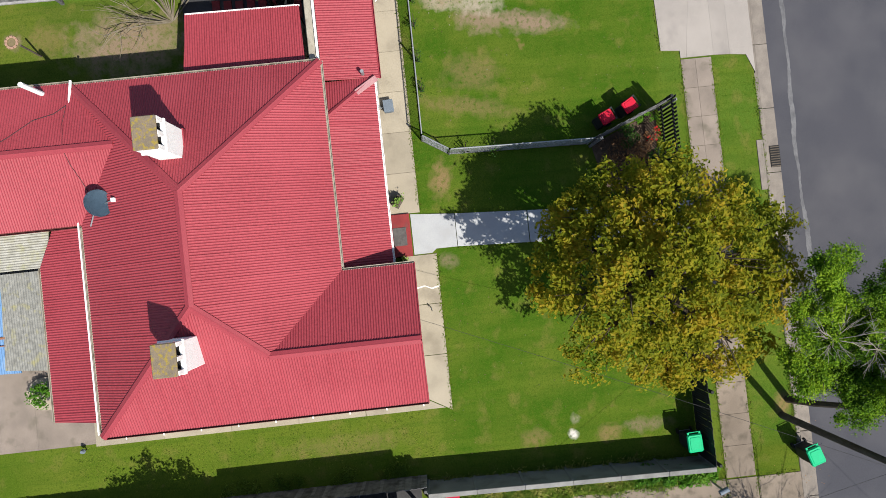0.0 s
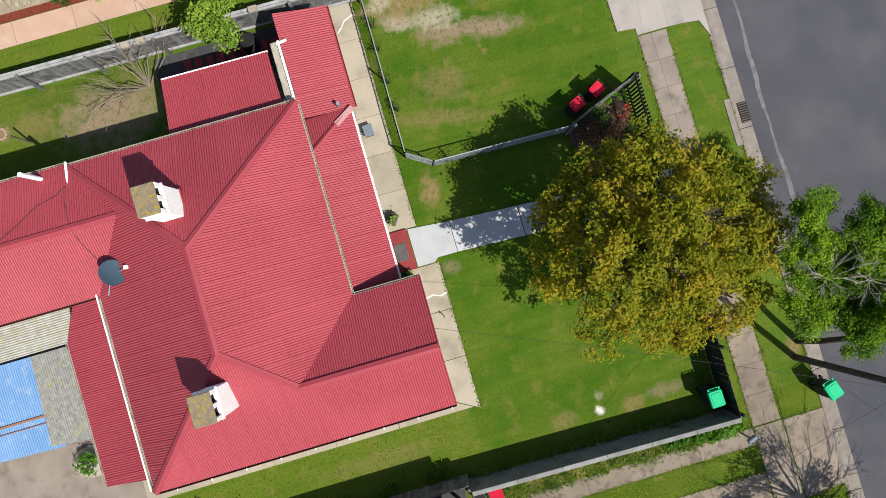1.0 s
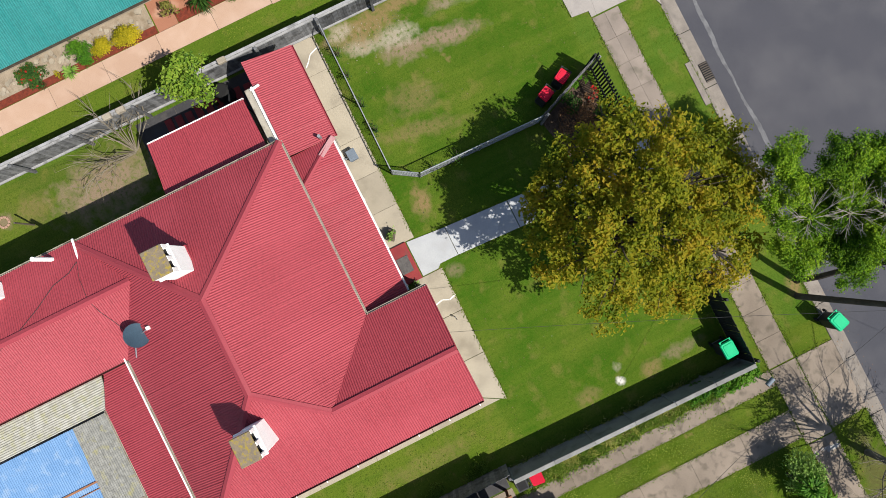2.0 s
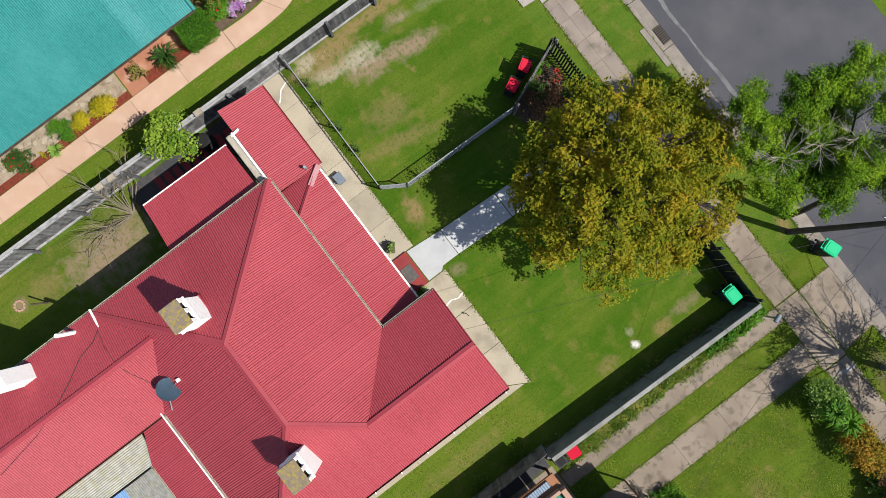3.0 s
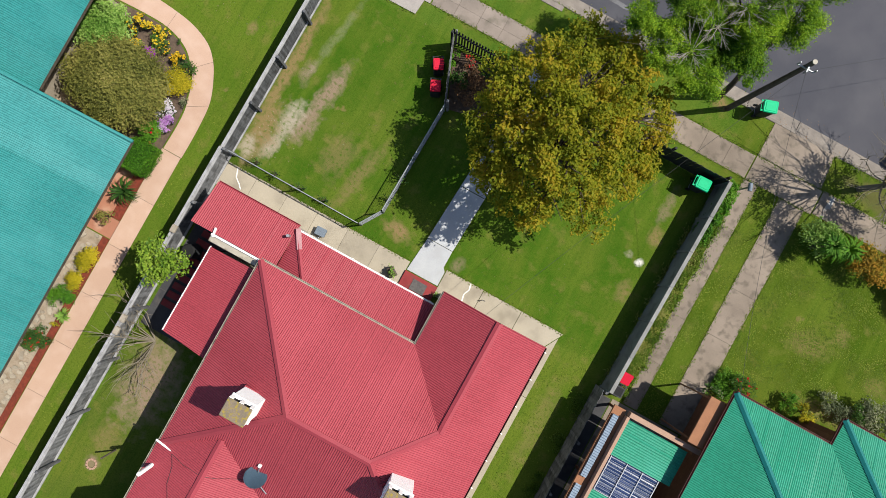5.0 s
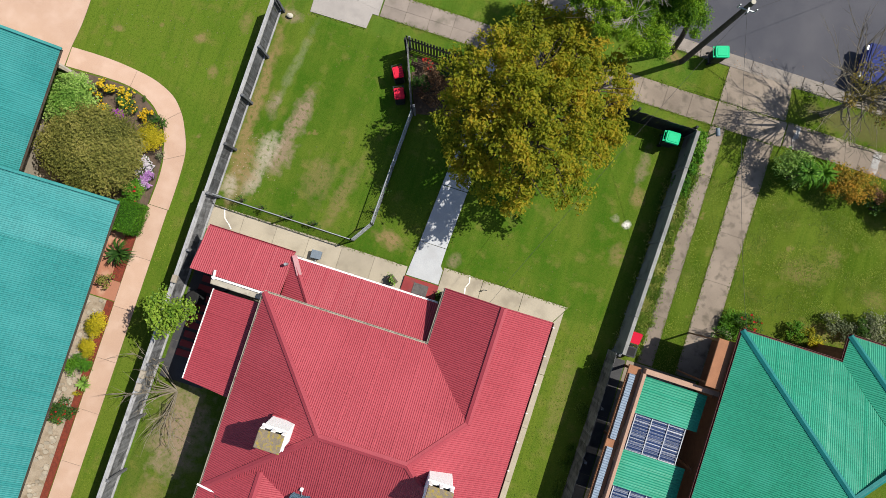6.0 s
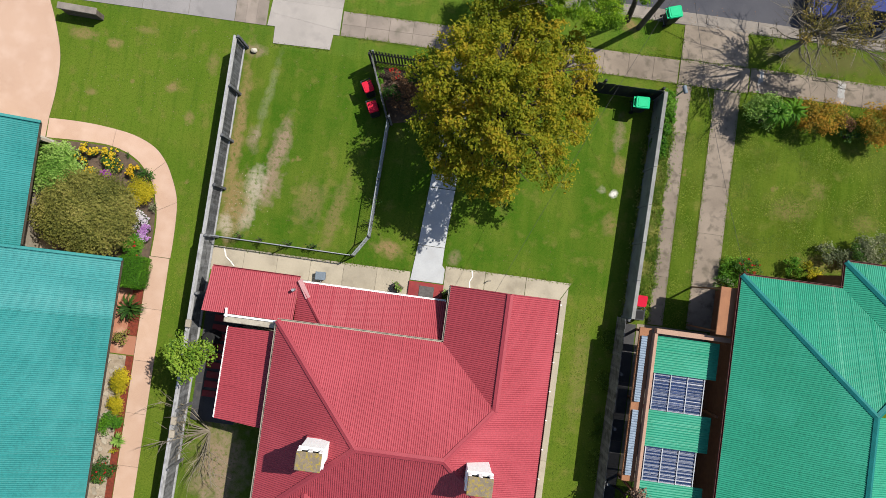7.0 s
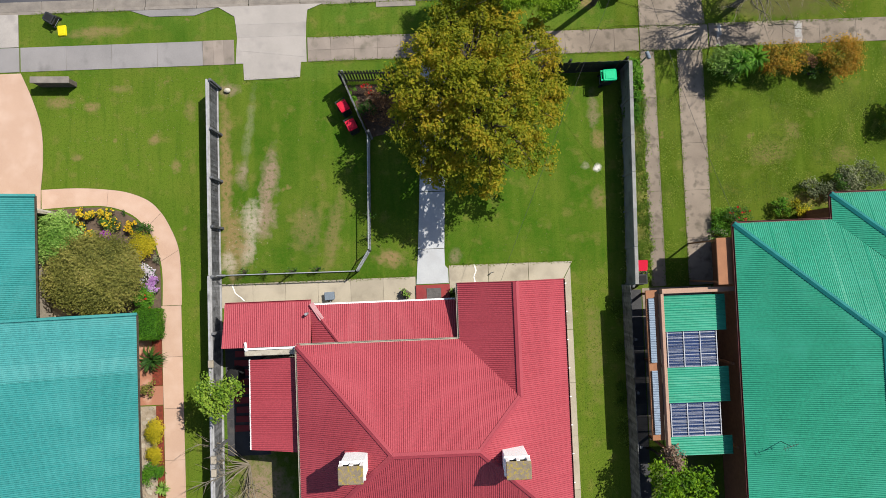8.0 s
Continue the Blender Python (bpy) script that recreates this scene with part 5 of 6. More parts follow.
# ---- bins ----
def wheelie_bin(label, x, y, turn, lid_mat, swing=0.0, w=0.58, d=0.70, h=1.0, group="wheelie bins", loose=None):
    """A wheeled rubbish bin: tapered body, hinged lid, handle bar, axle and two wheels."""
    ob = empty("wheelie_bin", label, "bin", (x, y, 0.0), turn, group)
    bm = bmesh.new()
    rings = []
    for z, a, b, off in ((0.05, 0.40, 0.46, 0.03), (0.3, 0.44, 0.52, 0.02), (h - 0.1, w - 0.06, d - 0.1, 0.0), (h - 0.09, w - 0.01, d - 0.05, 0.0), (h - 0.04, w - 0.01, d - 0.05, 0.0)):
        rings.append([bm.verts.new((sx * a / 2, sy * b / 2 + off, z)) for sx, sy in ((-0.85, -1), (0.85, -1), (1, -0.85), (1, 0.85), (0.85, 1), (-0.85, 1), (-1, 0.85), (-1, -0.85))])
    for r, s in zip(rings, rings[1:]):
        for k in range(8):
            bm.faces.new((r[k], r[(k + 1) % 8], s[(k + 1) % 8], s[k]))
    bm.faces.new(rings[0][::-1])
    bm.faces.new(rings[-1])
    part("body", bm, M_BIN, ob, "dark plastic bin body")
    bm = bmesh.new()
    rings = []
    for z, k in ((h - 0.035, 1.0), (h - 0.005, 1.0), (h + 0.035, 0.9), (h + 0.03, 0.72), (h + 0.045, 0.66)):
        rings.append([bm.verts.new((sx * w / 2 * k, sy * d / 2 * k, z)) for sx, sy in ((-0.82, -1), (0.82, -1), (1, -0.84), (1, 0.84), (0.82, 1), (-0.82, 1), (-1, 0.84), (-1, -0.84))])
    for r, s in zip(rings, rings[1:]):
        for k in range(8):
            bm.faces.new((r[k], r[(k + 1) % 8], s[(k + 1) % 8], s[k]))
    bm.faces.new(rings[0][::-1])
    bm.faces.new(rings[-1])
    if swing:
        hinge = Vector((0, -d / 2 - 0.06, h - 0.03))
        bmesh.ops.transform(bm, matrix=Matrix.Translation(hinge) @ Matrix.Rotation(radians(swing), 4, "X") @ Matrix.Translation(-hinge), verts=bm.verts)
        part("inside", box(-w / 2 + 0.06, w / 2 - 0.06, -d / 2 + 0.08, d / 2 - 0.08, h - 0.06, h - 0.034), M_DARK, ob, "dark inside of the open bin")
    if loose:
        bmesh.ops.transform(bm, matrix=pose(*loose, 0, 0, 4) @ Matrix.Translation((0, 0, 0.04 - h)), verts=bm.verts)
        tagged(part("bin_lid", bm, lid_mat), "bright yellow plastic bin lid lying on the grass", "lid")
        part("inside", box(-w / 2 + 0.06, w / 2 - 0.06, -d / 2 + 0.08, d / 2 - 0.08, h - 0.06, h - 0.034), M_DARK, ob, "dark inside of the open bin")
    else:
        part("lid", bm, lid_mat, ob, "bright plastic lid")
    part("handle", tube([(-0.24, -d / 2 - 0.07, h - 0.03), (0.24, -d / 2 - 0.07, h - 0.03)], 0.016, 7), lid_mat if lid_mat == M_BIN_G else M_BIN, ob)
    for sx in (-0.2, 0.2):
        part("hinge", box(sx - 0.03, sx + 0.03, -d / 2 - 0.08, -d / 2 + 0.03, h - 0.06, h - 0.01), lid_mat if lid_mat == M_BIN_G else M_BIN, ob)
    part("axle", tube([(-0.25, -0.22, 0.1), (0.25, -0.22, 0.1)], 0.012, 6), M_GALV, ob)
    for sx in (-1, 1):
        part("wheel", tube([(sx * 0.22, -0.22, 0.1), (sx * 0.27, -0.22, 0.1)], 0.1, 14), M_RUBBER, ob)
    return ob


wheelie_bin("dark wheelie bin with a bright green lid inside the fence corner", 7.62, 8.22, -88, M_BIN_G, w=0.53, d=0.63)
wheelie_bin("dark wheelie bin with a bright green lid at the kerb", 8.55, 12.42, -72, M_BIN_G, w=0.53, d=0.63)
wheelie_bin("dark wheelie bin with a red lid beside the angled fence", -4.09, 6.42, 205, M_BIN_R, w=0.45, d=0.5, h=0.93)
wheelie_bin("dark wheelie bin with a red lid beside the angled fence", -4.42, 7.28, 210, M_BIN_R, w=0.45, d=0.5, h=0.93)
wheelie_bin("dark wheelie bin with its red lid hanging open", 8.66, -1.02, 180, M_BIN_R, swing=165.0, w=0.47, d=0.5, h=0.93)
wheelie_bin("dark wheelie bin without its lid on the nature strip", -17.78, 12.0, 60, M_BIN_Y, w=0.4, d=0.5, h=0.5, loose=(-17.4, 11.52, 0.0))


# ---- trees ----
def lobes(rng, spec, per_lobe, clump=(0.18, 0.38), spread=1.0):
    """Clumps gathered in the crown's larger lobes (x, y, z, r)."""
    out = []
    for x, y, z, r in spec:
        for _ in range(max(3, int(per_lobe * r * r))):
            d = rng.normal(size=3)
            d *= rng.uniform(0.25, 1.0) ** 0.6 / np.linalg.norm(d)
            out.append((x + d[0] * r * spread, y + d[1] * r * spread, z + d[2] * r * 0.6, rng.uniform(*clump)))
    return out


def lobed_tree(label, base, fork, spec, per_lobe, per, leaf, leaf_mat, seed, trunk_r, bark, twig_centre=None, twig_count=0, category="tree", twig_reach=1.3, clump=(0.18, 0.38), fans=(), spread=1.0):
    rng = np.random.default_rng(seed)
    ob = empty("street_tree", label, category, base)
    f = Vector(fork) - Vector(base)
    part("trunk", tube([(0, 0, -0.1), f * 0.5 + Vector((0.04, -0.03, 0)), f], [trunk_r * 1.3, trunk_r, trunk_r * 0.8], 9), bark, ob)
    rel = [(x - base[0], y - base[1], z, r) for x, y, z, r in spec]
    for x, y, z, r in rel:
        h = Vector((x, y, z))
        mid = f.lerp(h, 0.5) + Vector((0, 0, 0.2))
        limb = part("limb", tube([f, mid, h], [trunk_r * 0.6, trunk_r * 0.36, trunk_r * 0.14], 7), bark, ob)
        for k in range(5):
            q = h + Vector(rng.normal(size=3)) * r * 0.6
            s = mid.lerp(h, rng.uniform(0.2, 0.95))
            part("branch", tube([s, s.lerp(q, 0.5) + Vector(rng.normal(size=3)) * 0.08, q], [trunk_r * 0.2, trunk_r * 0.12, trunk_r * 0.04], 5), bark, limb)
    for k in range(twig_count):
        c = Vector(twig_centre) - Vector(base)
        s = f.lerp(c, rng.uniform(0.7, 1.05)) + Vector(rng.normal(size=3)) * 0.3
        d = Vector((*rng.normal(size=2), rng.uniform(0.0, 0.7))).normalized() * twig_reach * rng.uniform(0.5, 1.1)
        m = s + d * 0.5 + Vector(rng.normal(size=3)) * 0.1
        bm = add_tube(bmesh.new(), [s, m, s + d], [0.016, 0.011, 0.004], 5)
        for _ in range(4):
            a = s.lerp(s + d, rng.uniform(0.35, 0.9))
            e = a + d * rng.uniform(0.2, 0.4) + Vector(rng.normal(size=3)) * 0.22
            add_tube(bm, [a, a.lerp(e, 0.5), e], [0.008, 0.006, 0.003], 4)
        part("twig", bm, bark, ob)
    for x, y, z in fans:
        # a dead fork whose pale twigs spread and fork again
        c = Vector((x - base[0], y - base[1], z))
        foot = f.lerp(c, 0.72) - Vector((0, 0, 0.3))
        part("dead_limb", tube([f, foot, c], [0.05, 0.04, 0.025], 6), M_BARK, ob)
        for k in range(11):
            a = k * math.tau / 11 + rng.uniform(-0.25, 0.25)
            e = c + Vector((math.cos(a), math.sin(a), rng.uniform(0.3, 0.9))) * rng.uniform(0.5, 0.95)
            m = c.lerp(e, 0.5) + Vector(rng.normal(size=3)) * 0.06
            bm = add_tube(bmesh.new(), [c, m, e], [0.012, 0.009, 0.004], 5)
            for _ in range(6):
                p = c.lerp(e, rng.uniform(0.35, 0.85))
                q = p + (e - c) * rng.uniform(0.3, 0.5) + Vector(rng.normal(size=3)) * 0.12
                add_tube(bm, [p, p.lerp(q, 0.5), q], [0.007, 0.005, 0.003], 4)
            part("twig", bm, M_PALETWIG, ob)
    cl = lobes(rng, rel, per_lobe, clump, spread)
    ps, ns = clump_leaves(cl, per, rng, 0.75, 0.3)
    crown = new("crown", leaf_mesh("crown", ps, ns, leaf, leaf_mat, seed + 1))
    crown.parent = ob
    return ob


def ring(cx, cy, z, r, n, lobe_r, wob, phase):
    return [(cx + math.cos(phase + k * math.tau / n) * r[0] * (1 + wob * math.sin(k * 2.3)), cy + math.sin(phase + k * math.tau / n) * r[1] * (1 + wob * math.cos(k * 1.7)), z + 0.25 * math.sin(k * 1.9), lobe_r) for k in range(n)]


BIG = ring(1.4, 6.55, 3.7, (2.75, 3.3), 14, 0.85, 0.09, 0.2) + ring(1.35, 6.5, 4.9, (2.05, 2.5), 10, 0.95, 0.1, 0.5) + ring(1.35, 6.3, 5.9, (1.15, 1.4), 6, 0.9, 0.1, 0.9) + [
    (1.3, 6.3, 6.5, 0.9), (3.7, 9.2, 4.3, 0.5), (1.7, 9.9, 4.6, 0.6), (0.4, 9.6, 4.4, 0.45), (-0.7, 4.1, 3.8, 0.65), (-1.0, 5.0, 4.0, 0.7), (-0.2, 3.6, 3.6, 0.5), (-1.3, 6.2, 3.9, 0.6), (4.6, 6.6, 3.7, 0.45), (-0.3, 6.8, 4.0, 0.7), (-0.5, 5.9, 3.8, 0.5), (4.3, 7.9, 3.9, 0.4), (-1.6, 7.6, 4.0, 0.4), (4.9, 8.3, 3.2, 0.28)]
BIG = [q for q in BIG if not (q[0] > 2.1 and q[1] < 4.0)]
lobed_tree("broad tree with yellow-green spring leaves over the front lawn", (1.45, 6.3, 0), (1.42, 6.28, 2.0), BIG, 27, 640, 0.15, L_BIG, 11, 0.17, M_BARK, clump=(0.2, 0.4), spread=1.15)
GREEN_LOBES = [(3.1, 13.75, 6.2, 0.95), (2.6, 13.0, 6.0, 0.5), (1.9, 11.0, 5.6, 0.8), (3.1, 10.5, 5.4, 1.0), (4.5, 10.2, 5.1, 0.9), (5.6, 11.2, 5.4, 0.7), (6.1, 13.2, 6.0, 0.95), (2.4, 12.1, 6.0, 0.75), (4.7, 13.7, 6.7, 0.9), (5.0, 12.2, 6.2, 0.7), (3.7, 11.5, 6.0, 0.55), (6.6, 14.4, 6.2, 0.7), (5.6, 15.0, 6.3, 0.8), (5.4, 11.9, 5.6, 0.7), (4.3, 12.2, 5.1, 1.1), (3.2, 12.7, 5.4, 1.0), (5.6, 12.7, 5.6, 0.8), (4.6, 11.0, 5.0, 0.9), (3.6, 11.2, 5.2, 0.8)]
lobed_tree("open green street tree with bare twigs showing", (6.75, 12.2, 0), (6.2, 12.2, 3.4), GREEN_LOBES, 32, 5200, 0.074, L_STREET, 21, 0.11, M_BARK, clump=(0.2, 0.38), fans=((3.98, 11.54, 5.9), (3.63, 10.5, 5.7), (5.3, 13.3, 6.1), (4.5, 12.4, 6.2)))
BARE_LOBES = [(13.1, 11.0, 4.2, 0.7), (13.8, 10.6, 4.4, 0.7), (12.9, 11.9, 4.5, 0.6), (14.0, 11.4, 4.8, 0.7), (14.6, 12.8, 3.6, 0.7), (15.4, 12.6, 3.5, 0.6), (15.6, 11.4, 3.3, 0.5), (16.4, 12.2, 3.4, 0.5), (14.2, 13.4, 4.2, 0.7), (16.8, 11.2, 3.2, 0.4), (15.2, 13.6, 4.0, 0.6), (16.9, 10.6, 3.0, 0.3)]
bare_tree = lobed_tree("nearly bare street tree with sparse brownish leaves", (13.95, 11.6, 0), (13.95, 11.65, 2.5), BARE_LOBES, 24, 700, 0.095, L_BROWN, 31, 0.11, M_BARE, (14.3, 11.8, 2.9), 26, twig_reach=1.7)
_b = np.random.default_rng(33)
for _k in range(20):
    # Long bare limbs that fan out and fork again and again.
    _a = _k * math.tau / 20 + _b.uniform(-0.12, 0.12)
    _l = _b.uniform(2.0, 3.3)
    _s = Vector((0.0, 0.05, 1.4 + 0.28 * (_k % 5)))
    _e = Vector((math.cos(_a) * _l, math.sin(_a) * _l, _b.uniform(2.8, 4.6)))
    _m = _s.lerp(_e, 0.5) + Vector(_b.normal(size=3)) * 0.3
    _bm = add_tube(bmesh.new(), [_s, _s.lerp(_m, 0.5) + Vector(_b.normal(size=3)) * 0.08, _m, _m.lerp(_e, 0.5) + Vector(_b.normal(size=3)) * 0.1, _e], [0.034, 0.027, 0.02, 0.012, 0.005], 6)
    for _ in range(7):
        _p = _m.lerp(_e, _b.uniform(-0.4, 0.85))
        _q = _p + (_e - _m).normalized() * _b.uniform(0.5, 1.1) + Vector(_b.normal(size=3)) * 0.3
        add_tube(_bm, [_p, _p.lerp(_q, 0.5) + Vector(_b.normal(size=3)) * 0.05, _q], [0.014, 0.01, 0.004], 4)
        for _ in range(2):
            _u = _p.lerp(_q, _b.uniform(0.3, 0.9))
            _v = _u + (_q - _p) * 0.4 + Vector(_b.normal(size=3)) * 0.15
            add_tube(_bm, [_u, _v], [0.007, 0.003], 4)
    part("limb", _bm, M_BARE, bare_tree)
tree("citrus_tree", "small round citrus tree beside the fence", (-9.6, -5.05, 0), (-9.55, -4.97, 3.2), (0.85, 0.85, 0.55), 44, 620, 0.135, L_CITRUS, 41, trunk_r=0.06, limbs=8, r_low=0.22, r_high=0.36)
tree("shrub_tree", "leafy green tree behind the carport", (9.35, -9.6, 0), (9.3, -9.7, 2.6), (1.3, 1.5, 1.2), 70, 480, 0.16, L_STREET, 51, trunk_r=0.07, limbs=9, r_low=0.28, r_high=0.45)


def bare_shrub(label, at, tips, seed, mat, spread=0.35):
    """Leafless stems that fan out from the ground."""
    rng = np.random.default_rng(seed)
    ob = empty("bare_shrub", label, "shrub", at)
    for x, y, z in tips:
        e = Vector((x - at[0], y - at[1], z))
        m = e * rng.uniform(0.4, 0.6) + Vector(rng.normal(size=3)) * 0.2 + Vector((0, 0, 0.2))
        bm = add_tube(bmesh.new(), [(0, 0, -0.05), m, e], [0.026, 0.017, 0.006], 5)
        for _ in range(6):
            s = m.lerp(e, rng.uniform(0.0, 0.9))
            q = s + (e - m).normalized() * 0.45 + Vector(rng.normal(size=3)) * spread
            add_tube(bm, [s, s.lerp(q, 0.5) + Vector(rng.normal(size=3)) * 0.04, q], [0.012, 0.008, 0.003], 4)
        part("stem", bm, mat, ob)
    return ob


_r = np.random.default_rng(77)
bare_shrub("leafless pale-stemmed shrub on the side lawn", (-9.35, -8.7, 0), [(-9.35 + math.cos(a) * r, -8.7 + math.sin(a) * r, h) for a, r, h in zip(_r.uniform(1.9, 5.6, 20), _r.uniform(0.8, 2.4, 20), _r.uniform(0.6, 1.9, 20))], 78, M_BARE)
tree("dry_shrub", "dry tangled brown shrub against the carport", (8.75, -8.75, 0), (8.95, -8.45, 2.6), (0.5, 0.5, 0.5), 40, 420, 0.13, L_DRYTWIG, 61, trunk_r=0.05, limbs=8, r_low=0.14, r_high=0.26, category="shrub")


# ---- garden of the teal house ----
def bed(name, label, poly, mat, top=0.03):
    return tagged(part(name, prism(poly, -0.05, top), mat), label, "garden bed", kind="structure")


def build_west_garden():
    bed("garden_bed", "dark soil garden bed inside the curved path", [(-18.2, 3.2), (-16.9, 3.26), (-15.77, 3.25), (-14.9, 3.04), (-14.28, 2.68), (-13.8, 2.15), (-13.52, 1.7), (-13.32, 1.05), (-13.17, 0.45), (-13.13, -0.3), (-13.16, -2.9), (-17.5, -2.05), (-17.5, 3.1)], M_SOIL)
    bed("mulch_bed", "red bark mulch bed along the path", [(-13.62, -2.95), (-13.17, -2.9), (-13.17, -4.98), (-13.62, -4.98)], M_MULCH)
    bed("mulch_bed", "red bark mulch bed along the path", [(-13.49, -5.88), (-13.17, -5.88), (-13.19, -20), (-13.49, -20)], M_MULCH)
    bed("paved_strip", "pink paved strip under the eaves", [(-14.44, -2.3), (-13.63, -2.3), (-13.63, -4.98), (-14.44, -4.98)], M_SALMONPAVE, 0.015)
    bed("sandy_strip", "pale sandy strip beside the house wall", [(-18.1, 3.0), (-17.3, 3.0), (-17.2, -2.0), (-18.1, -2.0)], M_PALEDIRT, 0.04)
    shrub("shrub", "large olive-brown fine-leaved bush", (-15.65, 0.05, 0), (1.92, 1.75, 1.3), 1050, 0.105, L_OLIVE, 101, 110)
    shrub("shrub", "soft lime-green rounded leafy bush", (-17.3, 1.75, 0), (1.15, 1.2, 1.15), 1000, 0.11, L_LIME, 102, 40)
    shrub("shrub", "clipped golden-yellow bush beside the curved path", (-13.72, 1.35, 0), (0.62, 0.66, 0.65), 1500, 0.065, L_YELLOW, 103, 34)
    shrub("shrub", "glossy green bush beside the hedge", (-13.65, -1.1, 0), (0.62, 0.6, 0.7), 900, 0.09, L_HEDGE, 104, 16, flowers=L_REDPETAL, petals=14)
    shrub("flower_clump", "clump of mauve and white garden flowers", (-13.38, -0.45, 0), (0.34, 0.5, 0.28), 1000, 0.065, L_DARK, 105, 16, category="flowers", flowers=L_PURPLE, petals=800)
    shrub("flower_clump", "clump of white garden flowers", (-13.72, 0.1, 0), (0.42, 0.45, 0.27), 900, 0.065, L_DARK, 106, 14, category="flowers", flowers=L_WHITEPETAL, petals=500)
    shrub("flower_clump", "low purple flowers among green leaves", (-15.6, 1.95, 0), (0.5, 0.3, 0.25), 700, 0.08, L_DARK, 107, 10, category="flowers", flowers=L_MAGENTA, petals=300)
    for k, (x, y, rx, ry, n) in enumerate(((-16.3, 3.0, 0.55, 0.28, 130), (-15.35, 2.95, 0.5, 0.28, 90), (-16.8, 2.45, 0.5, 0.4, 120), (-16.2, 1.95, 0.4, 0.3, 90), (-14.35, 2.3, 0.4, 0.3, 110), (-15.3, 2.45, 0.6, 0.4, 50))):
        shrub("flower_clump", "green clump with yellow and orange flowers", (x, y, 0), (rx, ry, 0.36), 900, 0.085, L_DARK, 110 + k, 14, category="flowers", flowers=L_GOLD, petals=n, group="flowers in the curved bed")
    shrub("shrub", "bright green low leafy plant", (-17.5, 2.85, 0), (0.5, 0.35, 0.4), 700, 0.1, L_LIME, 120, 12)
    shrub("shrub", "dark green low bush by the path", (-13.7, 2.1, 0), (0.35, 0.35, 0.4), 900, 0.08, L_DARK, 121, 12)
    shrub("shrub", "grey-green low cushion plant", (-13.2, 0.8, 0), (0.22, 0.3, 0.25), 1200, 0.06, L_SILVER, 122, 10)
    shrub("shrub", "tiny dark tuft on bare soil", (-14.75, 2.95, 0), (0.14, 0.14, 0.15), 1500, 0.05, L_DARK, 123, 6)
    # clipped hedge
    hedge = empty("hedge", "dense clipped green hedge block", "hedge", (-13.5, -2.15, 0))
    rng = np.random.default_rng(130)
    n = 7000
    face = rng.integers(0, 3, n)
    u, v, s = rng.uniform(-1, 1, n), rng.uniform(-1, 1, n), rng.choice([-1, 1], n)
    ps = np.where((face == 0)[:, None], np.stack([u * 0.5, v * 0.62, np.full(n, 0.95)], 1), np.where((face == 1)[:, None], np.stack([s * 0.5, u * 0.62, (v + 1) * 0.48], 1), np.stack([u * 0.5, s * 0.62, (v + 1) * 0.48], 1)))
    ns = np.where((face == 0)[:, None], np.array([[0, 0, 1.0]]), np.where((face == 1)[:, None], np.stack([s, 0 * s, 0 * s], 1), np.stack([0 * s, s, 0 * s], 1))) + rng.normal(size=(n, 3)) * 0.5
    fo = new("foliage", leaf_mesh("foliage", ps + rng.normal(size=(n, 3)) * 0.04, ns, 0.07, L_HEDGE, 131))
    fo.parent = hedge
    part("inner_mass", box(-0.42, 0.42, -0.54, 0.54, 0, 0.86, 0.05), L_DARK, hedge)
    spiky("strap_leaf_plant", "dark green strap-leaved clump in red mulch", (-13.45, -3.75, 0), 0.75, 0.8, 140, L_DARK, 80, 0.05)
    shrub("shrub", "sparse reddish-green shrub in the mulch", (-13.65, -5.0, 0), (0.5, 0.42, 0.5), 320, 0.1, L_OLIVE, 141, 12)
    shrub("shrub", "clipped yellow box bush", (-13.38, -6.95, 0), (0.44, 0.62, 0.5), 1500, 0.06, L_YELLOW, 142, 34, group="yellow bushes")
    shrub("shrub", "clipped yellow box bush", (-13.38, -7.98, 0), (0.4, 0.45, 0.5), 1500, 0.06, L_YELLOW, 143, 30, group="yellow bushes")
    shrub("shrub", "round fresh green bush", (-13.5, -8.8, 0), (0.58, 0.5, 0.65), 1100, 0.08, L_HEDGE, 144, 18)
    spiky("strap_leaf_plant", "pale green strap-leaved tuft by the path", (-13.2, -9.55, 0), 0.42, 0.4, 145, L_LIME, 36, 0.06)
    shrub("shrub", "dark green bush with red tips", (-13.5, -10.9, 0), (0.62, 0.6, 0.6), 1000, 0.08, L_DARK, 146, 18, flowers=L_REDPETAL, petals=40)
    shrub("flower_clump", "small yellow flowers on stone edging", (-13.35, -10.05, 0), (0.22, 0.2, 0.2), 900, 0.06, L_YELLOW, 147, 8, category="flowers")
    # rough stone edging
    edging = empty("stone_edging", "rough pale stone edging along the mulch bed", "edging", kind="structure")
    for k in range(150):
        cx, cy = -13.9 + _r.uniform(-0.42, 0.32), -5.98 - k * 0.093
        s = _r.uniform(0.06, 0.13)
        poly = [(cx + math.cos(a) * s * _r.uniform(0.75, 1.25), cy + math.sin(a) * s * _r.uniform(0.6, 1.0)) for a in np.linspace(0, math.tau, 8)[:-1]]
        part("stone", prism(poly, -0.02, 0.05 + _r.uniform(0, 0.07)), M_STONE, edging)
    part("gravel_bed", box(-14.44, -13.5, -20, -5.9, -0.05, 0.02), M_PALEDIRT, edging)
    sign = empty("brick_letterbox", "low stone-faced letterbox wall on the lawn", "letterbox", (-17.55, 9.0, 0), -2)
    part("wall_body", box(-0.85, 0.78, -0.12, 0.12, 0, 0.72, 0.02), M_POLE, sign)
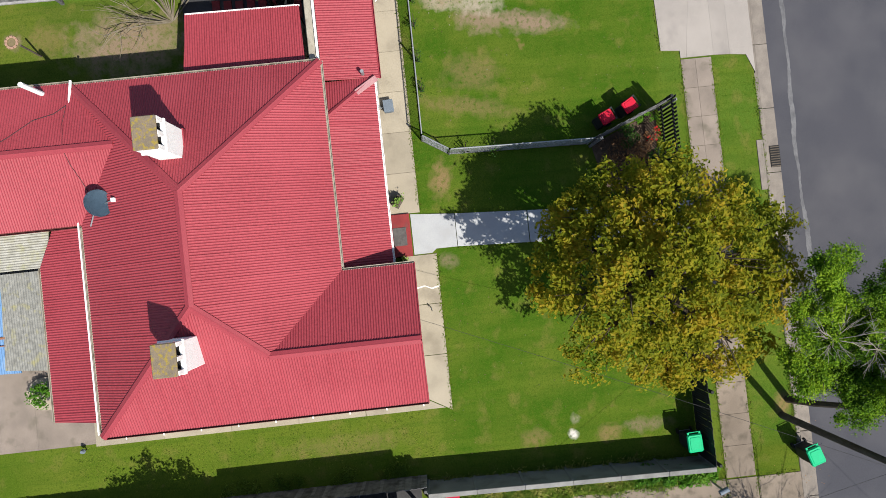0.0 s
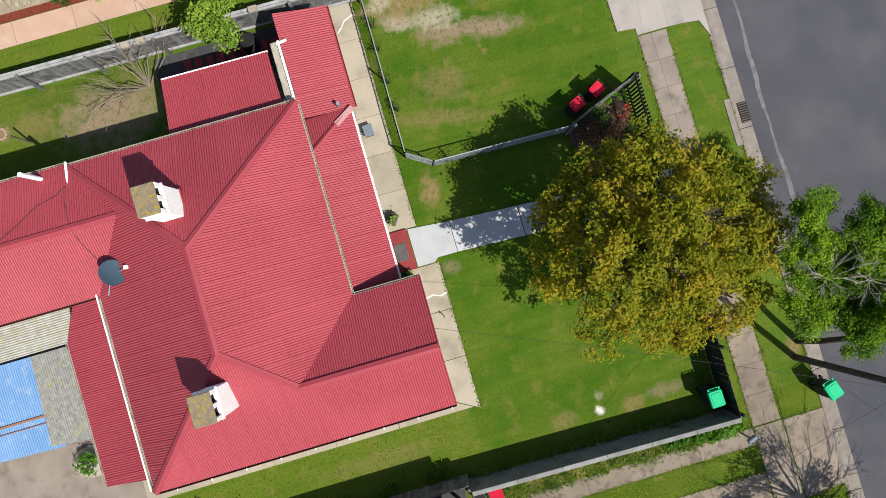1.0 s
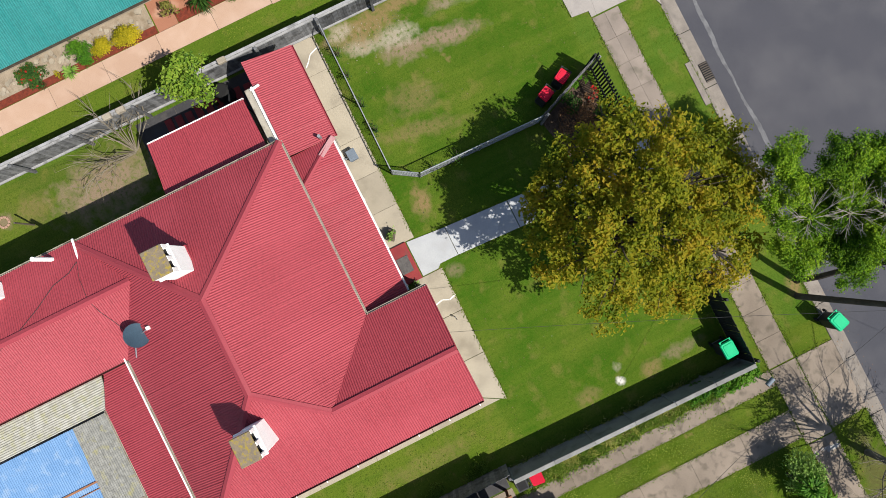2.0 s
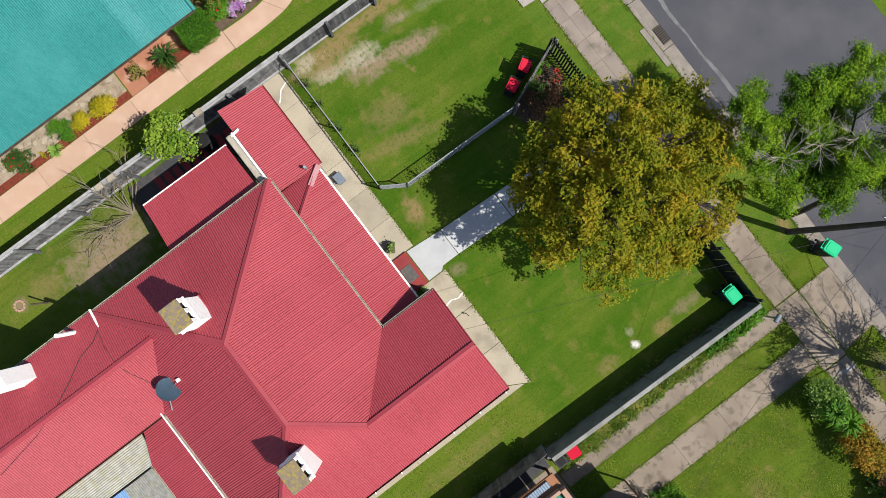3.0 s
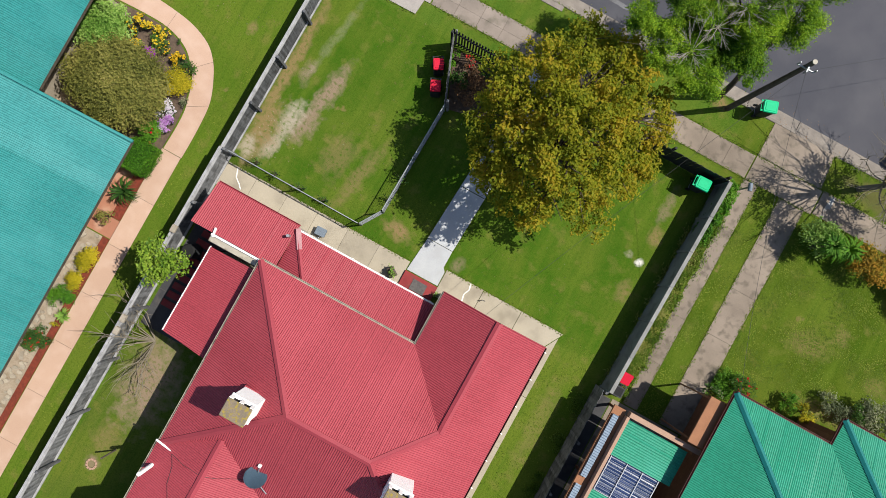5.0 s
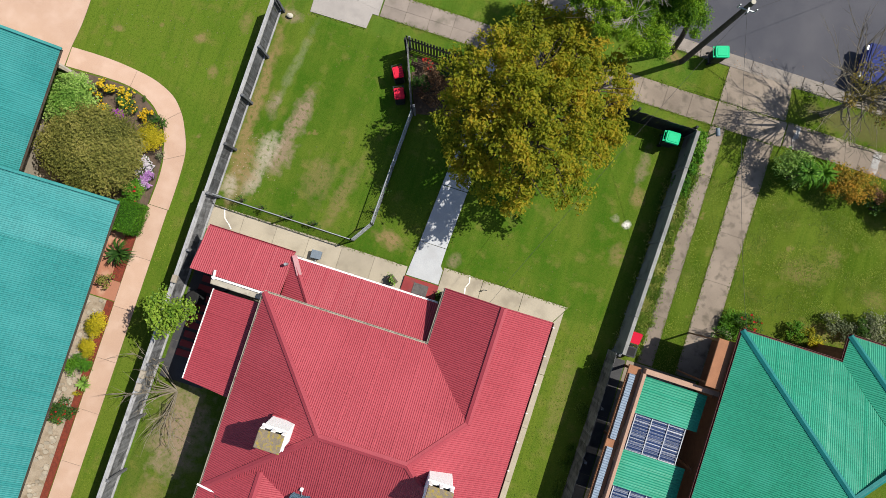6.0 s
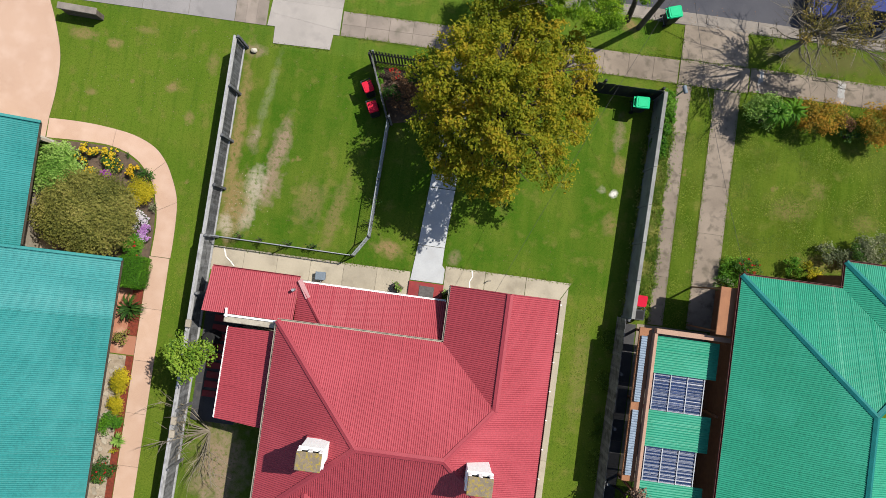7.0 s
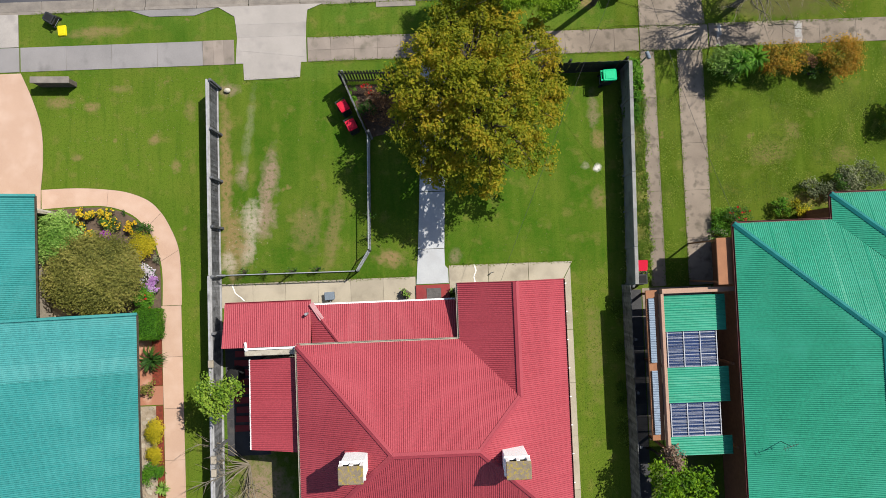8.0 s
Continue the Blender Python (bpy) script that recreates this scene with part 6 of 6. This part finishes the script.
    part("coping", box(-0.9, 0.84, -0.15, 0.15, 0.72, 0.8, 0.015), M_KERB, sign)


build_west_garden()


# ---- gardens to the east ----
def build_east_gardens():
    shrub("shrub", "variegated pale-green bush by the footpath", (13.05, 8.6, 0), (0.95, 0.85, 1.2), 620, 0.1, L_LIME, 201, 26)
    spiky("cabbage_palm", "spiky green strap-leaved palm", (13.3, 8.4, 1.15), 0.75, 0.7, 202, L_HEDGE, 110, 0.05, "spiky palms")
    part("stem", tube([(13.3, 8.4, 0), (13.3, 8.4, 1.3)], [0.08, 0.06], 8), M_BARK, bpy.data.objects["cabbage_palm"]).matrix_parent_inverse = bpy.data.objects["cabbage_palm"].matrix_basis.inverted()
    palm = spiky("cabbage_palm", "spiky green strap-leaved palm", (14.25, 8.75, 0.6), 0.75, 0.8, 203, L_HEDGE, 110, 0.05, "spiky palms")
    part("stem", tube([(14.25, 8.75, 0), (14.25, 8.75, 0.95)], [0.08, 0.06], 8), M_BARK, palm).matrix_parent_inverse = palm.matrix_basis.inverted()
    shrub("shrub", "orange and yellow-green autumn-toned shrub", (15.6, 8.7, 0), (1.15, 0.95, 1.0), 520, 0.1, L_ORANGE, 204, 24, group="orange shrubs")
    shrub("shrub", "small rusty orange shrub", (16.75, 8.65, 0), (0.5, 0.42, 0.8), 620, 0.09, L_RUST, 205, 14)
    shrub("shrub", "orange and yellow-green autumn-toned shrub", (18.2, 8.75, 0), (1.05, 0.98, 1.1), 560, 0.1, L_ORANGE, 206, 24, group="orange shrubs")
    shrub("shrub", "dark leafy shrub behind the orange shrubs", (17.2, 8.2, 0), (0.6, 0.35, 0.5), 600, 0.1, L_DARK, 207, 12)
    shrub("shrub", "dark leafy bush at the lawn's edge", (20.75, 6.1, 0), (0.75, 0.9, 0.9), 500, 0.12, L_DARK, 208, 20)
    shrub("shrub", "yellow-flowering bush beside the wall", (16.15, 1.95, 0), (0.6, 0.4, 0.7), 800, 0.09, L_YELLOW, 209, 16)
    shrub("shrub", "silvery tangled shrub against the house", (17.2, 2.75, 0), (1.0, 0.55, 0.5), 520, 0.1, L_SILVER, 210, 20)
    shrub("shrub", "grey-green spreading shrub against the house", (18.9, 3.2, 0), (1.2, 0.8, 0.8), 480, 0.1, L_SILVER, 211, 24)
    shrub("shrub", "dark green shrub among silver ones", (18.1, 3.0, 0), (0.6, 0.5, 0.7), 700, 0.09, L_DARK, 212, 14)
    shrub("shrub", "low green shrub beside the house wall", (15.4, 2.0, 0), (0.6, 0.45, 0.45), 700, 0.09, L_HEDGE, 213, 14)
    shrub("rose_bush", "rose bush with red blooms at the house corner", (13.2, 1.7, 0), (0.75, 0.45, 0.75), 420, 0.09, L_DARK, 214, 16, flowers=L_REDPETAL, petals=24)
    shrub("rose_bush", "rose bush with pale blooms beside the screen", (12.2, 0.85, 0), (0.5, 0.34, 0.8), 380, 0.09, L_DARK, 215, 12, flowers=L_SILVER, petals=18)
    shrub("shrub", "low dense green groundcover at the house corner", (12.85, 1.5, 0), (0.85, 0.7, 0.3), 900, 0.08, L_HEDGE, 216, 22)
    for k in range(6):
        shrub("shrub", "glossy green climber against the fence", (8.78 + 0.08 * math.sin(k), 8.55 - k * 0.42, 0), (0.42, 0.4, 0.95 - 0.09 * k), 800, 0.11, L_HEDGE, 220 + k, 14, group="climbers on the fence")
    box_ = empty("letterbox", "galvanised round-topped letterbox on a post", "letterbox", (9.45, 9.1, 0), 20)
    part("drum", tube([(0, -0.17, 0.85), (0, 0.17, 0.85)], 0.09, 14), M_METER, box_)
    part("post", box(-0.03, 0.03, -0.03, 0.03, 0, 0.75), M_GALV, box_)
    for x, y, w, d in ((16.85, 10.3, 0.3, 0.62), (13.15, 10.45, 0.18, 0.5)):
        lid = empty("meter_cover", "white worn service cover set in the footpath", "cover", (x, y, 0.02))
        part("plate", box(-w / 2, w / 2, -d / 2, d / 2, 0.002, 0.012, 0.003), M_COVER, lid)


build_east_gardens()


# ---- small things round the house ----
def build_small_things():
    pole = empty("power_pole", "weathered timber power pole with service wires", "pole", (7.3, 11.92, 0))
    part("shaft", tube([(0, 0, -0.2), (0, 0, 3.0), (-0.02, -0.02, 6.25)], [0.13, 0.11, 0.085], 12), M_POLE, pole)
    part("pole_cap", tube([(-0.02, -0.02, 6.25), (-0.02, -0.02, 6.28)], 0.085, 12), M_GUTTER, pole, "pale metal pole cap")
    part("bracket", bar((-0.02, -0.3, 6.0), (-0.02, 0.12, 6.0), 0.06, 0.06), M_GALV, pole)
    part("bracket", bar((-0.35, -0.1, 5.8), (0.3, -0.1, 5.8), 0.05, 0.05), M_GALV, pole)
    for x, y in ((-0.02, -0.3), (-0.33, -0.1), (0.28, -0.1)):
        part("insulator", tube([(x, y, 5.85), (x, y, 6.02)], [0.025, 0.02], 8), M_GALV, pole)
    for name, a, b, sag in (("service_wire", (7.28, 11.7, 5.95), (2.05, -0.85, 3.35), 0.5), ("service_wire", (7.3, 11.6, 5.95), (11.75, 1.25, 3.5), 0.4), ("service_wire", (7.5, 11.85, 5.9), (20.0, 22.0, 6.6), 0.5)):
        a, b = Vector(a), Vector(b)
        pts = [a.lerp(b, k / 16) - Vector((0, 0, sag * 4 * (k / 16) * (1 - k / 16))) for k in range(17)]
        tagged(part(name, tube(pts, 0.006, 5), M_WIRE), "thin dark overhead service wire", "wire")
    dish = empty("satellite_dish", "blue-grey satellite dish on a roof mast", "dish", (-2.46, -9.96, 3.95))
    part("mast", tube([(0.6, -0.5, -0.42), (0.25, -0.25, -0.2), (0.02, -0.03, 0.0)], 0.022, 7), M_GALV, dish)
    bm = bmesh.new()
    rings = []
    for k in range(6):
        r = 0.41 * k / 5 + 0.005
        rings.append([bm.verts.new((math.cos(a * math.tau / 24) * r, math.sin(a * math.tau / 24) * r, 0.07 * (k / 5) ** 2)) for a in range(24)])
    for r, s in zip(rings, rings[1:]):
        for k in range(24):
            bm.faces.new((r[k], r[(k + 1) % 24], s[(k + 1) % 24], s[k]))
    bm.faces.new(rings[0])
    bmesh.ops.solidify(bm, geom=bm.faces[:], thickness=0.012)
    bmesh.ops.transform(bm, matrix=pose(0.0, 0.0, 0.0, -44, -6, 0), verts=bm.verts)
    part("reflector", bm, M_DISH, dish)
    part("feed_arm", tube([(0, 0.1, -0.15), (-0.06, 0.42, 0.0)], 0.015, 6), M_GALV, dish)
    part("feed_horn", box(-0.12, 0.0, 0.42, 0.54, -0.02, 0.1, 0.01), M_WHITE, dish)
    # loose cable over the rear roof
    pts = [(-5.6, -10.85), (-5.35, -11.2), (-5.2, -11.8), (-4.7, -12.5), (-4.3, -13.2), (-3.9, -14.4), (-3.6, -16.2)]
    zf = lambda x: SZ - abs(x - SR) * 0.362 + 0.05
    tagged(part("roof_cable", tube([(x, y, zf(x)) for x, y in pts], 0.007, 5), M_WIRE), "thin dark cable lying across the roof", "cable")
    pts = [(-5.6, -10.85), (-5.0, -10.9), (-4.6, -10.85), (-4.17, -10.8), (-3.7, -10.7), (-3.2, -10.5), (-2.7, -10.35)]
    tagged(part("roof_cable", tube([(x, y, zf(x)) for x, y in pts], 0.007, 5), M_WIRE), "thin dark cable lying across the roof", "cable")
    # front step things
    mat = empty("doormat", "dark rubber doormat on the red step", "doormat", (-0.68, -1.3, 0.11))
    part("pad", box(-0.33, 0.33, -0.24, 0.24, 0.0, 0.02, 0.006), M_MAT, mat)
    meter = empty("meter_box", "blue-grey meter box on the front path", "meter box", (-5.42, -1.22, 0.02), 3)
    part("casing", box(-0.2, 0.2, -0.16, 0.16, 0, 0.28, 0.015), M_METER, meter)
    part("lid", box(-0.22, 0.22, -0.18, 0.18, 0.28, 0.32, 0.01), M_METER, meter)
    part("pipe", tube([(0.0, -0.17, 0.1), (0.0, -0.3, 0.12), (0.0, -0.32, 0.6)], 0.03, 7), M_GALV, meter)
    pot = empty("planter_box", "dark wooden planter with a small shrub", "planter", (-1.95, -1.25, 0.02), -35)
    part("tub", box(-0.22, 0.22, -0.14, 0.14, 0, 0.35, 0.015), M_POLE, pot)
    part("soil", box(-0.19, 0.19, -0.11, 0.11, 0.345, 0.36), M_SOIL, pot)
    rng = np.random.default_rng(301)
    fo = new("foliage", leaf_mesh("foliage", rng.normal(size=(90, 3)) * (0.1, 0.07, 0.08) + (0, 0, 0.45), rng.normal(size=(90, 3)) + (0, 0, 1), 0.1, L_LIME, 302))
    fo.parent = pot
    shrub("pot_plant", "small leafy plant beside the front step", (0.17, -1.22, 0.02), (0.16, 0.16, 0.3), 900, 0.08, L_LIME, 303, 8, category="plant")
    tap = empty("garden_tap", "small garden tap fitting on the path", "tap", (2.0, -0.45, 0.02))
    part("riser", tube([(0, 0, 0), (0, 0, 0.3)], 0.02, 7), M_GALV, tap)
    part("spout", tube([(0, 0, 0.3), (0.1, 0.02, 0.28)], 0.018, 6), M_WIRE, tap)
    # climbing plants along the wire fence
    for k, (x, y) in enumerate(((-9.2, 0.05), (-8.3, 0.0), (-7.0, 0.0), (-5.9, 0.05), (-3.55, 1.4), (-3.5, 2.4))):
        shrub("shrub", "straggly green plant at the wire fence", (x, y, 0), (0.4, 0.22, 0.55), 420, 0.07, L_DARK, 310 + k, 8, group="plants at the wire fence")
    # triangular bed
    bed("corner_bed", "dark soil bed inside the angled fences", [(-4.3, 8.5), (-1.3, 8.45), (-1.6, 6.4), (-3.3, 6.0)], M_SOIL)
    shrub("shrub", "rust-brown twiggy shrub inside the fence corner", (-2.75, 7.2, 0), (0.7, 0.9, 0.8), 420, 0.08, L_RUST, 330, 22)
    shrub("shrub", "dark green shrub inside the fence corner", (-3.35, 7.1, 0), (0.42, 0.55, 0.8), 620, 0.1, L_DARK, 331, 14, group="shrubs in the corner bed")
    shrub("shrub", "green shrub inside the fence corner", (-3.9, 7.95, 0), (0.3, 0.4, 0.7), 620, 0.1, L_HEDGE, 332, 10, group="shrubs in the corner bed")
    shrub("shrub", "dark green shrub inside the fence corner", (-2.4, 8.05, 0), (0.5, 0.35, 0.8), 620, 0.1, L_DARK, 333, 12, group="shrubs in the corner bed")
    shrub("shrub", "red-flowering shrub inside the fence corner", (-3.3, 8.1, 0), (0.4, 0.3, 0.7), 520, 0.09, L_RUST, 334, 10, flowers=L_REDPETAL, petals=14)
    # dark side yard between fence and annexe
    slabs("side_yard", "dark grey concrete side yard", bays(-10.3, -8.35, -8.3, -1.65, 4, "y"), M_DARKCONC_SHADE, 0.012)
    deck = empty("red_deck", "red painted timber deck strips beside the annexe", "deck", (-9.5, -5.2, 0.02), kind="structure")
    for k in range(9):
        part("board", box(-0.42 + 0.04 * (k % 3), 0.5, -2.0 + k * 0.42, -1.72 + k * 0.42, 0, 0.05, 0.006), M_REDSTEP, deck)
    bins = empty("compost_bin", "black plastic compost bin beside the fence", "bin", (-9.75, -4.55, 0))
    part("body", tube([(0, 0, 0), (0, 0, 0.75)], [0.36, 0.28], 14), M_BIN, bins)
    part("lid", tube([(0, 0, 0.752), (0, 0, 0.82)], [0.3, 0.24], 14), M_RUBBER, bins)
    for y in (-3.9, -8.0, -8.55):
        tagged(part("fence_block", box(-10.5, -10.28, y - 0.16, y + 0.16, 1.5, 1.66, 0.02), M_STONE), "pale weathered block on the fence top", "block")
    # Near-black slab paints in the shade between fence and carport.
    slabs("carport_gap_shade", "dark slab painting the shaded gap between fence and carport", bays(8.06, 8.86, -12.0, -1.5, 4, "y"), M_DARKCONC_SHADE, 0.012)
    # back yard
    bed("round_bed", "round planted bed with a pale edging", [(3.55 + math.cos(a * 0.4) * 0.6, -14.4 + math.sin(a * 0.4) * 0.75) for a in range(16)], M_STONE, 0.09)
    shrub("shrub", "green leafy shrub in the round bed", (3.55, -14.4, 0.05), (0.42, 0.55, 0.5), 700, 0.1, L_HEDGE, 340, 14)
    lamp = empty("garden_light", "small dark garden light on the lawn's edge", "lamp", (5.7, -13.25, 0))
    part("stake", tube([(0, 0, 0), (0, 0, 0.25)], 0.02, 6), M_WIRE, lamp)
    part("head", tube([(0, 0, 0.25), (0, 0, 0.36)], [0.09, 0.05], 10), M_METER, lamp)
    ball = empty("white_ball", "round white stone by the fence end", "stone", (-9.85, 8.43, 0))
    bm = bmesh.new()
    bmesh.ops.create_icosphere(bm, subdivisions=2, radius=0.13, matrix=Matrix.Translation((0, 0, 0.09)) @ Matrix.Diagonal((1.2, 0.9, 0.75, 1)))
    for v in bm.verts:
        v.co += Vector(noise.noise_vector(v.co * 9)) * 0.015
    part("rock", bm, M_CREAM, ball)
    stake = empty("garden_stake", "short dark stake in a bare patch on the lawn", "stake", (-8.55, -13.5, 0))
    part("shaft", tube([(0, 0, -0.1), (0, 0, 1.15)], 0.035, 7), M_POLE, stake)
    stump = empty("tree_guard", "pinkish ring of bricks round a planting hole", "edging", (-9.15, -14.5, 0))
    for k in range(10):
        part("brick", box(-0.055, 0.055, -0.045, 0.045, 0, 0.05, 0.01, pose(math.cos(k * 0.628) * 0.2, math.sin(k * 0.628) * 0.2, 0, 0, 0, 36 * k + 90)), M_SALMON, stump)


build_small_things()


def parked_car(x, y, turn):
    """A small blue hatchback: body, glasshouse, roof, windows, lamps and wheels."""
    ob = empty("car", "blue hatchback parked at the kerb", "car", (x, y, -0.115), turn)
    prof = [(-2.05, 0.35), (-2.1, 0.62), (-1.95, 0.82), (-0.95, 0.95), (0.0, 0.98), (1.7, 1.0), (2.0, 0.9), (2.08, 0.6), (2.0, 0.32)]
    bm = bmesh.new()
    sides = [[bm.verts.new((px, s * (0.86 if 0.4 < pz < 0.97 else 0.8), pz)) for px, pz in prof] for s in (-1, 1)]
    bm.faces.new(sides[0])
    bm.faces.new(sides[1][::-1])
    for k in range(len(prof)):
        j = (k + 1) % len(prof)
        bm.faces.new((sides[0][k], sides[1][k], sides[1][j], sides[0][j]))
    bmesh.ops.recalc_face_normals(bm, faces=bm.faces)
    bmesh.ops.bevel(bm, geom=bm.edges[:], offset=0.05, segments=2, affect="EDGES")
    part("body", bm, M_TYREBLUE, ob, "glossy blue car body")
    bm = bmesh.new()
    low = [bm.verts.new(p) for p in ((-1.0, -0.76, 0.95), (1.85, -0.76, 0.98), (1.85, 0.76, 0.98), (-1.0, 0.76, 0.95))]
    top = [bm.verts.new(p) for p in ((-0.25, -0.6, 1.43), (1.45, -0.6, 1.42), (1.45, 0.6, 1.42), (-0.25, 0.6, 1.43))]
    bm.faces.new(top)
    for k in range(4):
        bm.faces.new((low[k], low[(k + 1) % 4], top[(k + 1) % 4], top[k]))
    bmesh.ops.recalc_face_normals(bm, faces=bm.faces)
    part("windows", bm, M_CARGLASS, ob, "dark car glass")
    part("roof", box(-0.3, 1.5, -0.62, 0.62, 1.425, 1.47, 0.02), M_TYREBLUE, ob)
    for px in (-1.3, 1.3):
        for s in (-1, 1):
            w = part("wheel", tube([(px, s * 0.70, 0.31), (px, s * 0.87, 0.31)], 0.31, 18), M_RUBBER, ob)
            part("rim", tube([(px, s * 0.865, 0.31), (px, s * 0.885, 0.31)], 0.19, 14), M_GALV, w)
    for s in (-1, 1):
        part("headlight", box(-2.1, -1.98, s * 0.62 - 0.12, s * 0.62 + 0.12, 0.66, 0.76, 0.02), M_GALV, ob)
        part("mirror", box(-0.75, -0.6, s * 0.93 - 0.08, s * 0.93 + 0.08, 0.98, 1.1, 0.02), M_TYREBLUE, ob)
    return ob


parked_car(16.75, 14.15, 0)


# ---- grass edges ----
def grass_tufts():
    """Longer, uneven grass in clumps along the boundary fence."""
    rng = np.random.default_rng(400)
    runs = ((8.35, 9.15, -1.0, 6.6, 110, L_STRAW, 0.16), (8.35, 9.35, -1.0, 8.4, 150, L_GRASS, 0.2), (7.55, 7.85, -9.0, -1.5, 16, L_GRASS, 0.14))
    for mat in (L_STRAW, L_GRASS):
        cs, ns = [], []
        for x0, x1, y0, y1, n, m, s in runs:
            if m == mat:
                for _ in range(n):
                    k = int(rng.uniform(50, 120))
                    c = np.array([rng.uniform(x0, x1), rng.uniform(y0, y1), 0.0])
                    r = rng.uniform(0.12, 0.28)
                    d = rng.normal(size=(k, 3)) * (r, r, 0) * 0.6
                    cs.append(c + d + np.stack([np.zeros(k), np.zeros(k), rng.uniform(0.02, s, k)], 1))
                    ns.append(rng.normal(size=(k, 3)) * 0.4 + (0.4, 0.3, 0.9))
        tagged(new("grass_tufts", leaf_mesh("grass_tufts", np.concatenate(cs), np.concatenate(ns), 0.13, mat, 401, 0.25)), "longer uneven grass clumps beside the fence", "grass", kind="stuff")


def litter():
    """Fallen leaves and pale specks scattered over lawn and paving."""
    rng = np.random.default_rng(410)
    for name, mat, n, size, areas in (("fallen_leaves", L_DRYTWIG, 420, 0.04, ((-10, 7.5, -0.2, 9.0), (9, 20, -1, 12), (-17.8, -11, 4.4, 9.4))), ("fallen_petals", L_SILVER, 220, 0.05, ((-10, -9, 0, 3.0), (-9, 7.5, 0, 9.0), (-17.8, -11, 4.4, 9.4))), ("path_leaves", L_RUST, 160, 0.05, ((9, 20, 9.6, 12.6), (5, 13, 12.3, 13.4)))):
        cs = []
        for x0, x1, y0, y1 in areas:
            k = n // len(areas)
            cs.append(np.stack([rng.uniform(x0, x1, k), rng.uniform(y0, y1, k), rng.uniform(0.012, 0.02, k)], 1))
        c = np.concatenate(cs)
        tagged(new(name, leaf_mesh(name, c, rng.normal(size=(len(c), 3)) * 0.12 + (0, 0, 1), size, mat, 411, 0.7)), "small fallen leaves and petals scattered over the ground", "leaf litter", kind="stuff")


def edge_grass():
    """Blades that creep over the edges of paths, tracks and kerbs."""
    rng = np.random.default_rng(420)
    edges = [((x, -1.4), (x, 9.55)) for x in (9.36, 10.04, 11.1, 12.3)] + [((4.7, y), (20.0, y)) for y in (9.6, 10.75)] + [((-6.0, y), (4.7, y)) for y in (9.66, 10.8)]
    edges += [((-10.4, -0.5), (-1.6, -0.5)), ((0.1, -0.05), (5.7, -0.07)), ((-1.33, 0.75), (-1.0, 6.4)), ((-0.1, 0.75), (0.2, 6.4)), ((-5.2, 12.34), (8.9, 12.34)), ((12.4, 12.34), (20.0, 12.34)), ((-18.8, 12.34), (-14.4, 12.34)), ((9.4, 10.8), (9.4, 12.3)), ((12.42, 10.8), (12.38, 12.3)), ((-9.08, 8.9), (-6.5, 8.95))]
    cs, ns = [], []
    for (x0, y0), (x1, y1) in edges:
        l = math.hypot(x1 - x0, y1 - y0)
        k = int(l * 45)
        t = rng.uniform(0, 1, k)
        wave = 0.02 + 0.035 * np.sin(t * l * 2.3) + 0.02 * np.sin(t * l * 7.1)
        off = rng.normal(size=k) * 0.045 + wave * rng.choice([-0.6, 0.6], k)
        ux, uy = (x1 - x0) / l, (y1 - y0) / l
        cs.append(np.stack([x0 + ux * l * t - uy * off, y0 + uy * l * t + ux * off, rng.uniform(0.022, 0.025, k)], 1))
        ns.append(rng.normal(size=(k, 3)) * 0.06 + (0.0, 0.0, 1.0))
    tagged(new("edge_grass", leaf_mesh("edge_grass", np.concatenate(cs), np.concatenate(ns), 0.085, L_EDGE, 421, 0.3)), "ragged grass creeping over path edges", "grass", kind="stuff")


def lawn_cover():
    """Loose blades that roughen the coarser lawns."""
    rng = np.random.default_rng(430)
    for (x0, x1, y0, y1), count in (((12.35, 21.0, 1.4, 9.4), 30000), ((10.1, 11.08, -1.4, 9.5), 4500), ((5.6, 7.6, -14.0, 0.0), 3000), ((-12.1, -10.7, -14.0, 4.0), 3000)):
        c = np.stack([rng.uniform(x0, x1, count), rng.uniform(y0, y1, count), rng.uniform(0.004, 0.010, count)], 1)
        drift = np.sin(c[:, 0] * 2.1 + 1.3 * np.sin(c[:, 1] * 1.7)) + np.sin(c[:, 1] * 2.9 + np.sin(c[:, 0] * 3.3))
        c = c[rng.uniform(-1.6, 1.6, count) < drift]
        tagged(new("lawn_blades", leaf_mesh("lawn_blades", c, rng.normal(size=(len(c), 3)) * 0.10 + (0.04, 0.03, 1.0), 0.065, L_LAWN, 431, 0.6)), "short uneven blades of the mown lawn", "grass", kind="stuff")


def stones():
    """Small pale stones on the bare ground beside the wire fence."""
    rng = np.random.default_rng(440)
    me = mesh_of("pebble", bmesh_pebble(), M_STONE)
    heap = empty("loose_stones", "small white stones scattered on bare ground", "stones", kind="stuff")
    for _ in range(60):
        x, y = rng.normal(-9.5, 0.5), rng.normal(1.5, 0.9)
        if -10.2 < x < -8.0 and 0.1 < y < 5.0:
            piece("pebble", me, heap, pose(x, y, 0.0, 0, 0, rng.uniform(0, 180)) @ Matrix.Scale(rng.uniform(0.5, 1.2), 4))


def bmesh_pebble():
    bm = bmesh.new()
    bmesh.ops.create_icosphere(bm, subdivisions=1, radius=0.017, matrix=Matrix.Translation((0, 0, 0.015)) @ Matrix.Diagonal((1.3, 0.9, 0.6, 1)))
    return bm


lawn_cover()
stones()
grass_tufts()
litter()
edge_grass()
